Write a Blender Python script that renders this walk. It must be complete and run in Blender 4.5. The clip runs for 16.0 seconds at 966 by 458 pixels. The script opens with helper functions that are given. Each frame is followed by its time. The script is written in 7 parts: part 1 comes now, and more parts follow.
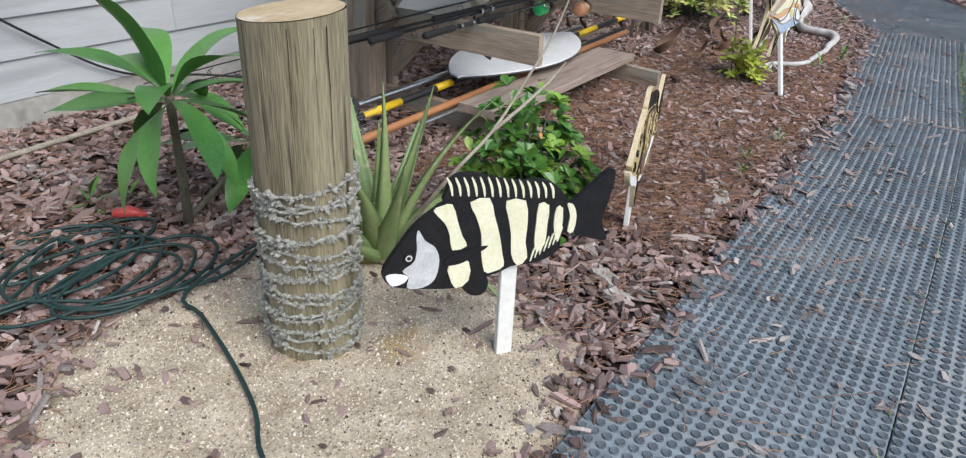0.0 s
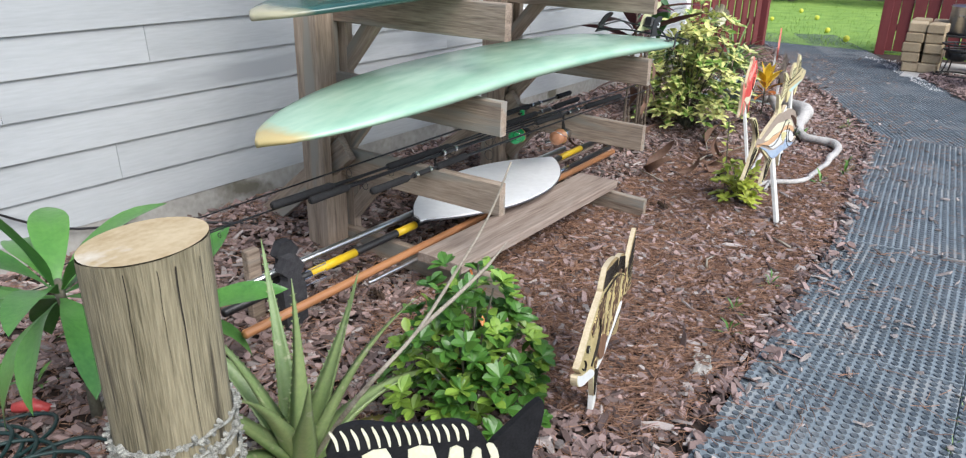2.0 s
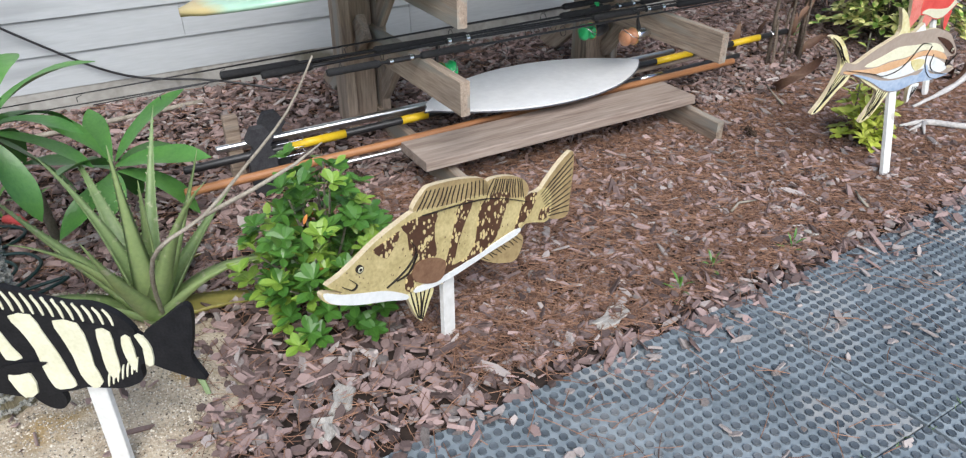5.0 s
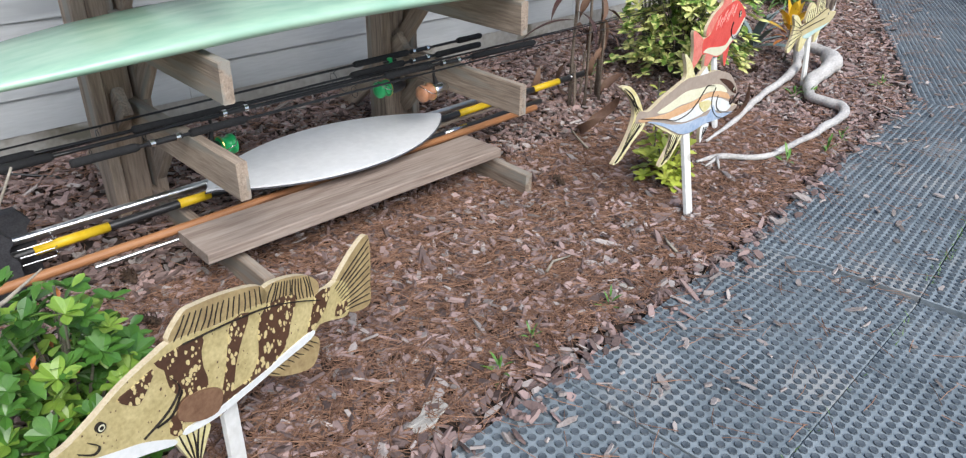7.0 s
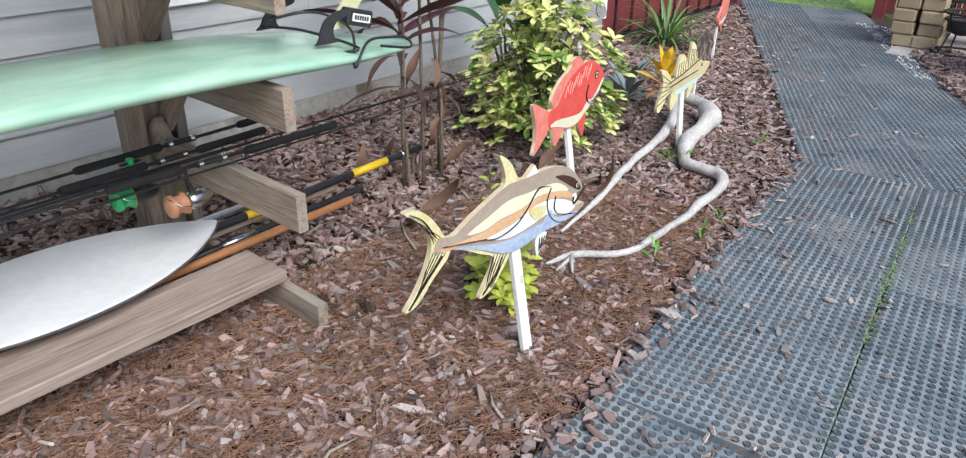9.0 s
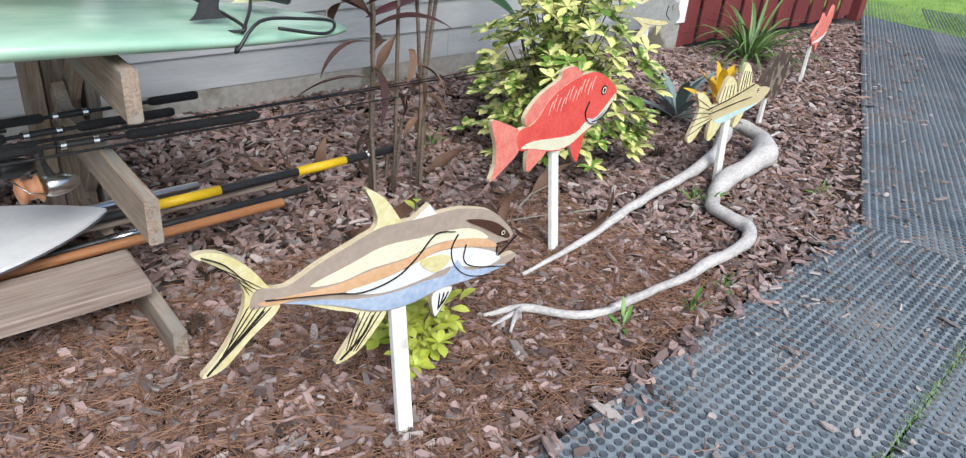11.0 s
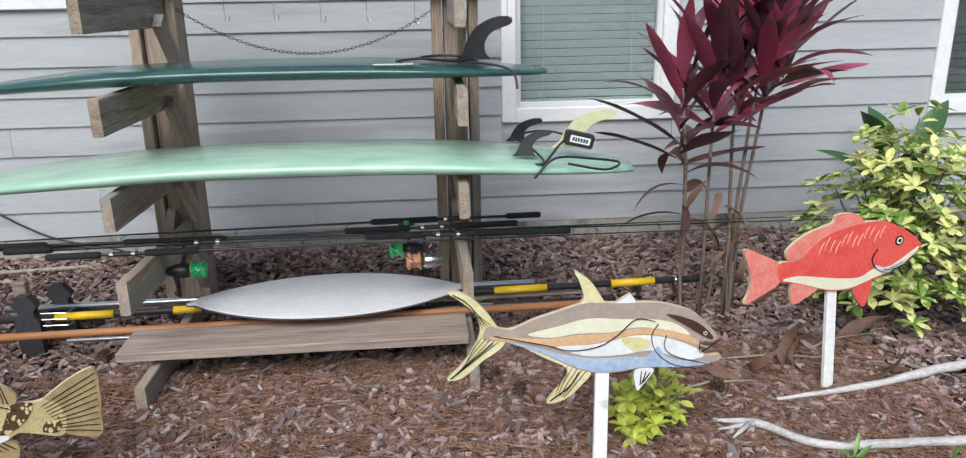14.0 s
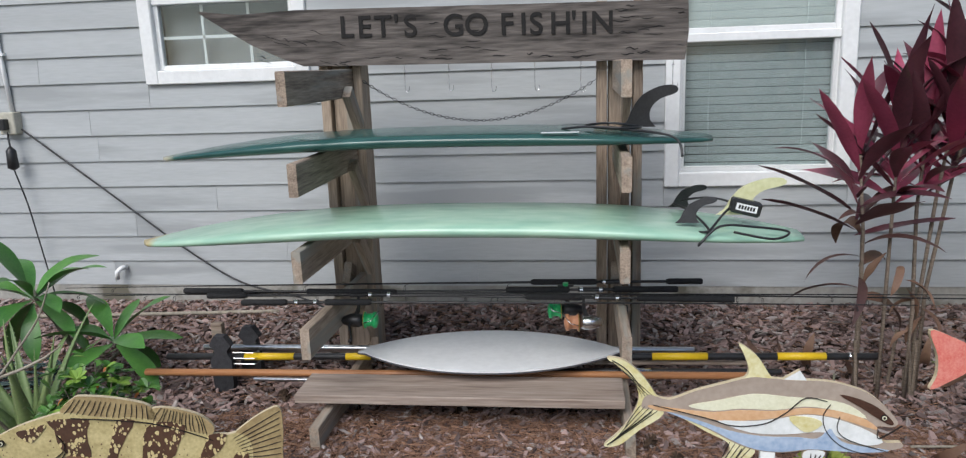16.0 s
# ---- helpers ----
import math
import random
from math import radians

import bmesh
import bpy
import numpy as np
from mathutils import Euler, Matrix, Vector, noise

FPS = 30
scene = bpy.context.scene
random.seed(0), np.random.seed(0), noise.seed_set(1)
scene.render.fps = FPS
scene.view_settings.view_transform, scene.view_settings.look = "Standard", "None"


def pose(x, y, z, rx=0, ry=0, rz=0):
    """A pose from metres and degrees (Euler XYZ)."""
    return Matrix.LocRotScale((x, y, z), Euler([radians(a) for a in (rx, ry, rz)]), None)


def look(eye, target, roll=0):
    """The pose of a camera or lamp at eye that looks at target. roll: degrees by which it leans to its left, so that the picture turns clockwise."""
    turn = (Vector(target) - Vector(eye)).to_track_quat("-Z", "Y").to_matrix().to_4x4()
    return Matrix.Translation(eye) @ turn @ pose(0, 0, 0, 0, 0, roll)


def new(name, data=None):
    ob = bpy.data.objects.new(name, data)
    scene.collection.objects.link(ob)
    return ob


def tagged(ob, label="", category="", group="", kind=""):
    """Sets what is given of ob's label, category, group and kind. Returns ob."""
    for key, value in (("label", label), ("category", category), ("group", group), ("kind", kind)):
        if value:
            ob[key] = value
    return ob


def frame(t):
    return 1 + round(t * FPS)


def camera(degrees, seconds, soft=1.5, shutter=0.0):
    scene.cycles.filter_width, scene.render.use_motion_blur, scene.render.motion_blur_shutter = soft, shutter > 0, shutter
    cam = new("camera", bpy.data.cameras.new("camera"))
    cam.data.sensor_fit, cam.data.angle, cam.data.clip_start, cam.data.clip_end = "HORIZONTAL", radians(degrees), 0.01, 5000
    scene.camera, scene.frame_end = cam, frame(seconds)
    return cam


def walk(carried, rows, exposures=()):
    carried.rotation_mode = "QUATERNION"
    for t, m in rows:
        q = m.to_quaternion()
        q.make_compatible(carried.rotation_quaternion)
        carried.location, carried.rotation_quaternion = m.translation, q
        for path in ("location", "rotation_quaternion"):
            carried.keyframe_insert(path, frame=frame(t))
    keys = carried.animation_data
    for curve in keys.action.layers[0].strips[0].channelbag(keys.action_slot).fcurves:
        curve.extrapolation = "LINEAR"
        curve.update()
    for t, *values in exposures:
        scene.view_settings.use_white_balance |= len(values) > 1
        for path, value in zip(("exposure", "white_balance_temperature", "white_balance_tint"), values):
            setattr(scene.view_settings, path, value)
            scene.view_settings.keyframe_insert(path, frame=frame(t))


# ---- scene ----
cam = camera(65.5, 16.0, 1.2)
PATH = [
    (0, (-2.839, -3.265, 1.284), (-1.361, -2.279, 0.366), 2.7),
    (0.5, (-2.819, -3.235, 1.342), (-1.287, -2.269, 0.493), 2.2),
    (1, (-2.702, -3.188, 1.405), (-1.124, -2.179, 0.706), 0.6),
    (1.5, (-2.535, -3.185, 1.537), (-0.946, -2.161, 0.885), 0.7),
    (2, (-2.355, -3.239, 1.493), (-0.849, -2.152, 0.753), 1.0),
    (2.5, (-2.15, -3.351, 1.513), (-0.733, -2.273, 0.603), 0.4),
    (3, (-1.943, -3.543, 1.488), (-0.619, -2.375, 0.548), 0.0),
    (5.3, (-1.205, -3.983, 1.492), (-0.364, -2.483, 0.471), -0.3),
    (5.5, (-1.184, -3.987, 1.5), (-0.329, -2.494, 0.481), -0.3),
    (6, (-1.142, -3.975, 1.493), (-0.14, -2.543, 0.522), 1.1),
    (6.5, (-1.087, -3.905, 1.486), (0.024, -2.536, 0.542), 1.2),
    (7, (-0.978, -3.796, 1.512), (0.247, -2.525, 0.572), 0.7),
    (7.5, (-0.858, -3.667, 1.561), (0.495, -2.525, 0.63), 1.8),
    (8, (-0.691, -3.622, 1.584), (0.726, -2.528, 0.693), 1.9),
    (8.5, (-0.34, -3.592, 1.571), (1.064, -2.47, 0.694), 1.8),
    (9, (-0.01, -3.513, 1.535), (1.376, -2.379, 0.645), 1.0),
    (9.5, (0.171, -3.483, 1.52), (1.563, -2.366, 0.618), 2.6),
    (11.8, (1.144, -3.689, 1.467), (2.057, -2.191, 0.506), 2.0),
    (12, (1.184, -3.771, 1.486), (2.033, -2.23, 0.535), 1.0),
    (12.5, (1.178, -3.937, 1.499), (2.043, -2.364, 0.617), 1.8),
    (13, (1.175, -4.176, 1.547), (2.022, -2.562, 0.724), 1.9),
    (13.5, (1.213, -4.325, 1.561), (1.707, -2.524, 0.844), 0.5),
    (14, (1.203, -4.419, 1.554), (1.348, -2.511, 0.974), -1.0),
    (14.5, (1.193, -4.473, 1.595), (1.14, -2.526, 1.139), -0.9),
    (15, (1.183, -4.487, 1.597), (1.001, -2.529, 1.23), -1.3),
    (15.5, (1.164, -4.495, 1.603), (0.93, -2.543, 1.236), -1.6),
    (16, (1.174, -4.487, 1.601), (0.916, -2.55, 1.175), -2.0),
]
walk(cam, [(t, look(eye, target, roll)) for t, eye, target, roll in PATH], [(0, 0.4), (0.5, 0.5), (1, 0.68), (2.5, 0.6), (6, 0.53), (9.5, 0.58), (12.5, 0.48), (13.5, 0.4), (14.5, 0.25), (15.5, 0.12), (16, 0.1)])

# ---------------------------------------------------------------- light
world = bpy.data.worlds.new("sky")
scene.world = world
world.use_nodes = True
wn = world.node_tree
sky = wn.nodes.new("ShaderNodeTexSky")
sky.sky_type, sky.sun_disc = "NISHITA", False
sky.sun_elevation, sky.sun_rotation = radians(46), radians(198)
sky.air_density, sky.dust_density, sky.ozone_density = 1.0, 1.5, 1.0
SKY = wn.nodes["Background"]
SKY.inputs["Strength"].default_value = 0.125
wn.links.new(sky.outputs["Color"], SKY.inputs["Color"])
sun_data = bpy.data.lights.new("sun", "SUN")
sun_data.energy, sun_data.angle, sun_data.color = 2.5, radians(42), (1.0, 0.995, 0.99)
sun = new("sun", sun_data)
sun.matrix_world = look((-3, -9, 9.8), (0, 0, 0))


# ---------------------------------------------------------------- helpers
def shade(name, dark, light, scale=8.0, rough=0.7, bump=0.2, stretch=(1, 1, 1), fine=6.0, metal=0.0,
          piece=0.0, island=0.0, spec=0.5, mid=0.5, stain=None, stain_scale=2.0, stain_at=0.62):
    """A painted or natural surface: two colours mixed by coarse and fine grain, with relief, per-piece
    variation and, where given, stains with a shape of their own."""
    m = bpy.data.materials.new(name)
    m.use_nodes = True
    nt = m.node_tree
    p = nt.nodes["Principled BSDF"]
    co = nt.nodes.new("ShaderNodeTexCoord")
    mp = nt.nodes.new("ShaderNodeMapping")
    mp.inputs["Scale"].default_value = stretch
    nt.links.new(co.outputs["Object"], mp.inputs["Vector"])
    info = nt.nodes.new("ShaderNodeObjectInfo")
    a = nt.nodes.new("ShaderNodeTexNoise")
    a.inputs["Scale"].default_value, a.inputs["Detail"].default_value = scale, 6.0
    b = nt.nodes.new("ShaderNodeTexNoise")
    b.inputs["Scale"].default_value, b.inputs["Detail"].default_value = scale * fine, 4.0
    off = nt.nodes.new("ShaderNodeVectorMath")
    off.operation = "MULTIPLY_ADD"
    off.inputs[1].default_value = (1, 1, 1)
    comb = nt.nodes.new("ShaderNodeCombineXYZ")
    big = nt.nodes.new("ShaderNodeMath")
    big.operation, big.inputs[1].default_value = "MULTIPLY", 37.0
    nt.links.new(info.outputs["Random"], big.inputs[0])
    for i in range(3):
        nt.links.new(big.outputs[0], comb.inputs[i])
    nt.links.new(mp.outputs["Vector"], off.inputs[0])
    nt.links.new(comb.outputs[0], off.inputs[2])
    for n in (a, b):
        nt.links.new(off.outputs[0], n.inputs["Vector"])
    add = nt.nodes.new("ShaderNodeMath")
    add.operation, add.inputs[1].default_value = "MULTIPLY_ADD", 0.5
    half = nt.nodes.new("ShaderNodeMath")
    half.operation, half.inputs[1].default_value = "MULTIPLY", 0.5
    nt.links.new(b.outputs["Fac"], half.inputs[0])
    nt.links.new(a.outputs["Fac"], add.inputs[0])
    nt.links.new(half.outputs[0], add.inputs[2])
    ramp = nt.nodes.new("ShaderNodeMapRange")
    ramp.inputs["From Min"].default_value, ramp.inputs["From Max"].default_value = mid - 0.16, mid + 0.16
    nt.links.new(add.outputs[0], ramp.inputs["Value"])
    fac = ramp.outputs["Result"]
    if piece or island:
        src = info.outputs["Random"]
        if island:
            geo = nt.nodes.new("ShaderNodeNewGeometry")
            src = geo.outputs["Random Per Island"]
        mx = nt.nodes.new("ShaderNodeMix")
        mx.inputs["Factor"].default_value = piece or island
        nt.links.new(fac, mx.inputs[2])
        nt.links.new(src, mx.inputs[3])
        fac = mx.outputs[0]
    mix = nt.nodes.new("ShaderNodeMix")
    mix.data_type = "RGBA"
    mix.inputs[6].default_value, mix.inputs[7].default_value = (*dark, 1), (*light, 1)
    nt.links.new(fac, mix.inputs["Factor"])
    colour = mix.outputs[2]
    if stain:
        s = nt.nodes.new("ShaderNodeTexNoise")
        s.inputs["Scale"].default_value, s.inputs["Detail"].default_value = stain_scale, 7.0
        nt.links.new(off.outputs[0], s.inputs["Vector"])
        sr = nt.nodes.new("ShaderNodeMapRange")
        sr.inputs["From Min"].default_value, sr.inputs["From Max"].default_value = stain_at, stain_at + 0.08
        nt.links.new(s.outputs["Fac"], sr.inputs["Value"])
        sm = nt.nodes.new("ShaderNodeMix")
        sm.data_type = "RGBA"
        sm.inputs[7].default_value = (*stain, 1)
        nt.links.new(sr.outputs["Result"], sm.inputs["Factor"])
        nt.links.new(colour, sm.inputs[6])
        colour = sm.outputs[2]
    nt.links.new(colour, p.inputs["Base Color"])
    p.inputs["Roughness"].default_value, p.inputs["Metallic"].default_value = rough, metal
    p.inputs["Specular IOR Level"].default_value = spec
    if bump:
        bp = nt.nodes.new("ShaderNodeBump")
        bp.inputs["Strength"].default_value, bp.inputs["Distance"].default_value = bump, 0.01
        nt.links.new(add.outputs[0], bp.inputs["Height"])
        nt.links.new(bp.outputs["Normal"], p.inputs["Normal"])
    return m


def link(name, bm, material, parent=None, label="", smooth=False):
    me = bpy.data.meshes.new(name)
    bmesh.ops.recalc_face_normals(bm, faces=bm.faces)
    if smooth:
        for f in bm.faces:
            f.smooth = True
    bm.to_mesh(me)
    bm.free()
    me.materials.append(material)
    ob = new(name, me)
    if parent:
        ob.parent = parent
    if label:
        ob["label"] = label
    return ob


def part(name, bm, material, parent, label="", smooth=False):
    return link(name, bm, material, parent, label, smooth)


def again(name, mesh, parent, m):
    """Another object on the same mesh, under parent at the pose m."""
    ob = new(name, mesh)
    ob.parent = parent
    ob.matrix_basis = m
    return ob


def empty(name, m, label, category, group=""):
    e = new(name)
    e.empty_display_size = 0.1
    e.matrix_basis = m
    return tagged(e, label, category, group)


def box(bm, x0, x1, y0, y1, z0, z1, bevel=0.0, m=None):
    r = bmesh.ops.create_cube(bm, size=1.0)
    vs = r["verts"]
    for v in vs:
        v.co = Vector(((x0 + x1) / 2 + v.co.x * (x1 - x0), (y0 + y1) / 2 + v.co.y * (y1 - y0), (z0 + z1) / 2 + v.co.z * (z1 - z0)))
    if bevel:
        es = list({e for v in vs for e in v.link_edges})
        bmesh.ops.bevel(bm, geom=es, offset=bevel, segments=1, affect="EDGES", profile=0.5)
    return bm


def slab(x0, x1, y0, y1, z0, z1, bevel=0.0):
    bm = bmesh.new()
    box(bm, x0, x1, y0, y1, z0, z1, bevel)
    return bm


def tube(points, radius, sides=8, taper=None, caps=True, bm=None):
    """A round rod along points; radius a number or a list; taper scales it towards the end."""
    bm = bm or bmesh.new()
    pts = [Vector(p) for p in points]
    n = len(pts)
    ref = Vector((0, 0, 1))
    rings = []
    for i, p in enumerate(pts):
        d = (pts[min(i + 1, n - 1)] - pts[max(i - 1, 0)]).normalized()
        u = d.cross(ref)
        if u.length < 1e-3:
            u = d.cross(Vector((0, 1, 0)))
        u.normalize()
        w = d.cross(u)
        r = radius[i] if isinstance(radius, (list, tuple)) else radius * (1 + ((taper or 1) - 1) * i / max(n - 1, 1))
        rings.append([bm.verts.new(p + (u * math.cos(k * math.tau / sides) + w * math.sin(k * math.tau / sides)) * r) for k in range(sides)])
    for a, b in zip(rings, rings[1:]):
        for k in range(sides):
            bm.faces.new((a[k], a[(k + 1) % sides], b[(k + 1) % sides], b[k]))
    if caps:
        bm.faces.new(rings[0][::-1])
        bm.faces.new(rings[-1])
    return bm


def lathe(profile, sides=24, bm=None):
    """A turned body about z from (radius, height) pairs."""
    bm = bm or bmesh.new()
    rings = [[bm.verts.new((r * math.cos(k * math.tau / sides), r * math.sin(k * math.tau / sides), z)) for k in range(sides)] for r, z in profile]
    for a, b in zip(rings, rings[1:]):
        for k in range(sides):
            bm.faces.new((a[k], a[(k + 1) % sides], b[(k + 1) % sides], b[k]))
    bm.faces.new(rings[0][::-1])
    bm.faces.new(rings[-1])
    return bm


def spline(pts, per=5, closed=True):
    """Catmull-Rom through control points (tuples of any length)."""
    out, n = [], len(pts)
    ks = range(n if closed else n - 1)
    for i in ks:
        if closed:
            p = [np.array(pts[(i + j) % n], float) for j in (-1, 0, 1, 2)]
        else:
            p = [np.array(pts[min(max(i + j, 0), n - 1)], float) for j in (-1, 0, 1, 2)]
        for k in range(per):
            t = k / per
            out.append(0.5 * (2 * p[1] + (p[2] - p[0]) * t + (2 * p[0] - 5 * p[1] + 4 * p[2] - p[3]) * t * t + (3 * p[1] - p[0] - 3 * p[2] + p[3]) * t ** 3))
    if not closed:
        out.append(np.array(pts[-1], float))
    return [tuple(o) for o in out]


def plate(outline, y0, y1, bm=None):
    """A flat cut-out in the x-z plane with thickness from y0 to y1."""
    bm = bm or bmesh.new()
    a = [bm.verts.new((x, y0, z)) for x, z in outline]
    b = [bm.verts.new((x, y1, z)) for x, z in outline]
    n = len(a)
    fs = [bm.faces.new(a), bm.faces.new(b[::-1])]
    for f in fs:
        f.normal_update()
    for i in range(n):
        bm.faces.new((a[i], b[i], b[(i + 1) % n], a[(i + 1) % n]))
    bmesh.ops.triangulate(bm, faces=fs)
    return bm


def ground_z(x, y):
    """The mulch bed climbs a little towards the house."""
    t = min(max((y + 1.3) / 1.3, 0.0), 1.0)
    return 0.13 * t * t * (3 - 2 * t) * min(max((6.4 - x) / 1.4, 0.0), 1.0)


def rnd(a, b):
    return random.uniform(a, b)


# ---------------------------------------------------------------- materials
M_soil = shade("soil", (0.018, 0.012, 0.01), (0.06, 0.04, 0.03), 9, 0.95, 0.6)
M_chip = shade("bark_chip", (0.03, 0.017, 0.013), (0.42, 0.298, 0.272), 25, 0.75, 0.5, island=0.85)
M_needle = shade("pine_needle", (0.08, 0.034, 0.02), (0.41, 0.225, 0.14), 30, 0.8, 0, island=0.8)
M_rubber = shade("rubber", (0.052, 0.066, 0.078), (0.135, 0.157, 0.173), 3.0, 0.48, 0.15, stain=(0.17, 0.18, 0.185), stain_scale=1.7, stain_at=0.58)
M_siding = shade("grey_painted_siding", (0.355, 0.373, 0.381), (0.455, 0.477, 0.486), 1.4, 0.55, 0.08, (0.6, 3, 6), 12, piece=0.25, stain=(0.315, 0.331, 0.338), stain_scale=0.9, stain_at=0.56)
M_stucco = shade("grey_stucco", (0.27, 0.26, 0.235), (0.4, 0.39, 0.36), 5, 0.95, 0.6, stain=(0.14, 0.13, 0.1), stain_scale=3, stain_at=0.55)
M_white = shade("white_paint", (0.74, 0.75, 0.75), (0.84, 0.85, 0.85), 6, 0.4, 0.03)
M_wood = shade("weathered_wood", (0.15, 0.108, 0.08), (0.50, 0.40, 0.31), 3.0, 0.85, 0.5, (0.7, 9, 9), 5, piece=0.25, stain=(0.30, 0.28, 0.24), stain_scale=1.2, stain_at=0.56)
M_plank = shade("brown_plank", (0.20, 0.145, 0.115), (0.40, 0.33, 0.28), 2.2, 0.8, 0.35, (0.6, 9, 9), 5, stain=(0.10, 0.062, 0.042), stain_scale=1.6, stain_at=0.60)
M_red = shade("red_fence_paint", (0.115, 0.02, 0.022), (0.2, 0.042, 0.042), 2.5, 0.7, 0.2, (4, 4, 0.6), 6, piece=0.4)
M_grass = shade("lawn", (0.13, 0.26, 0.04), (0.32, 0.48, 0.10), 3.0, 0.9, 0.5, fine=20)
M_glass = bpy.data.materials.new("window_glass")
M_glass.use_nodes = True
g = M_glass.node_tree.nodes["Principled BSDF"]
g.inputs["Base Color"].default_value = (0.6, 0.66, 0.68, 1)
g.inputs["Roughness"].default_value, g.inputs["Transmission Weight"].default_value = 0.02, 1.0
M_screen = bpy.data.materials.new("insect_screen_mesh")
M_screen.use_nodes = True
g = M_screen.node_tree.nodes["Principled BSDF"]
g.inputs["Base Color"].default_value = (0.10, 0.115, 0.11, 1)
g.inputs["Roughness"].default_value, g.inputs["Alpha"].default_value = 0.7, 0.06
# near-black so that the unlit room's darkness sits in the wall colour
M_unlit = shade("unlit_room_tone", (0.03, 0.032, 0.035), (0.06, 0.063, 0.066), 2, 0.9, 0)
M_blind = shade("pale_blind", (0.62, 0.67, 0.65), (0.74, 0.78, 0.76), 4, 0.6, 0)

# ---------------------------------------------------------------- setting
def ground_height(x, y):
    return ground_z(x, y) if -30 < x < 9.2 else 0.0


bm = bmesh.new()
xs = [-400, -60, -20, -8] + [-6 + 0.25 * i for i in range(62)] + [10, 14, 20, 30, 60, 400]
ys = [-400, -60, -20, -8] + [-5 + 0.2 * i for i in range(27)] + [0.5, 3, 8, 20, 60, 400]
grid = [[bm.verts.new((x, y, ground_height(x, y) - 0.012 + 0.012 * noise.noise((x * 2.3, y * 2.3, 0)))) for x in xs] for y in ys]
for r0, r1 in zip(grid, grid[1:]):
    for i in range(len(xs) - 1):
        bm.faces.new((r0[i], r0[i + 1], r1[i + 1], r1[i]))
tagged(link("ground", bm, M_soil, smooth=True), "dark brown soil under the bark mulch", "ground", kind="structure")

WINDOWS = [(-1.5, -0.44, 1.55, 2.55), (1.66, 2.69, 0.865, 2.45), (4.29, 5.24, 0.845, 2.45)]
X0, X1, ZT = -7.0, 5.9, 2.8


def holes_at(z0, z1):
    return sorted((a, b) for a, b, c, d in WINDOWS if c < z1 - 1e-4 and d > z0 + 1e-4)


def spans(z0, z1, x0=X0, x1=X1):
    out, x = [], x0
    for a, b in holes_at(z0, z1):
        out.append((x, a))
        x = b
    return out + [(x, x1)]


# the wall's core, with the openings left free
bm = bmesh.new()
levels = sorted({0.0, ZT, *(w[2] for w in WINDOWS), *(w[3] for w in WINDOWS)})
for z0, z1 in zip(levels, levels[1:]):
    for a, b in spans(z0, z1):
        box(bm, a, b, 0.0, 0.14, z0, z1)
wall = tagged(link("wall_north", bm, M_stucco), "house wall with pale grey lap siding over a stucco base", "wall", kind="structure")
bm = slab(X0, X1 - 0.02, -0.015, -0.002, -0.1, 0.256)
tagged(link("baseboard", bm, M_stucco), "stained grey stucco foundation strip below the siding", "foundation", kind="structure")
# unseen walls and ceiling added to close the room, dark by colour
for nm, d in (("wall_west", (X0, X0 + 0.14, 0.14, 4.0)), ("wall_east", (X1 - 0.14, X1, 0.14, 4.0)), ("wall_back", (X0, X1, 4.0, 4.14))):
    tagged(link(nm, slab(*d, 0.0, ZT), M_unlit), "plain inner wall of the house", "wall", kind="structure")
tagged(link("ceiling", slab(X0, X1, 0.14, 4.0, ZT - 0.1, ZT), M_unlit), "plain ceiling of the house", "ceiling", kind="structure")
# roof and eave added above the view; they cut sky light on the siding
tagged(link("roof", slab(X0 - 0.3, X1 + 0.3, -0.35, 4.4, ZT + 0.01, ZT + 0.12), M_white), "plain roof slab with a short eave", "roof", kind="structure")

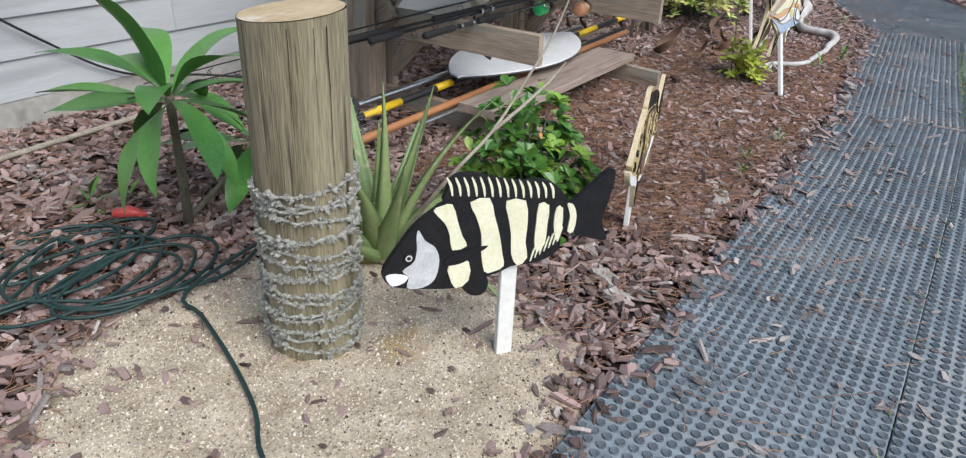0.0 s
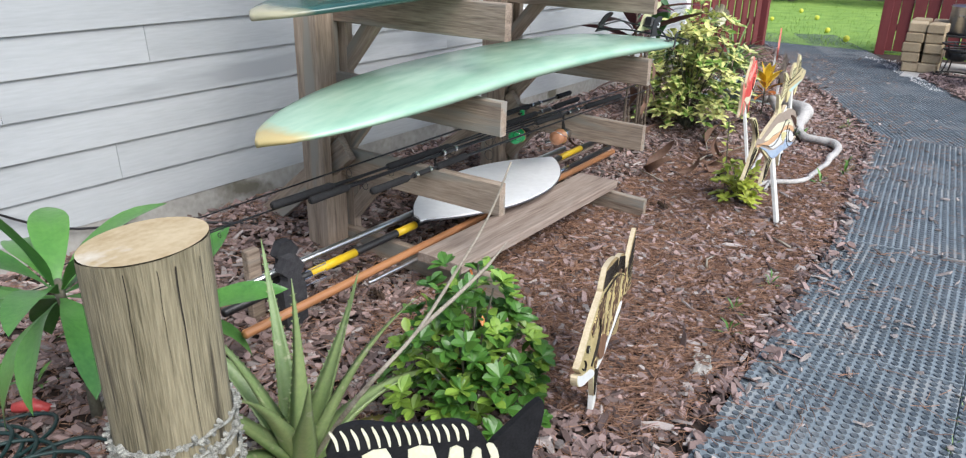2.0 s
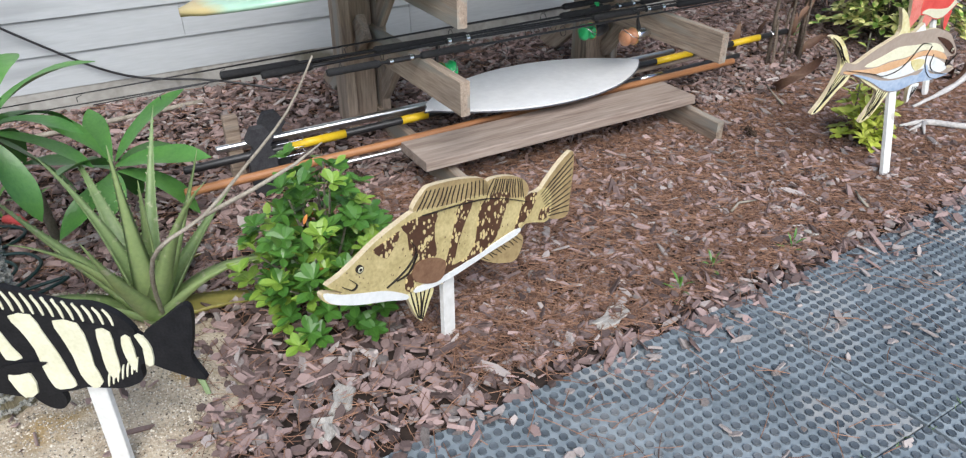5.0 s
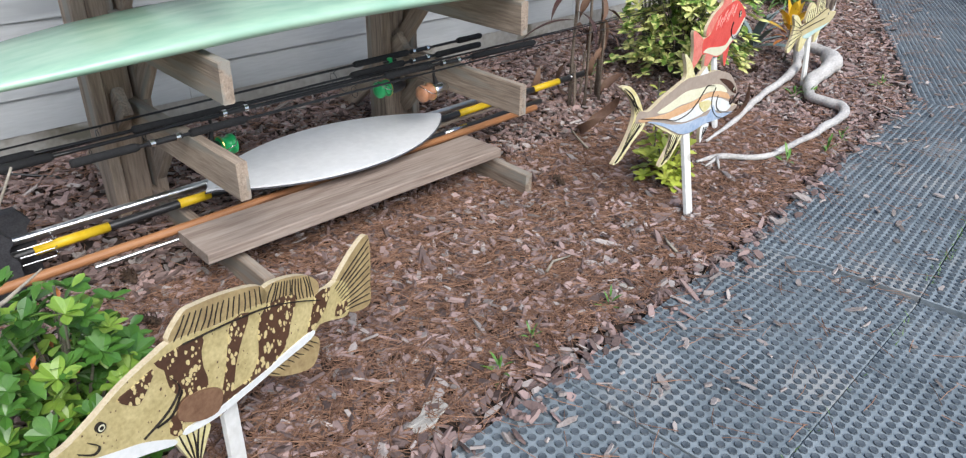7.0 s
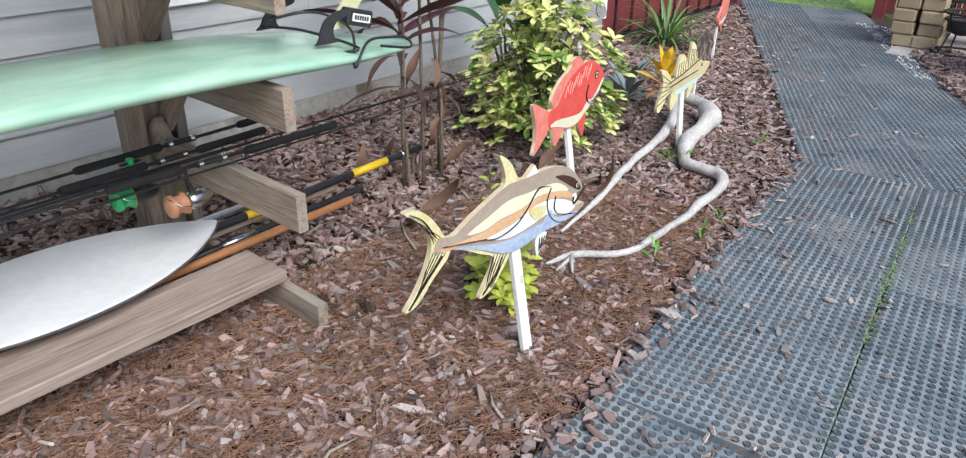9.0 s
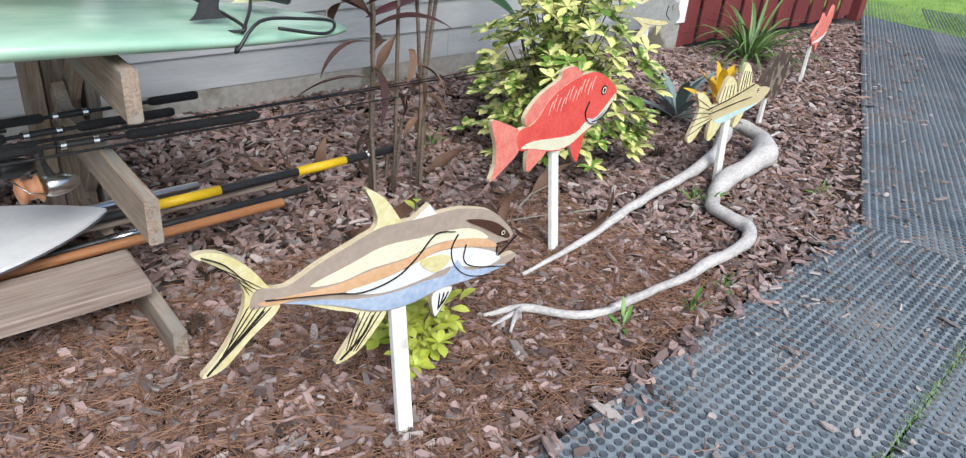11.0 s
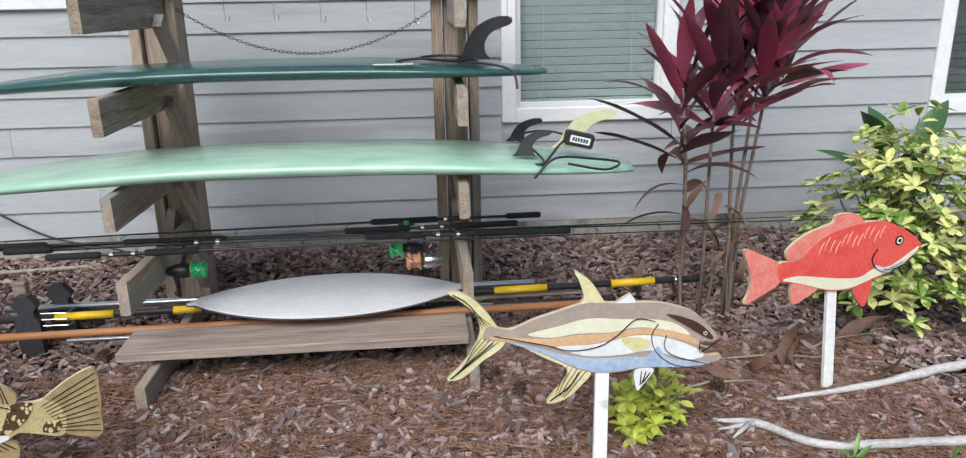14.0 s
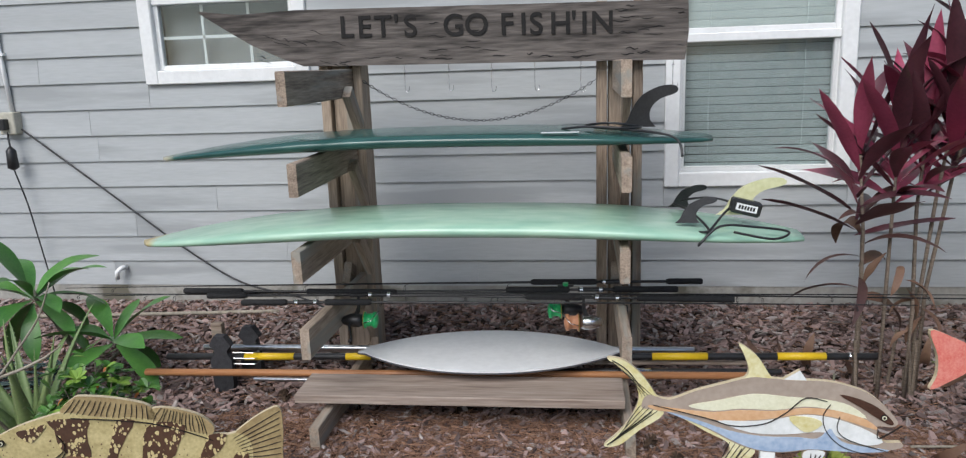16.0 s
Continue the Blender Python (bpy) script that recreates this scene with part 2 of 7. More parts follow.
# windows: frame, sill, rails, panes, muntins, blinds
def window(i, x0, x1, z0, z1, rail, muntins, blind):
    w = new("window_%d" % i)
    w.matrix_basis = pose(x0, 0, z0)
    tagged(w, "white vinyl window with %s in the grey siding" % ("muntin bars and dark glass" if muntins else "closed horizontal blinds"), "window", kind="structure")
    W, H = x1 - x0, z1 - z0
    t = 0.085
    for k, d in enumerate(((0, t, 0, H), (W - t, W, 0, H), (t, W - t, 0, t), (t, W - t, H - t, H))):
        part("window_frame", slab(d[0], d[1], -0.035, 0.10, d[2], d[3], 0.006), M_white, w)
    part("meeting_rail", slab(t, W - t, -0.012, 0.05, rail - 0.025, rail + 0.025, 0.005), M_white, w)
    for z_a, z_b in ((t, rail - 0.025), (rail + 0.025, H - t)):
        for d in ((t, t + 0.03, z_a, z_b), (W - t - 0.03, W - t, z_a, z_b), (t + 0.03, W - t - 0.03, z_a, z_a + 0.03)):
            part("sash", slab(d[0], d[1], 0.002, 0.045, d[2], d[3], 0.003), M_white, w)
        pane = part("pane", slab(t + 0.03, W - t - 0.03, 0.022, 0.027, z_a + 0.03, z_b), M_glass, w)
        pane.visible_shadow = False
        if muntins:
            for u in (1 / 3, 2 / 3):
                part("muntin", slab(t + (W - 2 * t) * u - 0.007, t + (W - 2 * t) * u + 0.007, 0.032, 0.04, z_a + 0.03, z_b), M_white, w)
            part("muntin", slab(t + 0.03, W - t - 0.03, 0.032, 0.04, (z_a + z_b) / 2 - 0.009, (z_a + z_b) / 2 + 0.009), M_white, w)
    if blind:
        part("insect_screen", slab(t + 0.01, W - t - 0.01, -0.006, -0.004, t, rail - 0.025), M_screen, w, "dark insect screen")
        b = empty("window_blind", pose(x0 + t + 0.02, 0.075, z0 + t), "pale horizontal slat blind closed behind the glass", "blind")
        bw, n = W - 2 * t - 0.04, int((H - 2 * t) / 0.048)
        sl = slab(0, bw, -0.024, 0.024, -0.001, 0.001)
        first = part("slat", sl, blind, b)
        first.matrix_basis = pose(0, 0, 0.02, -68)
        for k in range(1, n):
            again("slat", first.data, b, pose(0, 0, 0.02 + 0.048 * k, -68))
        for u in (0.18, 0.82):
            part("cord", tube([(bw * u, -0.026, 0), (bw * u, -0.026, n * 0.048)], 0.003, 4), blind, b)
    return w


# added panel behind window 1: the glass's mid-grey tone is put into its colour
M_pane_grey = shade("pane_grey_tone", (0.22, 0.235, 0.24), (0.30, 0.315, 0.32), 3, 0.8, 0.1)
x0, x1, z0, z1 = WINDOWS[0]
rs = empty("roller_shade", pose((x0 + x1) / 2, 0.11, z0 + 0.09), "grey roller shade drawn down behind the window glass", "shade")
w2, h2 = (x1 - x0) / 2 - 0.09, z1 - z0 - 0.18
part("fabric", slab(-w2, w2, -0.001, 0.001, 0.0, h2), M_pane_grey, rs)
part("hem_bar", slab(-w2, w2, -0.006, 0.006, -0.004, 0.02, 0.003), M_pane_grey, rs)
part("roller_tube", tube([(-w2, 0.0, h2), (w2, 0.0, h2)], 0.018, 10), M_pane_grey, rs)
M_blind_dark = shade("grey_blind", (0.16, 0.17, 0.18), (0.24, 0.25, 0.26), 4, 0.6, 0)
window(1, *WINDOWS[0], 0.50, True, None)
window(2, *WINDOWS[1], 0.845, False, M_blind)
window(3, *WINDOWS[2], 0.845, False, M_blind_dark)
# corner board where the siding ends
tagged(link("trim", slab(X1 - 0.09, X1 + 0.02, -0.03, 0.15, 0.262, ZT, 0.004), M_white), "white corner board at the end of the siding", "trim", kind="structure")

# ---------------------------------------------------------------- surfboard rack
def lumber(name, length, w, h, m, parent, material, label="", bevel=0.004):
    """A board along local x from 0 to length, w deep in y, h high in z, its grain along x."""
    bm = bmesh.new()
    n = max(2, int(length / 0.15))
    prof = []
    b = bevel
    for y, z in ((-w / 2 + b, -h / 2), (w / 2 - b, -h / 2), (w / 2, -h / 2 + b), (w / 2, h / 2 - b), (w / 2 - b, h / 2), (-w / 2 + b, h / 2), (-w / 2, h / 2 - b), (-w / 2, -h / 2 + b)):
        prof.append((y, z))
    rings = []
    ph = rnd(0, 50)
    for i in range(n + 1):
        x = length * i / n
        j = 0.0015
        rings.append([bm.verts.new((x + (rnd(-j, j) if i in (0, n) else 0), y + j * noise.noise((x * 3, ph, k)), z + j * noise.noise((x * 3, ph + 9, k)))) for k, (y, z) in enumerate(prof)])
    for a, c in zip(rings, rings[1:]):
        for k in range(8):
            bm.faces.new((a[k], a[(k + 1) % 8], c[(k + 1) % 8], c[k]))
    bm.faces.new(rings[0][::-1])
    bm.faces.new(rings[-1])
    ob = part(name, bm, material, parent, label)
    ob.matrix_basis = m
    return ob


rack = empty("surfboard_rack", pose(0, 0, 0), "weathered timber rack of two posts with arms holding surfboards", "rack")
ARM_Z = (1.535, 1.18, 0.82, 0.47)
ARM_END, POST_Y = -1.64, -0.66
for px, ax in ((-0.025, 0.02), (1.365, 1.35)):
    # three uprights: two outer boards and a core post
    for dx, w, d, top in ((-0.085, 0.05, 0.14, 1.88), (0.0, 0.105, 0.10, 1.86), (0.088, 0.045, 0.14, 1.88)):
        lumber("post", top, d, w, pose(px + dx, POST_Y + (0.0 if w > 0.1 else -0.012), 0.0, 0, -90, 0) @ pose(0, 0, 0, 0, 0, 0), rack, M_wood)
    for z in ARM_Z:
        lumber("arm", 0.98, 0.04, 0.138, pose(ax, POST_Y + 0.02, z, 0, 0, -90) @ pose(0, 0, 0, 0, rnd(-0.6, 0.6), rnd(-0.5, 0.5)), rack, M_wood)
        # short knee brace under each arm
        lumber("brace", 0.30, 0.04, 0.075, pose(ax + 0.042, POST_Y - 0.06, z - 0.26, 0, 0, -90) @ pose(0, 0, 0, 0, -48, 0), rack, M_wood)
    lumber("foot", 1.05, 0.042, 0.115, pose(ax + 0.02, POST_Y + 0.05, 0.085, 0, 0, -90) @ pose(0, 0, 0, 0, 1.5, 0), rack, M_wood)
    lumber("back_brace", 0.75, 0.04, 0.12, pose(px - 0.02, POST_Y + 0.45, 0.10, 0, 0, -90) @ pose(0, 0, 0, 0, -38, 0), rack, M_wood)
lumber("bottom_plank", 1.455, 0.24, 0.042, pose(-0.10, -1.385, 0.172, 0, 0, 0.6), rack, M_plank, "wide brown weathered plank")


# ---------------------------------------------------------------- surfboards
def surfboard(name, length, width, thick, rocker, m, material, label, nose=0.30, tail=0.22, rail=None):
    """A longboard along x: nose at 0, tail at length; the deck below, the hull above (it lies upside down)."""
    e = empty(name, m, label, "surfboard")
    bm = bmesh.new()
    n, k = 48, 16
    rings = []
    for i in range(n + 1):
        u = i / n
        a = min(u / nose, 1.0)
        c = min((1 - u) / tail, 1.0)
        w = 0.5 * width * (1 - (1 - a) ** 2.3) ** 0.62 * (0.30 + 0.70 * (1 - (1 - c) ** 2.0) ** 0.8)
        w = max(w, 0.012)
        th = thick * (0.30 + 0.70 * min(1, 4.5 * u * (1 - u) + 0.05))
        z = -rocker[0] * max(0, 1 - u / 0.55) ** 2.2 - rocker[1] * max(0, (u - 0.6) / 0.4) ** 2
        ring = []
        for j in range(k):
            t = math.tau * j / k
            cx, sz = math.cos(t), math.sin(t)
            yy = w * math.copysign(abs(cx) ** 0.75, cx)
            zz = th * 0.5 * math.copysign(abs(sz) ** 0.85, sz) * (0.8 if sz > 0 else 1.0)
            ring.append(bm.verts.new((u * length, yy, z + zz)))
        rings.append(ring)
    for a, b in zip(rings, rings[1:]):
        for j in range(k):
            bm.faces.new((a[j], a[(j + 1) % k], b[(j + 1) % k], b[j]))
    bm.faces.new(rings[0][::-1])
    bm.faces.new(rings[-1])
    part("body", bm, material, e, smooth=True)
    return e


def fin_mesh(base, height, rake, thick):
    w, h = base + rake, height
    pts = spline([(0, 0), (0.12 * w, 0.17 * h), (0.21 * w, 0.46 * h), (0.38 * w, 0.78 * h), (0.68 * w, 0.98 * h), (0.92 * w, h), (w, 0.9 * h), (0.93 * w, 0.79 * h), (0.68 * w, 0.67 * h), (0.53 * w, 0.44 * h), (0.52 * w, 0.18 * h), (0.62 * w, 0)], 3, False)
    return plate(pts, -thick / 2, thick / 2)


def board_paint(name, deep, pale, old, brown):
    m = shade(name, deep, pale, 1.2, 0.22, 0.02, (0.5, 1.4, 1), 9, stain=old, stain_scale=1.6, stain_at=0.66, spec=0.6)
    nt = m.node_tree
    p = nt.nodes["Principled BSDF"]
    src = p.inputs["Base Color"].links[0].from_socket
    co = nt.nodes.new("ShaderNodeTexCoord")
    sep = nt.nodes.new("ShaderNodeSeparateXYZ")
    nz = nt.nodes.new("ShaderNodeTexNoise")
    nz.inputs["Scale"].default_value, nz.inputs["Detail"].default_value = 6.0, 6.0
    nt.links.new(co.outputs["Object"], nz.inputs["Vector"])
    nt.links.new(co.outputs["Object"], sep.inputs[0])
    add = nt.nodes.new("ShaderNodeMath")
    add.operation, add.inputs[1].default_value = "MULTIPLY_ADD", 0.16
    nt.links.new(nz.outputs["Fac"], add.inputs[0])
    nt.links.new(sep.outputs["X"], add.inputs[2])
    mr = nt.nodes.new("ShaderNodeMapRange")
    mr.inputs["From Min"].default_value, mr.inputs["From Max"].default_value = 0.20, 0.14
    nt.links.new(add.outputs[0], mr.inputs["Value"])
    mx = nt.nodes.new("ShaderNodeMix")
    mx.data_type = "RGBA"
    mx.inputs[7].default_value = (*brown, 1)
    nt.links.new(mr.outputs["Result"], mx.inputs["Factor"])
    nt.links.new(src, mx.inputs[6])
    nt.links.new(mx.outputs[2], p.inputs["Base Color"])
    return m


M_green = board_paint("green_resin", (0.25, 0.46, 0.345), (0.45, 0.64, 0.49), (0.42, 0.40, 0.22), (0.52, 0.42, 0.2))
M_teal = board_paint("dark_green_resin", (0.012, 0.05, 0.048), (0.04, 0.12, 0.105), (0.10, 0.13, 0.10), (0.4, 0.38, 0.26))
M_black = shade("black_plastic", (0.012, 0.012, 0.013), (0.03, 0.03, 0.032), 20, 0.4, 0.05)
M_fin = shade("yellowed_fin", (0.55, 0.55, 0.3), (0.68, 0.68, 0.44), 9, 0.35, 0.02)
b2 = surfboard("surfboard", 2.93, 0.57, 0.096, (0.115, 0.07), pose(-0.87, -1.255, 0.952, 0, 0, -2.2), M_green, "sea-green longboard with browned nose lying fin-up on the rack")
b1 = surfboard("surfboard", 2.49, 0.55, 0.082, (0.085, 0.03), pose(-0.775, -1.165, 1.305, 0, 0, -2.2), M_teal, "dark green longboard with worn pale nose lying fin-up on the rack")
f = part("fin", fin_mesh(0.12, 0.17, 0.115, 0.012), M_black, b1, "black raked centre fin")
f.matrix_basis = pose(2.12, 0, 0.02)
f = part("fin", fin_mesh(0.14, 0.15, 0.13, 0.01), M_fin, b2, "yellowed centre fin")
f.matrix_basis = pose(2.60, 0, 0.015)
for dy in (-0.17, 0.17):
    f = part("fin", fin_mesh(0.10, 0.10, 0.06, 0.008), M_black, b2, "small black side fin")
    f.matrix_basis = pose(2.42, dy, 0.015, dy * 60, 0, 0)

# ---------------------------------------------------------------- sign
sign = empty("wooden_sign", pose(0, -0.79, 0), "dark weathered plank sign reading LET'S GO FISH'IN on the rack", "sign")
M_sign = shade("dark_sign_wood", (0.03, 0.025, 0.022), (0.165, 0.142, 0.128), 2.2, 0.85, 0.9, (0.8, 8, 7), 4, mid=0.48, stain=(0.008, 0.007, 0.006), stain_scale=1.4, stain_at=0.6)
M_letter = shade("burnt_letter", (0.008, 0.007, 0.007), (0.02, 0.018, 0.017), 20, 0.9, 0.2)
outline = [(-0.72, 1.91), (-0.5, 1.885), (-0.2, 1.895), (0.4, 1.885), (1.0, 1.875), (1.67, 1.865), (1.675, 1.72), (1.66, 1.595), (1.1, 1.605), (0.4, 1.615), (-0.18, 1.625), (-0.3, 1.67), (-0.45, 1.74), (-0.58, 1.82)]
part("plank", plate(outline, -0.028, 0.028), M_sign, sign)


def letter(ch, x, z, size, parent, lean=0.0):
    cu = bpy.data.curves.new("letter", "FONT")
    cu.body, cu.size, cu.extrude, cu.offset = ch, size, 0.003, 0.0025
    tmp = bpy.data.objects.new("letter", cu)
    scene.collection.objects.link(tmp)
    dg = bpy.context.evaluated_depsgraph_get()
    me = bpy.data.meshes.new_from_object(tmp.evaluated_get(dg))
    bpy.data.objects.remove(tmp)
    me.materials.clear()
    me.materials.append(M_letter)
    ob = new("letter", me)
    ob.parent = parent
    ob.matrix_basis = pose(x, -0.0305, z, 90, 0, 0) @ pose(0, 0, 0, 0, 0, lean)
    return ob


for ch, x in (("L", 0.015), ("E", 0.105), ("T", 0.19), ("'", 0.285), ("S", 0.335), ("G", 0.525), ("O", 0.63), ("F", 0.80), ("I", 0.895), ("S", 0.94), ("H", 1.035), ("'", 1.135), ("I", 1.18), ("N", 1.225)):
    letter(ch, x, 1.757 - 0.022 * x, 0.142, sign)

# ---------------------------------------------------------------- painted fish on stakes
M_ply = shade("cut_plywood_edge", (0.5, 0.4, 0.24), (0.68, 0.58, 0.4), 30, 0.8, 0.2)
M_stake = shade("white_stake_paint", (0.62, 0.62, 0.58), (0.8, 0.8, 0.78), 8, 0.6, 0.15, stain=(0.45, 0.42, 0.36), stain_scale=9, stain_at=0.64)


def paint(name, a, b, scale=14.0, **kw):
    return shade(name, a, b, scale, 0.6, 0.12, spec=0.25, **kw)


def spotted(name, ground, spot, scale, level):
    """Paint with ragged spots of a second colour."""
    return shade(name, tuple(c * 0.8 for c in ground), ground, 20, 0.55, 0.1, stain=spot, stain_scale=scale, stain_at=level)


def dabbed(name, dark, light, spot, scale, size):
    """Brush paint with separate rounded dabs of another colour, some of them left out."""
    m = shade(name, dark, light, 16, 0.55, 0.1)
    nt = m.node_tree
    p = nt.nodes["Principled BSDF"]
    src = p.inputs["Base Color"].links[0].from_socket
    co = nt.nodes.new("ShaderNodeTexCoord")
    warp = nt.nodes.new("ShaderNodeTexNoise")
    warp.inputs["Scale"].default_value = 30.0
    wv = nt.nodes.new("ShaderNodeVectorMath")
    wv.operation = "MULTIPLY_ADD"
    wv.inputs[1].default_value = (0.014, 0.0, 0.014)
    flat = nt.nodes.new("ShaderNodeVectorMath")
    flat.operation = "MULTIPLY"
    flat.inputs[1].default_value = (1.25, 0.0, 0.85)
    nt.links.new(co.outputs["Object"], warp.inputs["Vector"])
    nt.links.new(warp.outputs["Color"], wv.inputs[0])
    nt.links.new(co.outputs["Object"], wv.inputs[2])
    nt.links.new(wv.outputs[0], flat.inputs[0])
    vo = nt.nodes.new("ShaderNodeTexVoronoi")
    vo.inputs["Scale"].default_value, vo.inputs["Randomness"].default_value = scale, 0.85
    nt.links.new(flat.outputs[0], vo.inputs["Vector"])
    sep = nt.nodes.new("ShaderNodeSeparateColor")
    nt.links.new(vo.outputs["Color"], sep.inputs[0])
    rad = nt.nodes.new("ShaderNodeMath")
    rad.operation, rad.inputs[1].default_value, rad.inputs[2].default_value = "MULTIPLY_ADD", size * 1.3, size * 0.35
    nt.links.new(sep.outputs[0], rad.inputs[0])
    less = nt.nodes.new("ShaderNodeMath")
    less.operation = "LESS_THAN"
    nt.links.new(vo.outputs["Distance"], less.inputs[0])
    nt.links.new(rad.outputs[0], less.inputs[1])
    mx = nt.nodes.new("ShaderNodeMix")
    mx.data_type = "RGBA"
    mx.inputs[7].default_value = (*spot, 1)
    nt.links.new(less.outputs[0], mx.inputs["Factor"])
    nt.links.new(src, mx.inputs[6])
    nt.links.new(mx.outputs[2], p.inputs["Base Color"])
    return m


P_line = paint("black_line_paint", (0.012, 0.010, 0.009), (0.03, 0.025, 0.022))
P_black = paint("black_paint", (0.006, 0.006, 0.007), (0.018, 0.018, 0.02), 30)
P_cream = paint("cream_paint", (0.66, 0.64, 0.45), (0.80, 0.78, 0.60), 18)
P_white = paint("white_fish_paint", (0.66, 0.68, 0.66), (0.80, 0.81, 0.80), 12)
P_blue = paint("pale_blue_paint", (0.26, 0.36, 0.52), (0.48, 0.56, 0.66), 10)
P_orange = paint("apricot_paint", (0.60, 0.34, 0.17), (0.70, 0.46, 0.28), 12)
P_tan = paint("taupe_paint", (0.33, 0.265, 0.215), (0.42, 0.345, 0.285), 9)
P_yellow = paint("yellow_fin_paint", (0.60, 0.52, 0.22), (0.76, 0.72, 0.47), 11)
P_dark = paint("dark_brown_paint", (0.05, 0.022, 0.014), (0.085, 0.04, 0.026), 16)
P_red = paint("coral_red_paint", (0.64, 0.065, 0.055), (0.76, 0.125, 0.10), 14)
P_pink = paint("pink_fin_paint", (0.68, 0.14, 0.11), (0.78, 0.30, 0.24), 22)
P_grey = paint("grey_fish_paint", (0.24, 0.25, 0.24), (0.36, 0.37, 0.35), 9)
P_silver = paint("silver_paint", (0.4, 0.41, 0.42), (0.62, 0.63, 0.64), 26)
P_sand = dabbed("sandy_mottled_paint", (0.38, 0.30, 0.13), (0.62, 0.52, 0.26), (0.10, 0.05, 0.025), 60, 0.13)
P_band = dabbed("brown_spotted_paint", (0.06, 0.027, 0.015), (0.10, 0.046, 0.024), (0.62, 0.51, 0.25), 62, 0.36)
P_fin = paint("tan_fin_paint", (0.27, 0.19, 0.095), (0.45, 0.345, 0.17), 12)
P_pect = paint("brown_fin_paint", (0.16, 0.085, 0.05), (0.26, 0.15, 0.09), 16)
P_aqua = paint("aqua_paint", (0.42, 0.60, 0.58), (0.58, 0.72, 0.68), 12)
P_snook = paint("straw_paint", (0.50, 0.42, 0.22), (0.62, 0.55, 0.34), 10)
P_brownfish = spotted("brown_reticulated_paint", (0.085, 0.06, 0.045), (0.25, 0.21, 0.16), 16, 0.52)
P_moss = spotted("olive_mottled_paint", (0.16, 0.15, 0.10), (0.36, 0.34, 0.22), 8, 0.54)

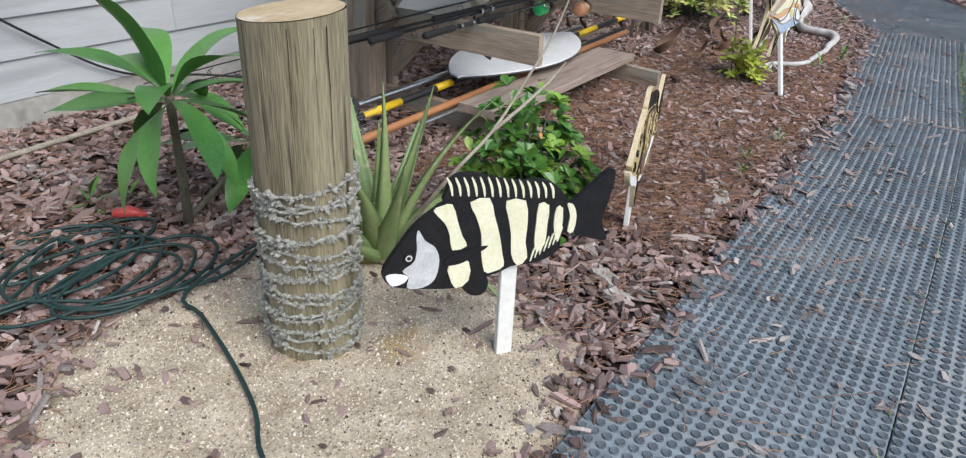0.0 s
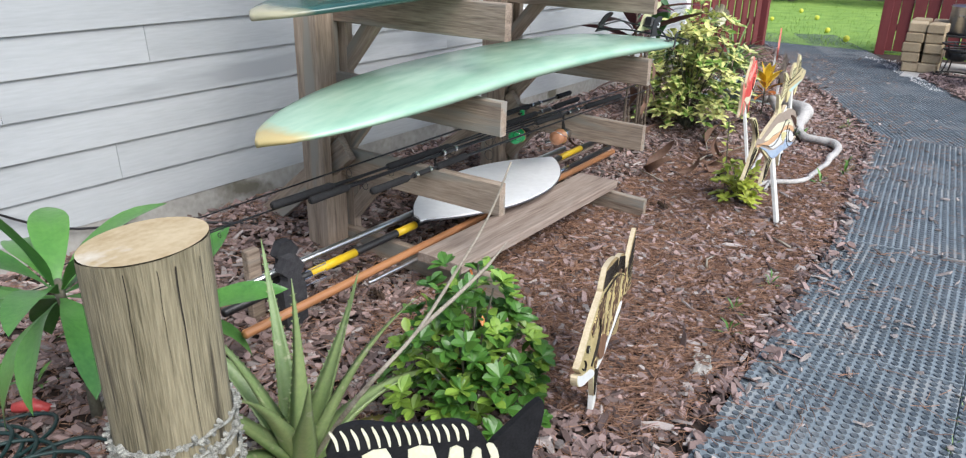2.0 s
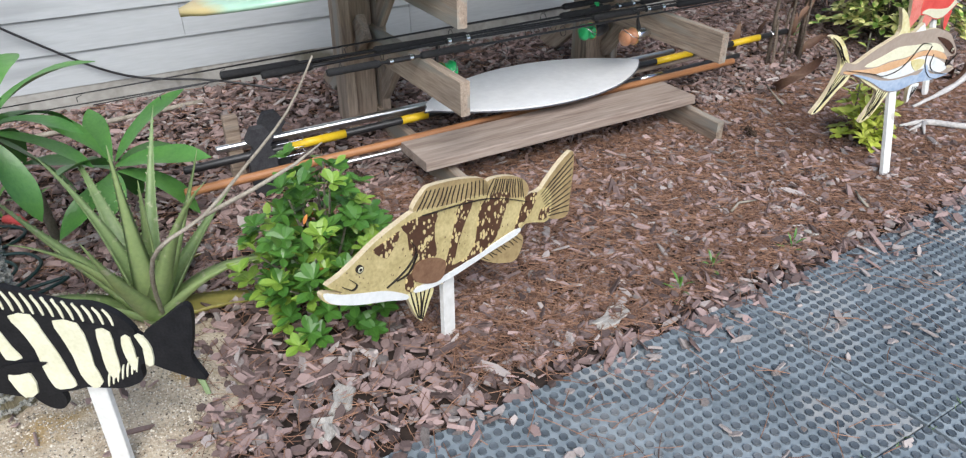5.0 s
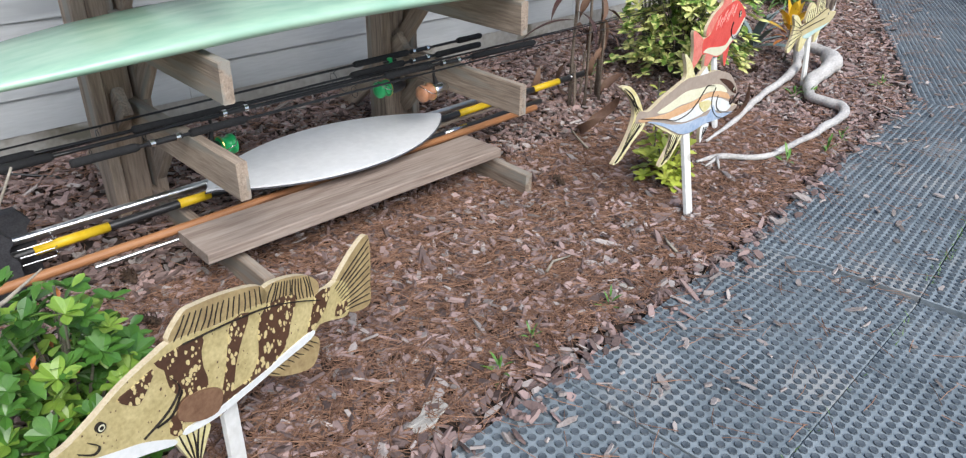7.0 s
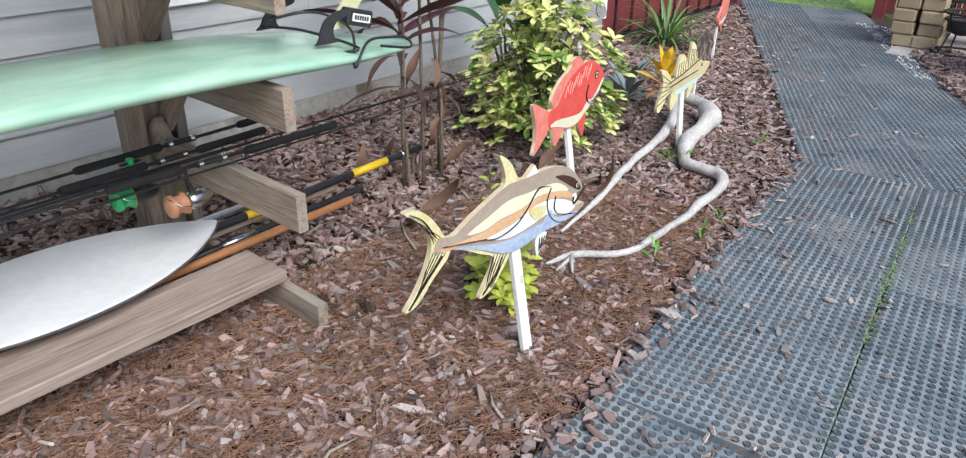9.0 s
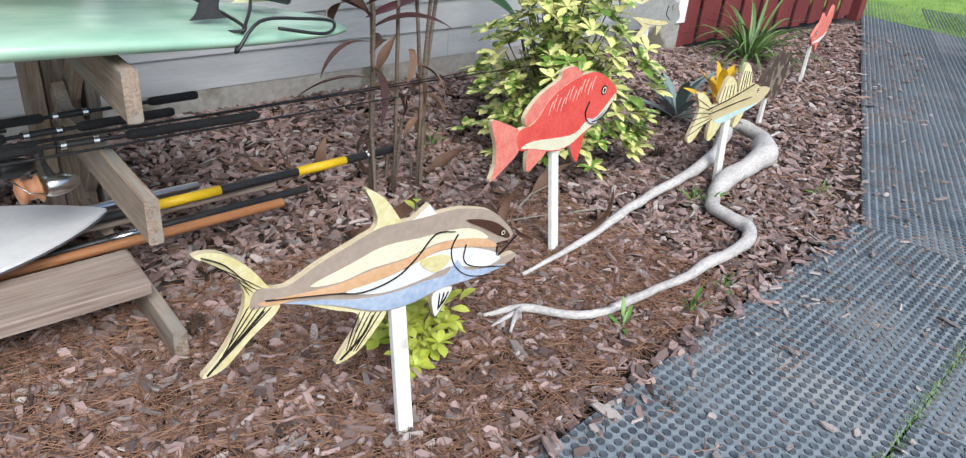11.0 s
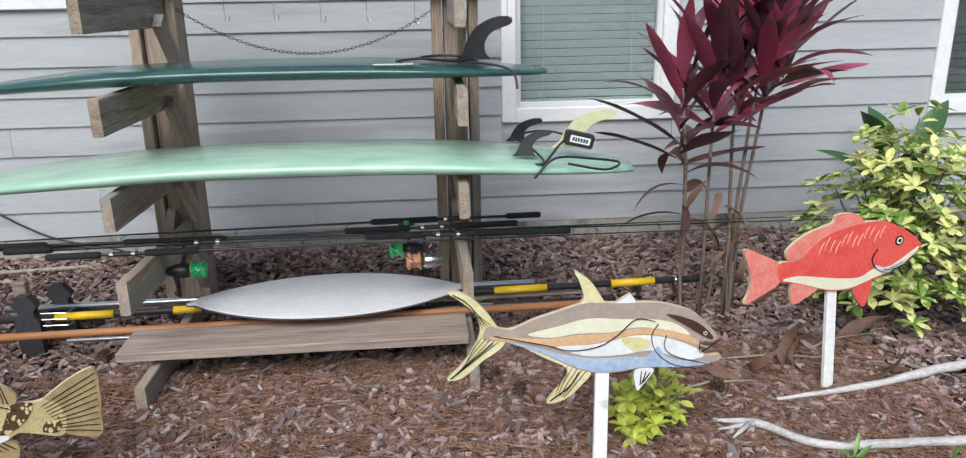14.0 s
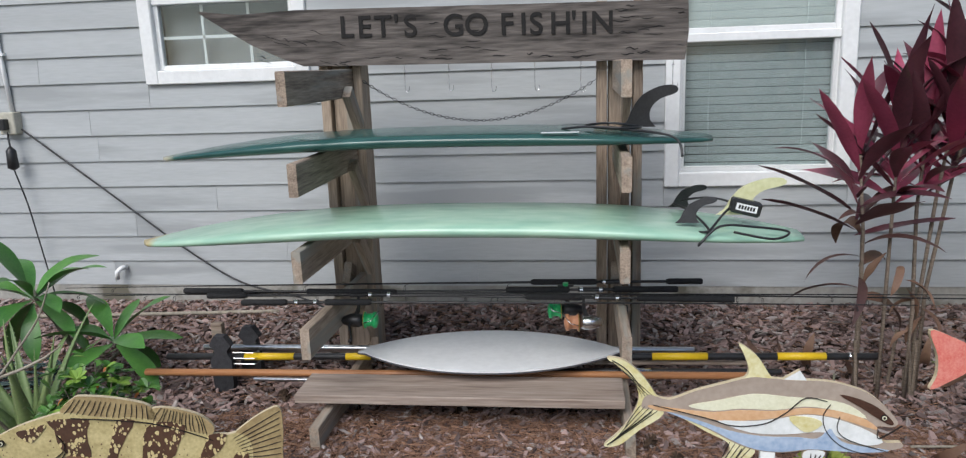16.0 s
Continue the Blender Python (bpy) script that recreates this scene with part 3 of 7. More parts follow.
# outlines drawn along the plank and up from the ground, in metres
FISH_ART = {
    "jack": {
        "body": [(-0.381, 0.554), (-0.315, 0.538), (-0.235, 0.569), (-0.152, 0.595), (-0.068, 0.619), (-0.018, 0.618), (0.052, 0.613), (0.16, 0.61), (0.235, 0.593), (0.294, 0.568), (0.345, 0.522), (0.377, 0.48), (0.363, 0.463), (0.316, 0.463), (0.327, 0.43), (0.348, 0.41), (0.39, 0.411), (0.397, 0.396), (0.359, 0.384), (0.277, 0.372), (0.197, 0.378), (0.119, 0.377), (0.044, 0.366), (-0.03, 0.369), (-0.099, 0.39), (-0.197, 0.443), (-0.29, 0.488), (-0.365, 0.502), (-0.401, 0.511)],
        "tail": [(-0.36, 0.56), (-0.405, 0.625), (-0.46, 0.67), (-0.51, 0.675), (-0.46, 0.635), (-0.42, 0.585), (-0.41, 0.535), (-0.435, 0.47), (-0.48, 0.41), (-0.52, 0.37), (-0.47, 0.375), (-0.405, 0.43), (-0.33, 0.49)],
        "dorsal": [(-0.295, 0.535), (-0.195, 0.55), (-0.125, 0.585), (-0.075, 0.63), (-0.085, 0.685), (-0.105, 0.73), (-0.055, 0.695), (-0.02, 0.645), (-0.005, 0.605), (-0.07, 0.585), (-0.18, 0.53)],
        "dorsal2": [(0.01, 0.6), (0.08, 0.645), (0.11, 0.6)],
        "anal": [(-0.285, 0.485), (-0.195, 0.43), (-0.13, 0.395), (-0.125, 0.355), (-0.155, 0.315), (-0.19, 0.265), (-0.13, 0.275), (-0.075, 0.325), (-0.045, 0.375), (-0.14, 0.415)],
        "pelvic": [(0.105, 0.37), (0.115, 0.295), (0.135, 0.315), (0.17, 0.37)],
        "pectoral": [(0.055, 0.49), (0.12, 0.49), (0.155, 0.47), (0.115, 0.44), (0.08, 0.455)],
        "cream": [(-0.255, 0.519), (-0.157, 0.542), (-0.055, 0.565), (0.05, 0.557), (0.16, 0.551), (0.236, 0.531), (0.285, 0.49), (0.197, 0.514), (0.103, 0.526), (0.013, 0.512), (-0.092, 0.514), (-0.176, 0.504)],
        "orange": [(-0.378, 0.518), (-0.256, 0.505), (-0.176, 0.5), (-0.092, 0.508), (0.012, 0.508), (0.103, 0.521), (0.197, 0.514), (0.285, 0.486), (0.316, 0.453), (0.197, 0.49), (0.103, 0.501), (0.011, 0.484), (-0.06, 0.475), (-0.162, 0.472), (-0.258, 0.494), (-0.35, 0.501)],
        "white": [(-0.162, 0.47), (-0.06, 0.472), (0.011, 0.48), (0.103, 0.497), (0.197, 0.486), (0.296, 0.447), (0.338, 0.412), (0.277, 0.4), (0.197, 0.429), (0.149, 0.441), (0.046, 0.43), (-0.062, 0.433)],
        "blue": [(-0.32, 0.496), (-0.228, 0.472), (-0.131, 0.439), (-0.027, 0.421), (0.082, 0.421), (0.143, 0.418), (0.178, 0.454), (0.197, 0.429), (0.236, 0.403), (0.359, 0.384), (0.277, 0.375), (0.197, 0.378), (0.119, 0.381), (0.044, 0.37), (-0.029, 0.373), (-0.099, 0.396), (-0.197, 0.447)],
        "dark": [(0.201, 0.567), (0.255, 0.556), (0.315, 0.528), (0.361, 0.484), (0.357, 0.47), (0.316, 0.492), (0.265, 0.527)],
        "line_gill": [(0.175, 0.535), (0.155, 0.495), (0.17, 0.44), (0.225, 0.39), (0.315, 0.365)],
        "line_gill2": [(0.205, 0.495), (0.2, 0.45), (0.24, 0.415), (0.355, 0.38)],
        "line_lat": [(-0.365, 0.52), (-0.2, 0.48), (-0.115, 0.455), (-0.02, 0.465), (0.045, 0.505), (0.1, 0.555), (0.165, 0.545)],
        "line_mouth": [(0.32, 0.455), (0.325, 0.425), (0.39, 0.47)],
        "line_t1": [(-0.495, 0.67), (-0.445, 0.635), (-0.395, 0.565)],
        "line_t2": [(-0.51, 0.375), (-0.445, 0.43), (-0.37, 0.495)],
        "line_a1": [(-0.18, 0.275), (-0.115, 0.325), (-0.085, 0.375)],
        "eye": [(0.335, 0.495), (0.01, 0)],
    },
    "red": {
        "body": [(-0.28, 0.555), (-0.19, 0.565), (-0.11, 0.63), (-0.03, 0.665), (0.08, 0.685), (0.19, 0.685), (0.295, 0.645), (0.395, 0.575), (0.37, 0.525), (0.265, 0.465), (0.17, 0.435), (0.08, 0.41), (-0.035, 0.415), (-0.18, 0.465), (-0.265, 0.48)],
        "belly": [(-0.255, 0.485), (-0.185, 0.495), (-0.005, 0.465), (0.11, 0.455), (0.175, 0.485), (0.265, 0.49), (0.385, 0.56), (0.365, 0.525), (0.26, 0.47), (0.165, 0.44), (0.075, 0.415), (-0.035, 0.42), (-0.18, 0.465)],
        "tail": [(-0.27, 0.55), (-0.355, 0.6), (-0.44, 0.63), (-0.405, 0.535), (-0.4, 0.46), (-0.42, 0.405), (-0.35, 0.43), (-0.265, 0.48)],
        "dorsal": [(-0.24, 0.57), (-0.245, 0.61), (-0.165, 0.665), (-0.05, 0.7), (-0.035, 0.73), (0.045, 0.73), (0.1, 0.685), (-0.025, 0.645), (-0.14, 0.59), (-0.215, 0.565)],
        "anal": [(-0.2, 0.475), (-0.2, 0.38), (-0.14, 0.395), (-0.08, 0.44)],
        "pelvic": [(0.105, 0.425), (0.095, 0.385), (0.15, 0.32), (0.17, 0.365), (0.175, 0.435)],
        "jaw": [(0.18, 0.5), (0.285, 0.475), (0.375, 0.525), (0.265, 0.465), (0.22, 0.46)],
        "line_gill": [(0.18, 0.57), (0.16, 0.525), (0.195, 0.48), (0.27, 0.455)],
        "line_m": [(0.225, 0.475), (0.305, 0.48), (0.37, 0.525)],
        "eye": [(0.285, 0.595), (0.02, 0)],
    },
    "snook": {
        "body": [(-0.255, 0.42), (-0.105, 0.435), (0.015, 0.47), (0.135, 0.495), (0.215, 0.465), (0.3, 0.45), (0.26, 0.405), (0.22, 0.385), (0.135, 0.365), (0.03, 0.345), (-0.075, 0.33), (-0.165, 0.36), (-0.235, 0.38)],
        "tail": [(-0.18, 0.42), (-0.255, 0.495), (-0.325, 0.51), (-0.29, 0.445), (-0.295, 0.385), (-0.33, 0.295), (-0.29, 0.275), (-0.215, 0.35), (-0.165, 0.36)],
        "dorsal": [(-0.135, 0.435), (-0.125, 0.515), (-0.085, 0.56), (-0.025, 0.52), (-0.015, 0.46)],
        "dorsal2": [(0.015, 0.47), (0.015, 0.575), (0.035, 0.61), (0.09, 0.56), (0.105, 0.49)],
        "anal": [(-0.165, 0.36), (-0.17, 0.27), (-0.13, 0.26), (-0.075, 0.335)],
        "pelvic": [(0.05, 0.355), (0.035, 0.29), (0.075, 0.3), (0.11, 0.365)],
        "belly": [(-0.145, 0.355), (0.02, 0.375), (0.15, 0.385), (0.215, 0.39), (0.135, 0.365), (0.03, 0.35), (-0.075, 0.33)],
        "line_lat": [(-0.225, 0.42), (-0.045, 0.45), (0.14, 0.495)],
        "line_lat2": [(-0.205, 0.395), (-0.035, 0.415), (0.135, 0.43)],
        "eye": [(0.185, 0.455), (0.01, 0)],
    },
    "grouper": {
        "body": [(-0.432, 0.426), (-0.395, 0.436), (-0.343, 0.455), (-0.271, 0.485), (-0.189, 0.506), (-0.122, 0.515), (-0.007, 0.485), (0.123, 0.466), (0.265, 0.4), (0.372, 0.375), (0.415, 0.377), (0.452, 0.35), (0.462, 0.29), (0.442, 0.244), (0.366, 0.27), (0.324, 0.28), (0.281, 0.259), (0.176, 0.262), (0.102, 0.261), (0.006, 0.244), (-0.071, 0.25), (-0.161, 0.268), (-0.253, 0.29), (-0.352, 0.328), (-0.437, 0.378), (-0.448, 0.415), (-0.389, 0.386)],
        "tail": [(0.4, 0.363), (0.446, 0.406), (0.522, 0.449), (0.566, 0.453), (0.571, 0.375), (0.563, 0.289), (0.555, 0.223), (0.5, 0.226), (0.449, 0.256), (0.427, 0.318)],
        "dorsal": [(-0.138, 0.514), (-0.096, 0.563), (-0.057, 0.567), (0.043, 0.547), (0.14, 0.51), (0.141, 0.458), (-0.007, 0.487)],
        "dorsal2": [(0.138, 0.492), (0.174, 0.5), (0.246, 0.482), (0.309, 0.449), (0.341, 0.406), (0.323, 0.377), (0.265, 0.396), (0.141, 0.454)],
        "anal": [(0.102, 0.269), (0.147, 0.224), (0.221, 0.182), (0.289, 0.166), (0.321, 0.227), (0.282, 0.265), (0.177, 0.266)],
        "pelvic": [(-0.178, 0.285), (-0.167, 0.226), (-0.145, 0.171), (-0.127, 0.154), (-0.099, 0.197), (-0.082, 0.247)],
        "jaw": [(-0.445, 0.413), (-0.39, 0.381), (-0.314, 0.348), (-0.248, 0.319), (-0.18, 0.271), (-0.183, 0.256), (-0.254, 0.288), (-0.352, 0.328), (-0.43, 0.375)],
        "band1": [(-0.164, 0.492), (-0.116, 0.494), (-0.069, 0.484), (-0.078, 0.447), (-0.08, 0.402), (-0.078, 0.344), (-0.127, 0.362), (-0.148, 0.412), (-0.15, 0.459)],
        "band2": [(0.028, 0.472), (0.066, 0.463), (0.044, 0.412), (0.019, 0.348), (0.003, 0.277), (-0.017, 0.242), (-0.043, 0.247), (-0.022, 0.291), (-0.002, 0.359), (0.013, 0.428)],
        "band3": [(0.133, 0.45), (0.204, 0.425), (0.185, 0.361), (0.159, 0.292), (0.102, 0.265), (0.006, 0.248), (-0.027, 0.25), (0.011, 0.282), (0.068, 0.28), (0.097, 0.326), (0.105, 0.401)],
        "band4": [(0.323, 0.381), (0.364, 0.375), (0.347, 0.323), (0.311, 0.287), (0.289, 0.287), (0.309, 0.341)],
        "band5": [(0.412, 0.303), (0.441, 0.296), (0.431, 0.26), (0.401, 0.27)],
        "patch": [(-0.284, 0.463), (-0.239, 0.472), (-0.193, 0.482), (-0.196, 0.466), (-0.229, 0.431), (-0.248, 0.424)],
        "cheek": [(-0.169, 0.341), (-0.137, 0.359), (-0.107, 0.36), (-0.111, 0.334), (-0.146, 0.298), (-0.16, 0.273), (-0.186, 0.294)],
        "pectoral": [(-0.16, 0.335), (-0.137, 0.359), (-0.088, 0.35), (-0.039, 0.321), (-0.037, 0.29), (-0.058, 0.263), (-0.109, 0.275), (-0.155, 0.309)],
        "line_g1": [(-0.16, 0.44), (-0.14, 0.395), (-0.18, 0.355), (-0.25, 0.33)],
        "line_g2": [(-0.135, 0.385), (-0.17, 0.34), (-0.215, 0.335)],
        "line_mouth": [(-0.39, 0.405), (-0.36, 0.38), (-0.345, 0.39), (-0.365, 0.415)],
        "line_top": [(-0.11, 0.495), (0.065, 0.465), (0.19, 0.43), (0.335, 0.36)],
        "belly": [(-0.152, 0.264), (-0.06, 0.246), (0.052, 0.248), (0.15, 0.255), (0.282, 0.261), (0.289, 0.283), (0.152, 0.275), (0.115, 0.27), (-0.036, 0.266), (-0.058, 0.263), (-0.139, 0.278)],
        "eye": [(-0.333, 0.432), (0.011, 0)],
    },
    "sheep": {
        "body": [(-0.346, 0.343), (-0.339, 0.367), (-0.314, 0.404), (-0.268, 0.462), (-0.214, 0.501), (-0.191, 0.513), (-0.128, 0.518), (-0.029, 0.509), (0.057, 0.491), (0.138, 0.471), (0.158, 0.44), (0.163, 0.385), (0.136, 0.381), (0.13, 0.336), (0.086, 0.311), (0.041, 0.308), (-0.003, 0.309), (-0.037, 0.298), (-0.08, 0.289), (-0.114, 0.275), (-0.173, 0.274), (-0.254, 0.289), (-0.317, 0.306), (-0.339, 0.324)],
        "tail": [(0.148, 0.451), (0.216, 0.511), (0.264, 0.547), (0.279, 0.527), (0.268, 0.457), (0.255, 0.404), (0.274, 0.353), (0.272, 0.34), (0.222, 0.354), (0.154, 0.39)],
        "dorsal": [(-0.191, 0.515), (-0.183, 0.553), (-0.168, 0.579), (-0.121, 0.583), (-0.048, 0.558), (0.011, 0.545), (0.062, 0.543), (0.107, 0.523), (0.14, 0.483), (0.135, 0.463), (0.057, 0.482), (-0.029, 0.502), (-0.127, 0.51)],
        "pelvic": [(-0.143, 0.285), (-0.125, 0.25), (-0.096, 0.237), (-0.074, 0.246), (-0.068, 0.277), (-0.089, 0.301)],
        "pectoral": [(-0.19, 0.36), (-0.165, 0.372), (-0.125, 0.381), (-0.075, 0.383), (-0.108, 0.363), (-0.149, 0.345), (-0.185, 0.346)],
        "face": [(-0.256, 0.454), (-0.24, 0.423), (-0.214, 0.4), (-0.203, 0.362), (-0.214, 0.311), (-0.246, 0.292), (-0.285, 0.298), (-0.282, 0.328), (-0.297, 0.349), (-0.269, 0.368), (-0.261, 0.401), (-0.262, 0.436)],
        "lip": [(-0.34, 0.341), (-0.316, 0.344), (-0.285, 0.332), (-0.293, 0.316), (-0.324, 0.311)],
        "stripe1": [(-0.218, 0.499), (-0.198, 0.51), (-0.172, 0.51), (-0.159, 0.466), (-0.145, 0.42), (-0.133, 0.391), (-0.17, 0.385), (-0.177, 0.427), (-0.19, 0.463)],
        "stripe2": [(-0.124, 0.509), (-0.076, 0.514), (-0.061, 0.464), (-0.045, 0.408), (-0.035, 0.352), (-0.029, 0.315), (-0.058, 0.303), (-0.081, 0.308), (-0.091, 0.365), (-0.093, 0.418), (-0.11, 0.473)],
        "stripe3": [(-0.029, 0.499), (0.022, 0.493), (0.031, 0.429), (0.029, 0.375), (0.037, 0.328), (0.011, 0.309), (-0.008, 0.347), (-0.011, 0.401), (-0.022, 0.456)],
        "stripe4": [(0.061, 0.479), (0.089, 0.471), (0.088, 0.418), (0.086, 0.363), (0.066, 0.34), (0.056, 0.37), (0.057, 0.424)],
        "stripe5": [(0.112, 0.46), (0.13, 0.458), (0.131, 0.391), (0.119, 0.366), (0.108, 0.414)],
        "stripe6": [(0.143, 0.466), (0.16, 0.463), (0.172, 0.429), (0.167, 0.384), (0.15, 0.387), (0.154, 0.432)],
        "stripe7": [(-0.177, 0.344), (-0.127, 0.346), (-0.126, 0.291), (-0.159, 0.275), (-0.176, 0.312)],
        "eye": [(-0.283, 0.385), (0.012, 0)],
    },
    "crev": {
        "body": [(-0.325, 0.4), (-0.165, 0.445), (0.055, 0.49), (0.21, 0.47), (0.31, 0.375), (0.31, 0.305), (0.165, 0.285), (-0.02, 0.305), (-0.175, 0.37), (-0.29, 0.375)],
        "tail": [(-0.395, 0.56), (-0.3, 0.485), (-0.225, 0.405), (-0.305, 0.375), (-0.345, 0.465)],
        "dorsal": [(-0.16, 0.43), (-0.045, 0.5), (-0.075, 0.6), (-0.005, 0.51), (0.08, 0.525), (0.095, 0.475)],
        "anal": [(-0.225, 0.385), (-0.075, 0.295), (-0.15, 0.205), (-0.075, 0.225), (-0.015, 0.285), (0.04, 0.305)],
        "pelvic": [(0.07, 0.305), (0.095, 0.22), (0.14, 0.29)],
        "belly": [(-0.175, 0.37), (0.035, 0.335), (0.19, 0.31), (0.165, 0.29), (-0.02, 0.31)],
        "line_g": [(0.17, 0.42), (0.16, 0.365), (0.215, 0.32)],
        "eye": [(0.23, 0.405), (0.015, 0)],
    },
    "trig": {
        "body": [(-0.205, 0.225), (-0.22, 0.34), (-0.13, 0.4), (-0.02, 0.46), (0.09, 0.45), (0.28, 0.36), (0.27, 0.3), (0.15, 0.24), (0.115, 0.16), (-0.005, 0.19)],
        "eye": [(0.185, 0.365), (0.015, 0)],
    },
    "pink": {
        "body": [(-0.13, 0.32), (-0.135, 0.39), (0.055, 0.455), (0.265, 0.445), (0.31, 0.345), (0.145, 0.29), (-0.055, 0.295)],
        "tail": [(0.235, 0.445), (0.27, 0.515), (0.34, 0.525), (0.38, 0.425), (0.305, 0.37)],
        "dorsal": [(0.01, 0.44), (0.04, 0.51), (0.16, 0.455)],
        "pelvic": [(-0.025, 0.31), (0.075, 0.22), (0.125, 0.295)],
        "belly": [(-0.115, 0.32), (0.15, 0.325), (0.3, 0.34), (0.14, 0.295)],
        "eye": [(-0.07, 0.375), (0.02, 0)],
    },
    "hang": {
        "body": [(-0.225, 0.525), (-0.16, 0.61), (-0.01, 0.64), (0.16, 0.62), (0.305, 0.575), (0.29, 0.51), (0.15, 0.435), (0.02, 0.41), (-0.145, 0.465)],
        "tail": [(-0.375, 0.47), (-0.39, 0.605), (-0.335, 0.67), (-0.26, 0.59), (-0.19, 0.535), (-0.315, 0.515)],
        "dorsal": [(-0.21, 0.585), (-0.18, 0.69), (-0.07, 0.635), (0.01, 0.69), (0.14, 0.62)],
        "belly": [(-0.155, 0.5), (0.035, 0.52), (0.235, 0.53), (0.15, 0.44), (0.015, 0.42)],
        "eye": [(0.2, 0.57), (0.015, 0)],
    },
}



def ribbon(points, width, y0, y1):
    """A painted stroke that tapers at both ends."""
    pts = spline(points, 4, False)
    n = len(pts)
    left, right = [], []
    for i, (x, z) in enumerate(pts):
        a, b = pts[max(i - 1, 0)], pts[min(i + 1, n - 1)]
        d = Vector((b[0] - a[0], b[1] - a[1]))
        d = d.normalized() if d.length else Vector((1, 0))
        w = width * (0.35 + 0.65 * math.sin(math.pi * (i + 0.5) / n))
        left.append((x - d.y * w, z + d.x * w))
        right.append((x + d.y * w, z - d.x * w))
    return plate(left + right[::-1], y0, y1)


# checks and carved strokes running along the sign's grain
for x0, x1, z0, z1, n in ((1.33, 1.64, 1.63, 1.85, 20), (-0.15, 1.3, 1.625, 1.66, 18), (-0.42, 0.0, 1.66, 1.8, 9), (0.42, 0.8, 1.66, 1.86, 7)):
    for _ in range(n):
        x, z, L = rnd(x0, x1), rnd(z0, z1), rnd(0.03, 0.11)
        L = min(L, 1.655 - x)
        tilt = -0.35 if x < 0 else -0.01
        part("carved_stroke", ribbon([(x, z), (x + L * 0.35, z + tilt * L * 0.35 + rnd(-0.006, 0.006)), (x + L * 0.7, z + tilt * L * 0.7 + rnd(-0.006, 0.006)), (x + L, z + tilt * L)], rnd(0.0012, 0.003), -0.0295, -0.027), M_letter, sign)


def rays(e, outline, root, tip, count, width, parent, thick, spread=0.0):
    """Fin rays: dark strokes from the root line to the tip line."""
    (ax, az), (bx, bz) = root
    (cx, cz), (dx, dz) = tip
    for i in range(count):
        u = (i + 0.5) / count
        p = (ax + (bx - ax) * u, az + (bz - az) * u)
        q = (cx + (dx - cx) * u, cz + (dz - cz) * u)
        mid = ((p[0] + q[0]) / 2 + rnd(-0.004, 0.004), (p[1] + q[1]) / 2 + rnd(-0.003, 0.003))
        part("fin_ray", ribbon([p, mid, q], width, -thick / 2 - 0.0016, -thick / 2 + 0.002), P_line, parent)


def fish(key, m, label, scheme, stake_top, stake=True, thick=0.018, lean=(0, 0)):
    """A flat plywood cut-out in its own x-z plane on a white stake; z is height above the ground."""
    art = FISH_ART[key]
    e = empty("painted_fish", m, label, "garden fish", "painted fish in the bed")
    names = {"body": "body", "tail": "tail", "dorsal": "dorsal_fin", "dorsal2": "rear_dorsal_fin", "anal": "anal_fin", "pelvic": "pelvic_fin", "pectoral": "pectoral_fin"}
    made, lift = {}, 0
    edge = M_ply if key in ("jack", "grouper", "red", "snook") else None
    for k, pts in art.items():
        if k == "eye":
            (x, z), (r, _) = pts
            for s, mt in ((1.0, P_line), (0.72, P_cream if key != "sheep" else P_silver), (0.42, P_line)):
                lift += 1
                o = part("eye", plate([(x + r * s * math.cos(a * math.tau / 16), z + r * s * math.sin(a * math.tau / 16)) for a in range(16)], -thick / 2 - 0.0012 - 0.0006 * lift, -thick / 2), mt, made["body"])
        elif k.startswith("line_"):
            part("painted_line", ribbon(pts, 0.0011, -thick / 2 - 0.006, -thick / 2), P_line, made["body"])
        elif k in names and k != "pectoral":
            inset = 0.0 if k == "body" else 0.001
            made[k] = part(names[k], plate(spline(pts, 1 if len(pts) < 4 else 4), -thick / 2 + inset, thick / 2 - inset), scheme.get(k, scheme["body"]), e)
            if edge:
                made[k].data.materials.append(edge)
                for poly in made[k].data.polygons:
                    poly.material_index = 1 if abs(poly.normal.y) < 0.5 else 0
        else:
            lift += 1
            bar = k.startswith(("band", "stripe"))
            if bar:
                mid = sum(x for x, _ in pts) / len(pts)
                pts = [(mid + (x - mid) * (1.4 if key == "grouper" else 1.04), z) for x, z in pts]
            part(names.get(k, "marking"), plate(spline(pts, 2 if bar else 3), -thick / 2 - 0.0006 - 0.0004 * lift - (0.004 if k == "pectoral" else 0.0), -thick / 2 + 0.001), scheme.get(k, P_white), made["body"])
    if stake:
        bm = slab(-0.023, 0.023, thick / 2 + 0.0005, thick / 2 + 0.02, -0.15, stake_top, 0.002)
        for v in bm.verts:
            if v.co.z < 0:
                v.co += Vector((lean[0], lean[1], 0)) * 1.35
        part("stake", bm, M_stake, e, "white painted wooden stake")
    return e, made


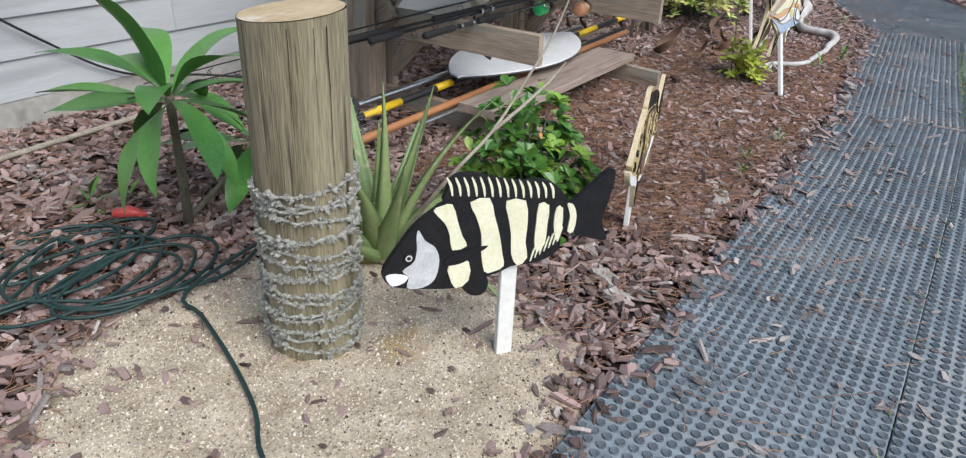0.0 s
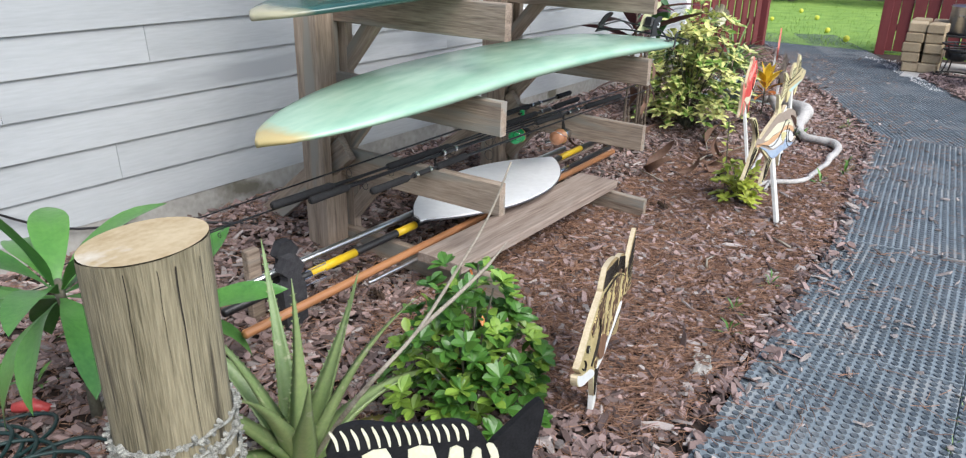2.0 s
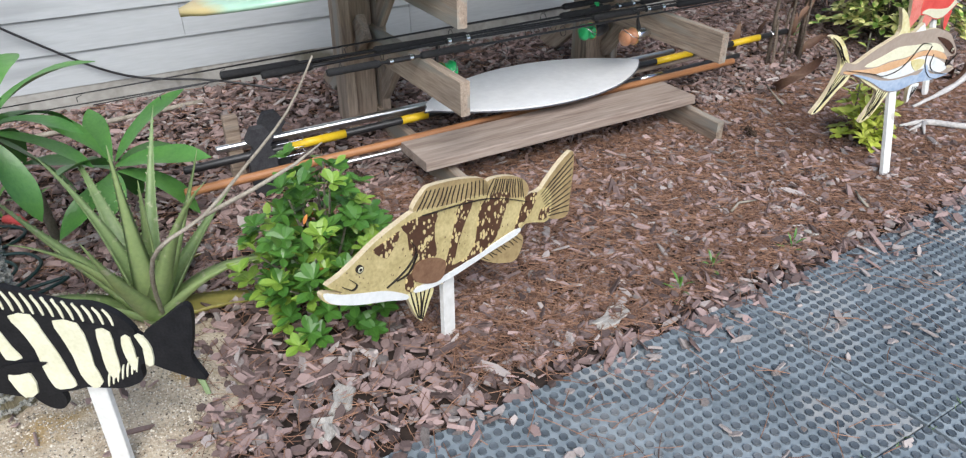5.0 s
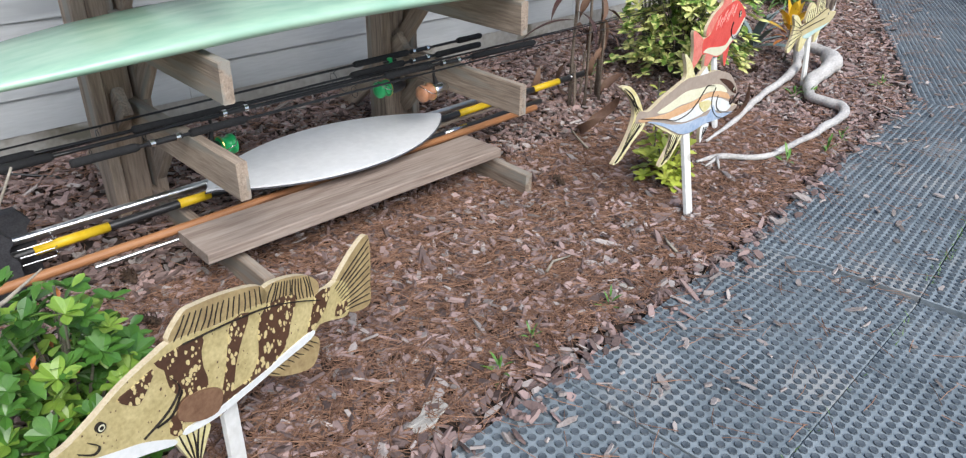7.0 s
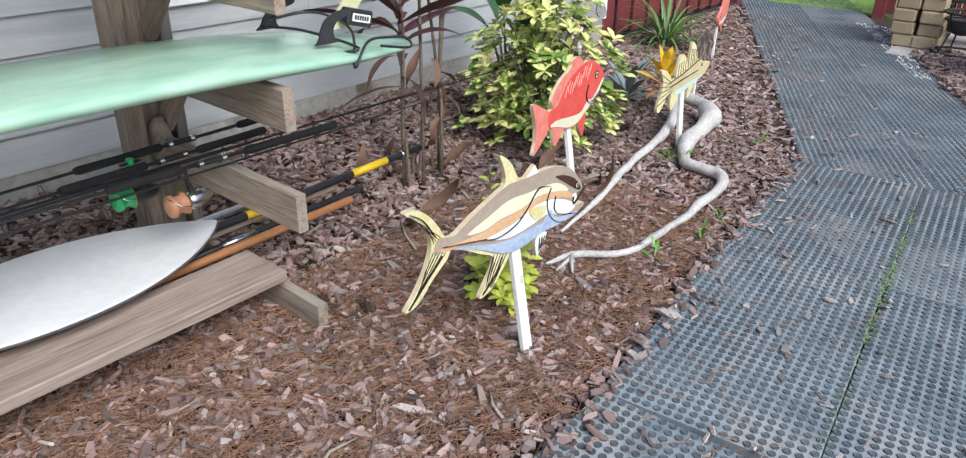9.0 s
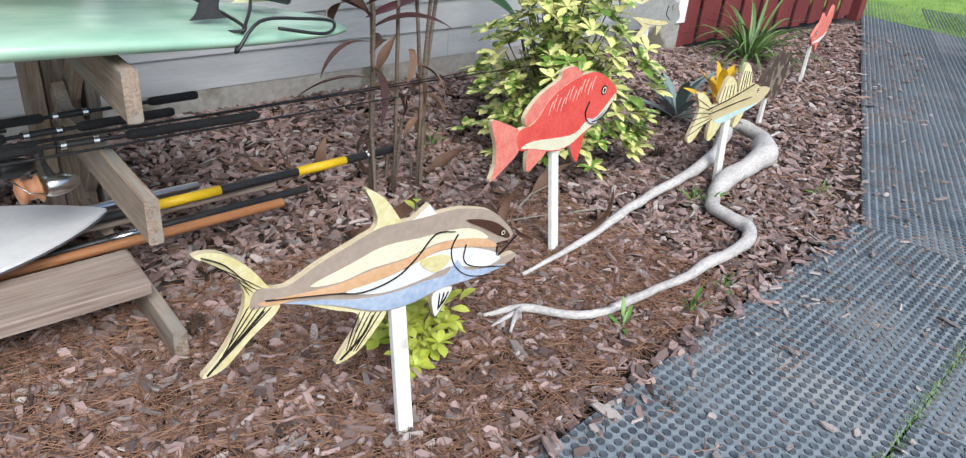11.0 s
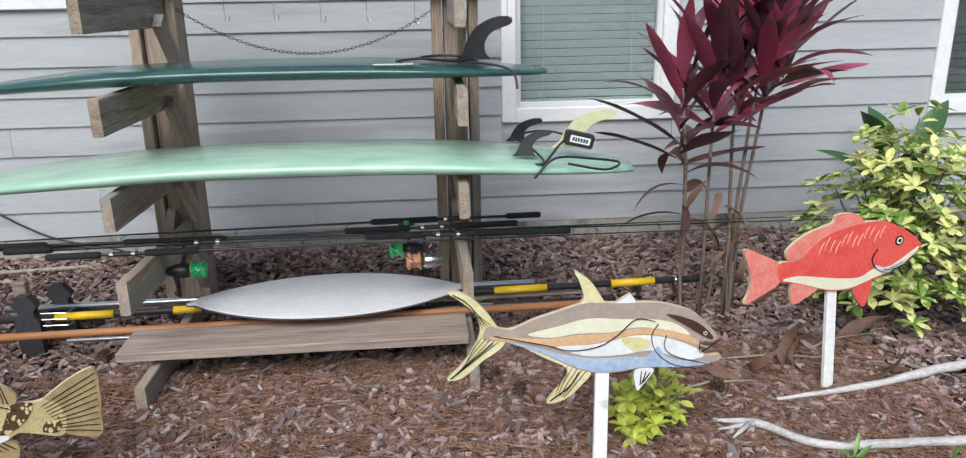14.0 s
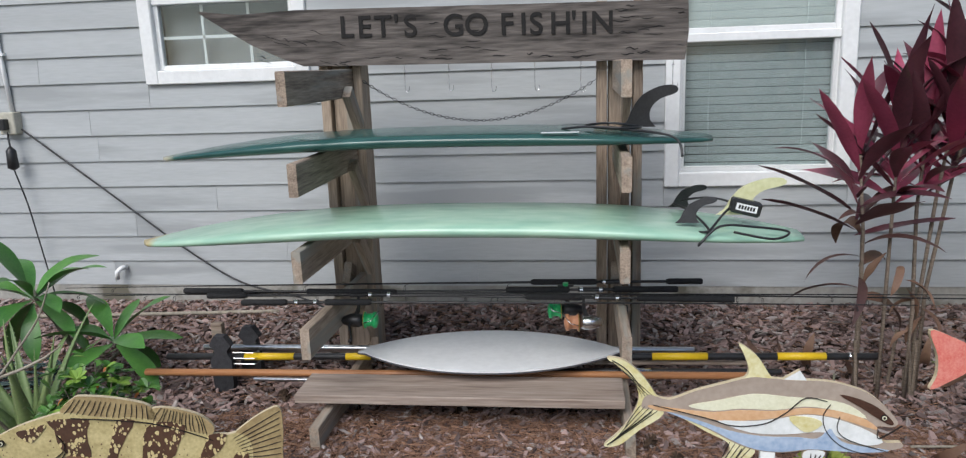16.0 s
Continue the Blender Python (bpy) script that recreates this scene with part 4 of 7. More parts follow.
e, md = fish("jack", pose(1.765, -2.2, 0), "taupe, cream and blue wooden jack with yellow fins on a stake",
             {"body": P_tan, "tail": P_yellow, "dorsal": P_yellow, "dorsal2": P_white, "anal": P_yellow, "pelvic": P_white, "pectoral": P_yellow, "cream": P_cream, "orange": P_orange, "white": P_white, "blue": P_blue, "dark": P_dark}, 0.44, lean=(-0.024, -0.104))
rays(e, None, ((-0.365, 0.555), (-0.405, 0.545)), ((-0.505, 0.672), (-0.42, 0.60)), 4, 0.0008, md["tail"], 0.018)
rays(e, None, ((-0.345, 0.495), (-0.41, 0.52)), ((-0.505, 0.373), (-0.455, 0.43)), 5, 0.0008, md["tail"], 0.018)
rays(e, None, ((-0.05, 0.375), (-0.13, 0.40)), ((-0.13, 0.28), (-0.165, 0.295)), 5, 0.0008, md["anal"], 0.018)
rays(e, None, ((0.12, 0.365), (0.165, 0.36)), ((0.122, 0.31), (0.135, 0.325)), 3, 0.0018, md["pelvic"], 0.018)
e, md = fish("grouper", pose(-0.42, -2.322, 0, 0, 0, 17.0), "sandy wooden grouper with dark brown spotted bands on a stake",
             {"body": P_sand, "tail": P_fin, "dorsal": P_fin, "dorsal2": P_fin, "anal": P_fin, "pelvic": P_yellow, "pectoral": P_pect, "jaw": P_white, "patch": P_band, "cheek": P_band, **{"band%d" % i: P_band for i in range(1, 6)}}, 0.36)
A = FISH_ART["grouper"]
rays(e, None, (A["dorsal"][0], A["dorsal"][5]), (A["dorsal"][1], A["dorsal"][4]), 15, 0.0011, md["dorsal"], 0.018)
rays(e, None, (A["dorsal2"][7], A["dorsal2"][5]), (A["dorsal2"][1], A["dorsal2"][3]), 14, 0.0011, md["dorsal2"], 0.018)
rays(e, None, (A["tail"][0], A["tail"][8]), (A["tail"][3], A["tail"][6]), 10, 0.0013, md["tail"], 0.018)
rays(e, None, (A["anal"][0], A["anal"][5]), (A["anal"][1], A["anal"][4]), 9, 0.0012, md["anal"], 0.018)
rays(e, None, (A["pelvic"][0], A["pelvic"][5]), (A["pelvic"][2], A["pelvic"][3]), 5, 0.002, md["pelvic"], 0.018)
e, md = fish("red", pose(2.83, -1.7, 0, 0, 0, 11.3), "coral red wooden snapper with a cream belly on a stake",
             {"body": P_red, "tail": P_pink, "dorsal": P_pink, "anal": P_pink, "pelvic": P_red, "belly": P_cream, "jaw": P_silver}, 0.45, lean=(-0.034, -0.087))
P_scratch = paint("pale_scratch_paint", (0.72, 0.4, 0.34), (0.8, 0.5, 0.44), 20)
for i in range(12):
    x = -0.10 + 0.026 * i
    z = 0.575 + 0.05 * math.sin(i * 1.7) * 0.3 + 0.004 * i
    part("scale_stroke", ribbon([(x, z), (x + 0.006, z + 0.025), (x + 0.02, z + 0.05)], 0.0014, -0.0112, -0.009), P_scratch, md["body"])
e, md = fish("snook", pose(4.02, -1.7, 0), "straw and aqua wooden snook with ribbed fins on a stake",
             {"body": P_snook, "tail": P_yellow, "dorsal": P_yellow, "dorsal2": P_yellow, "anal": P_yellow, "pelvic": P_yellow, "belly": P_aqua}, 0.40, lean=(-0.03, -0.05))
A = FISH_ART["snook"]
for k in ("dorsal", "dorsal2"):
    rays(e, None, (A[k][0], A[k][4]), (A[k][1], A[k][3]), 4, 0.0012, md[k], 0.018)
rays(e, None, (A["tail"][0], A["tail"][8]), (A["tail"][2], A["tail"][5]), 6, 0.0012, md["tail"], 0.018)
e, md = fish("sheep", pose(-1.385, -2.389, 0, 0, 0, -32.6), "black and cream striped wooden sheepshead on a stake in the sand",
             {"body": P_black, "tail": P_black, "dorsal": P_black, "pelvic": P_black, "pectoral": P_black, "face": P_silver, "lip": P_white, **{"stripe%d" % i: P_cream for i in range(1, 8)}}, 0.34)
A = FISH_ART["sheep"]
(ax, az), (bx, bz) = A["dorsal"][0], A["dorsal"][9]
for i in range(14):
    u = 0.05 + 0.84 * i / 13
    x, z = ax + (bx - ax) * u, az + (bz - az) * u + 0.016
    part("fin_streak", ribbon([(x + 0.002, z + 0.004), (x - 0.002, z + 0.03), (x - 0.012, z + 0.058 - 0.02 * abs(u - 0.35))], 0.0034, -0.0102, -0.006), P_cream, md["dorsal"])
for i in range(7):
    x, z = 0.048 + 0.0125 * i, 0.328 + 0.0075 * i
    part("fin_streak", ribbon([(x, z - 0.012), (x + 0.006, z + 0.012), (x + 0.012, z + 0.03)], 0.0024, -0.0125, -0.006), P_cream, md["body"])
fish("crev", pose(5.13, -0.29, 0.07), "grey wooden crevalle with a yellow belly on a white stake", {"body": P_grey, "tail": P_grey, "dorsal": P_yellow, "anal": P_yellow, "pelvic": P_yellow, "belly": P_yellow}, 0.30)
fish("trig", pose(5.03, -1.34, 0, 0, 0, 10), "dark brown netted wooden fish on a short white stake", {"body": P_brownfish}, 0.24)
fish("pink", pose(6.22, -0.95, 0, 0, 0, 15), "faded pink and white wooden fish on a stake", {"body": P_pink, "tail": P_pink, "dorsal": P_pink, "pelvic": P_pink, "belly": P_white}, 0.36)
e, md = fish("hang", pose(7.2, 0.074, 0), "mottled olive wooden fish hung on the red fence", {"body": P_moss, "tail": P_grey, "dorsal": P_moss, "belly": P_cream}, 0.0, stake=False)

# ---------------------------------------------------------------- plants
def leaf_paint(name, dark, light, edge=None, scale=12.0, rough=0.42, piece=0.5, stain=None, stain_at=0.6, stain_scale=10):
    m = shade(name, dark, light, scale, rough, 0.15, piece=piece, stain=stain, stain_scale=stain_scale, stain_at=stain_at)
    p = m.node_tree.nodes["Principled BSDF"]
    p.inputs["Subsurface Weight"].default_value = 0.06
    p.inputs["Subsurface Radius"].default_value = (0.01, 0.02, 0.005)
    return m


def leaf_bm(length, width, droop=0.3, fold=0.25, widest=0.5, segs=7, wave=0.0, thick=0.0, tip=0.0, twist=0.0):
    """A leaf along +x from its stalk at the origin: creased on the midrib, drooping, pointed."""
    bm = bmesh.new()
    rows = []
    for i in range(segs + 1):
        u = i / segs
        a = u / widest if u < widest else (1 - u) / (1 - widest)
        w = 0.5 * width * max(math.sin(min(a, 1) * math.pi / 2) ** 0.9, tip if u > 0.02 else 0.12)
        ang = droop * u
        x = length * (math.sin(ang) / droop if abs(droop) > 1e-4 else u)
        z = -length * ((1 - math.cos(ang)) / droop if abs(droop) > 1e-4 else 0)
        wv = wave * math.sin(u * 9)
        tw = twist * u
        row = []
        for s in (-1, 0, 1):
            yy, zz = s * w * math.cos(fold), abs(s) * w * math.sin(fold) + s * wv
            row.append(bm.verts.new((x, yy * math.cos(tw) - zz * math.sin(tw), z + yy * math.sin(tw) + zz * math.cos(tw))))
        rows.append(row)
    for a, b in zip(rows, rows[1:]):
        for k in range(2):
            bm.faces.new((a[k], a[k + 1], b[k + 1], b[k]))
    if thick:
        r = bmesh.ops.extrude_face_region(bm, geom=bm.faces[:])
        for v in (g for g in r["geom"] if isinstance(g, bmesh.types.BMVert)):
            v.co.z -= thick
    return bm


def leaf_meshes(name, material, specs):
    out = []
    for s in specs:
        bm = leaf_bm(**s)
        for f in bm.faces:
            f.smooth = True
        me = bpy.data.meshes.new(name)
        bm.to_mesh(me)
        bm.free()
        me.materials.append(material)
        out.append(me)
    return out


def aim(x, y, z, yaw, pitch, roll=0.0, scale=1.0):
    """A leaf's pose: its stalk at a place, pointing at a compass yaw and an upward pitch."""
    return Matrix.Translation((x, y, z)) @ Euler((0, 0, radians(yaw))).to_matrix().to_4x4() @ Euler((0, -radians(pitch), 0)).to_matrix().to_4x4() @ Euler((radians(roll), 0, 0)).to_matrix().to_4x4() @ Matrix.Scale(scale, 4)


M_stem = shade("grey_green_stem", (0.09, 0.085, 0.06), (0.2, 0.19, 0.14), 18, 0.8, 0.4)
M_twig = shade("dry_twig", (0.2, 0.17, 0.13), (0.42, 0.38, 0.31), 25, 0.85, 0.3)
L_plum = leaf_paint("plumeria_leaf", (0.04, 0.145, 0.03), (0.115, 0.29, 0.06), rough=0.35)
L_aloe = leaf_paint("aloe_leaf", (0.13, 0.21, 0.08), (0.28, 0.36, 0.15), rough=0.45, stain=(0.36, 0.38, 0.24), stain_at=0.62, stain_scale=30)
L_aloe_old = leaf_paint("old_aloe_leaf", (0.25, 0.22, 0.05), (0.38, 0.33, 0.09), rough=0.5)
L_ixora = leaf_paint("ixora_leaf", (0.034, 0.125, 0.02), (0.155, 0.31, 0.052), rough=0.35, piece=0.7)
L_young = leaf_paint("young_leaf", (0.13, 0.27, 0.035), (0.28, 0.40, 0.065), rough=0.4)
L_bud = leaf_paint("orange_bud", (0.45, 0.10, 0.02), (0.6, 0.25, 0.05), rough=0.5)
L_cord = leaf_paint("burgundy_leaf", (0.05, 0.02, 0.026), (0.15, 0.045, 0.06), rough=0.38, piece=0.6)
L_pink = leaf_paint("magenta_leaf", (0.20, 0.03, 0.062), (0.44, 0.085, 0.15), rough=0.38, piece=0.6)
L_brown = leaf_paint("brown_purple_leaf", (0.045, 0.02, 0.018), (0.12, 0.06, 0.05), rough=0.5, piece=0.6)
L_dry = leaf_paint("withered_leaf", (0.09, 0.045, 0.028), (0.22, 0.13, 0.085), rough=0.7, piece=0.6)
L_var = leaf_paint("variegated_leaf", (0.09, 0.20, 0.035), (0.22, 0.34, 0.06), rough=0.38, piece=0.5, stain=(0.62, 0.63, 0.24), stain_at=0.475, stain_scale=22)
L_cream = leaf_paint("cream_leaf", (0.56, 0.58, 0.16), (0.74, 0.74, 0.32), rough=0.38, piece=0.5, stain=(0.16, 0.30, 0.05), stain_at=0.58, stain_scale=26)
L_lime = leaf_paint("lime_leaf", (0.36, 0.44, 0.05), (0.64, 0.66, 0.14), rough=0.4, piece=0.6)
L_deep = leaf_paint("deep_green_leaf", (0.025, 0.075, 0.03), (0.06, 0.15, 0.05), rough=0.35)
L_strap = leaf_paint("strap_leaf", (0.07, 0.15, 0.04), (0.16, 0.27, 0.08), rough=0.45, piece=0.6)
L_blue = leaf_paint("blue_grey_leaf", (0.12, 0.18, 0.18), (0.24, 0.31, 0.30), rough=0.5)
L_gold = leaf_paint("golden_leaf", (0.62, 0.36, 0.02), (0.75, 0.52, 0.04), rough=0.4, piece=0.5, stain=(0.35, 0.10, 0.02), stain_at=0.6, stain_scale=30)


def rosette(parent, meshes, n, x, y, z, pitch0, pitch1, yaw0=0.0, size=(0.85, 1.1), name="leaf", ring=0.02, rise=0.05):
    for i in range(n):
        u = i / max(n - 1, 1)
        yaw = yaw0 + i * 137.5 + rnd(-12, 12)
        c, s = math.cos(radians(yaw)), math.sin(radians(yaw))
        again(name, random.choice(meshes), parent, aim(x + ring * c, y + ring * s, z + rise * u, yaw, pitch0 + (pitch1 - pitch0) * u + rnd(-9, 9), rnd(-20, 20), rnd(*size)))


# plumeria: bare stem, whorl of long glossy leaves, and a lower side shoot
pl = empty("plumeria", pose(-1.44, -1.06, ground_z(0, -1.06)), "young plumeria with long glossy green leaves in the mulch", "plant")
part("stem", tube([(0, 0, -0.05), (-0.01, -0.02, 0.2), (-0.05, -0.08, 0.38), (-0.09, -0.14, 0.52), (-0.095, -0.15, 0.57)], [0.018, 0.016, 0.014, 0.014, 0.01], 10), M_stem, pl, smooth=True)
part("shoot", tube([(0.0, 0, 0.02), (0.14, -0.02, 0.12), (0.26, -0.05, 0.22)], [0.012, 0.01, 0.008], 8), M_stem, pl, smooth=True)
big = leaf_meshes("leaf", L_plum, [dict(length=0.40, width=0.115, droop=d, fold=0.25, widest=0.6, segs=11, wave=0.005, twist=tw) for d, tw in ((0.5, 0.1), (0.9, -0.15), (0.25, 0.0), (1.1, 0.2))])
rosette(pl, big, 18, -0.095, -0.15, 0.50, -42, 64, 20, (0.82, 1.02), ring=0.015)
rosette(pl, big, 12, 0.25, -0.075, 0.25, -22, 52, 70, (0.75, 0.95), ring=0.012)

# aloe with toothed fleshy leaves and a dead flower stalk
al = empty("aloe", pose(-1.2, -1.76, 0), "large aloe with fleshy toothed leaves, yellowing at the base", "plant")


def aloe_leaf(length, width, droop, material, parent, m):
    bm = bmesh.new()
    n, rows = 12, []
    for i in range(n + 1):
        u = i / n
        w = 0.5 * width * (1 - u) ** 0.75 * (0.75 + 0.25 * math.cos(u * 3)) + 0.001
        ang = droop * u * u
        x, z = length * u * math.cos(ang * 0.6), length * u * -math.sin(ang * 0.6)
        rows.append([bm.verts.new((x, y * w, z + h * w)) for y, h in ((-1, 0.45), (-0.5, 0.05), (0, -0.05), (0.5, 0.05), (1, 0.45), (0.55, -0.32), (0, -0.45), (-0.55, -0.32))])
    for a, b in zip(rows, rows[1:]):
        for k in range(8):
            bm.faces.new((a[k], a[(k + 1) % 8], b[(k + 1) % 8], b[k]))
    bm.faces.new(rows[-1])
    # marginal teeth
    for i in range(1, 22):
        u = i / 23
        w = 0.5 * width * (1 - u) ** 0.75 * (0.75 + 0.25 * math.cos(u * 3))
        ang = droop * u * u
        x, z = length * u * math.cos(ang * 0.6), length * u * -math.sin(ang * 0.6)
        for s in (-1, 1):
            v = [bm.verts.new(c) for c in ((x - 0.004, s * w, z + 0.45 * w), (x + 0.004, s * w, z + 0.45 * w), (x + 0.004, s * (w + 0.006), z + 0.45 * w + 0.002))]
            bm.faces.new(v)
    o = part("leaf", bm, material, parent, smooth=True)
    o.matrix_basis = m
    return o


for i in range(17):
    u = i / 16
    yaw = i * 137.5 + rnd(-10, 10)
    old = i in (0, 1, 3)
    aloe_leaf(rnd(0.48, 0.68) * (1.0 if u < 0.8 else 0.85), rnd(0.075, 0.105), rnd(0.7, 1.4) if u < 0.35 else rnd(-0.1, 0.5), L_aloe_old if old else L_aloe, al,
              aim(0.025 * math.cos(radians(yaw)), 0.025 * math.sin(radians(yaw)), 0.02 + 0.05 * u, yaw, (8 if old else 26) + 58 * u + rnd(-7, 7), rnd(-10, 10)))
part("flower_stalk", tube(spline([(0.02, -0.02, 0.02), (0.01, -0.18, 0.26), (0.04, -0.29, 0.42), (0.17, -0.315, 0.5), (0.30, -0.34, 0.63), (0.42, -0.36, 0.76), (0.50, -0.375, 0.90)], 3, False), [0.008 - 0.0003 * k for k in range(19)], 7), M_twig, al, "pale dead flower stalk", smooth=True)
part("flower_stalk", tube([(0.17, -0.315, 0.5), (0.3, -0.335, 0.55), (0.42, -0.357, 0.607), (0.5, -0.37, 0.66)], [0.007, 0.006, 0.005, 0.002], 7), M_twig, al, "pale dead side stalk", smooth=True)


def bush(name, m, label, stems, leaf_sets, height, radius, n, size=(0.8, 1.2), per=3, group="", inner=0):
    """A shrub: forked stems and leaves set in small whorls towards their ends."""
    e = empty(name, m, label, "bush", group)
    spots = []
    for i in range(stems):
        a = i * 2.4 + rnd(-0.3, 0.3)
        r = radius * math.sqrt((i + 0.5) / stems)
        top = Vector((r * math.cos(a), r * math.sin(a), height * (1 - 0.55 * (r / radius) ** 2) * rnd(0.8, 1.0)))
        mid = Vector((top.x * 0.4, top.y * 0.4, top.z * 0.5))
        part("stem", tube([(top.x * 0.06, top.y * 0.06, -0.03), mid, top], [0.007, 0.005, 0.003], 5), M_stem, e)
        for k in range(5):
            u = 0.42 + 0.145 * k
            p = mid.lerp(top, (u - 0.5) * 2) if u > 0.5 else mid * (u * 2)
            spots.append((p, u))
    for i in range(n):
        p, u = spots[(i // per) % len(spots)]
        yaw = i * 137.5 + rnd(-25, 25)
        out = Vector((math.cos(radians(yaw)), math.sin(radians(yaw)), 0)) * rnd(0.0, 0.045)
        q = p + out + Vector((0, 0, rnd(-0.03, 0.03)))
        meshes = leaf_sets[0] if random.random() < 0.72 or len(leaf_sets) == 1 else random.choice(leaf_sets[1:])
        again("leaf", random.choice(meshes), e, aim(q.x, q.y, q.z, yaw, rnd(15, 70), rnd(-30, 30), rnd(*size)))
    # the inner growth, too dense to count
    for meshes, share in zip(leaf_sets[:2], (0.6, 0.4)):
        src = meshes[0]
        cv, cf = [v.co.copy() for v in src.vertices], [list(p.vertices) for p in src.polygons]
        vv, ff = [], []
        for i in range(int(inner * share / 7)):
            a, r = rnd(0, math.tau), radius * math.sqrt(rnd(0.05, 1.1))
            lump = 1 + 0.45 * noise.noise((math.cos(a) * 1.9, math.sin(a) * 1.9, height * 3))
            z = height * rnd(0.15, 1.0) * (1 + 0.25 * noise.noise((a * 1.3, r * 5, 4))) * math.sqrt(max(0.08, 1 - 0.7 * (r / radius) ** 2))
            c0 = Vector((r * lump * math.cos(a), r * lump * math.sin(a), z))
            tilt = math.degrees(a)
            for q in range(7):
                yaw = q * 51.4 + rnd(-14, 14)
                pitch = 22 + 24 * math.cos(radians(yaw - tilt)) * -1 + rnd(-12, 12)
                mm = aim(c0.x, c0.y, c0.z, yaw, pitch, rnd(-25, 25), rnd(*size))
                o = len(vv)
                vv += [mm @ c for c in cv]
                ff += [[o + k for k in f] for f in cf]
        if vv:
            me = bpy.data.meshes.new("foliage")
            me.from_pydata(vv, [], ff)
            me.materials.append(src.materials[0])
            fo = new("foliage", me)
            fo.parent = e
            fo["kind"] = "stuff"
    return e


small = [dict(length=0.055, width=0.034, droop=d, fold=0.3, widest=0.66, segs=5, tip=0.2) for d in (0.1, 0.4)]
bush("ixora_bush", pose(-0.70, -2.0, 0), "small leafy green shrub with a few orange buds in the mulch", 22,
     [leaf_meshes("leaf", L_ixora, small), leaf_meshes("leaf", L_young, small), leaf_meshes("leaf", L_bud, [dict(length=0.035, width=0.016, droop=0.3, fold=0.3, segs=3)])], 0.56, 0.22, 300, (0.7, 1.08), inner=1150)
lime = [dict(length=0.058, width=0.03, droop=d, fold=0.2, widest=0.6, segs=4) for d in (0.3, 0.8)]
yb = bush("lime_bush", pose(2.0, -1.98, 0), "low lime-yellow leafy shrub behind a painted fish", 9, [leaf_meshes("leaf", L_lime, lime), leaf_meshes("leaf", L_lime, lime)], 0.24, 0.13, 150, (0.8, 1.2), inner=140)
for i in range(8):
    again("leaf", random.choice([c.data for c in yb.children if c.name.startswith("leaf")][:6]), yb, aim(0.07, 0.14, 0.2 + 0.035 * i, 137 * i, 40, 0, 0.9))
part("stem", tube([(0.05, 0.1, 0), (0.07, 0.14, 0.48)], 0.004, 5), M_stem, yb)
vl = [dict(length=0.085, width=0.036, droop=d, fold=0.15, widest=0.6, segs=4) for d in (0.4, 0.9)]
bush("variegated_bush", pose(3.50, -1.04, 0.01), "dense shrub with cream and green variegated leaves by the wall", 36,
     [leaf_meshes("leaf", L_var, vl), leaf_meshes("leaf", L_cream, vl), leaf_meshes("leaf", L_cream, vl)], 1.0, 0.37, 300, (0.75, 1.2), per=6, inner=2000)

# bird of paradise behind the variegated bush
bp = empty("bird_of_paradise", pose(3.75, -0.62, 0.06), "dark green paddle-leaved plant against the siding", "plant")
pad = leaf_meshes("leaf", L_deep, [dict(length=0.42, width=0.16, droop=d, fold=0.3, widest=0.45, segs=8) for d in (0.3, 0.8)])
for yaw, pitch, h in ((200, 75, 0.62), (20, 62, 0.62), (300, 45, 0.5), (345, 25, 0.42), (150, 50, 0.5), (80, 70, 0.55), (250, 60, 0.45)):
    c, s = math.cos(radians(yaw)), math.sin(radians(yaw))
    part("stalk", tube([(0.02 * c, 0.02 * s, -0.05), (0.06 * c, 0.06 * s, h * 0.6), (0.12 * c, 0.12 * s, h)], [0.012, 0.009, 0.006], 6), M_stem, bp)
    again("leaf", random.choice(pad), bp, aim(0.12 * c, 0.12 * s, h, yaw, pitch, rnd(-20, 20), rnd(0.8, 1.1)))

# cordyline: thin ringed canes with upright tufts of burgundy and magenta leaves
co = empty("cordyline", pose(2.57, -1.0, 0), "tall ti plant with burgundy and magenta leaves on bare canes", "plant")
long_specs = [dict(length=L, width=w, droop=d, fold=0.3, widest=0.48, segs=9, wave=0.004, twist=tw) for L, w, d, tw in ((0.50, 0.085, 0.3, 0.2), (0.46, 0.095, 0.6, -0.3), (0.44, 0.075, 1.0, 0.3), (0.52, 0.09, 0.12, 0.0))]
dark, pink = leaf_meshes("leaf", L_cord, long_specs), leaf_meshes("leaf", L_pink, long_specs)
dry = leaf_meshes("leaf", L_dry, [dict(length=0.34, width=0.085, droop=d, fold=0.5, widest=0.5, segs=9, wave=0.008, twist=tw) for d, tw in ((1.5, 0.5), (2.0, -0.6), (1.0, 0.9))])
brown = leaf_meshes("leaf", L_brown, [dict(length=0.36, width=0.055, droop=d, fold=0.35, widest=0.45, segs=9, twist=tw) for d, tw in ((0.9, 0.2), (1.4, -0.3))])
M_cane = shade("ringed_cane", (0.10, 0.07, 0.05), (0.28, 0.23, 0.18), 14, 0.8, 0.4, (2, 2, 14))
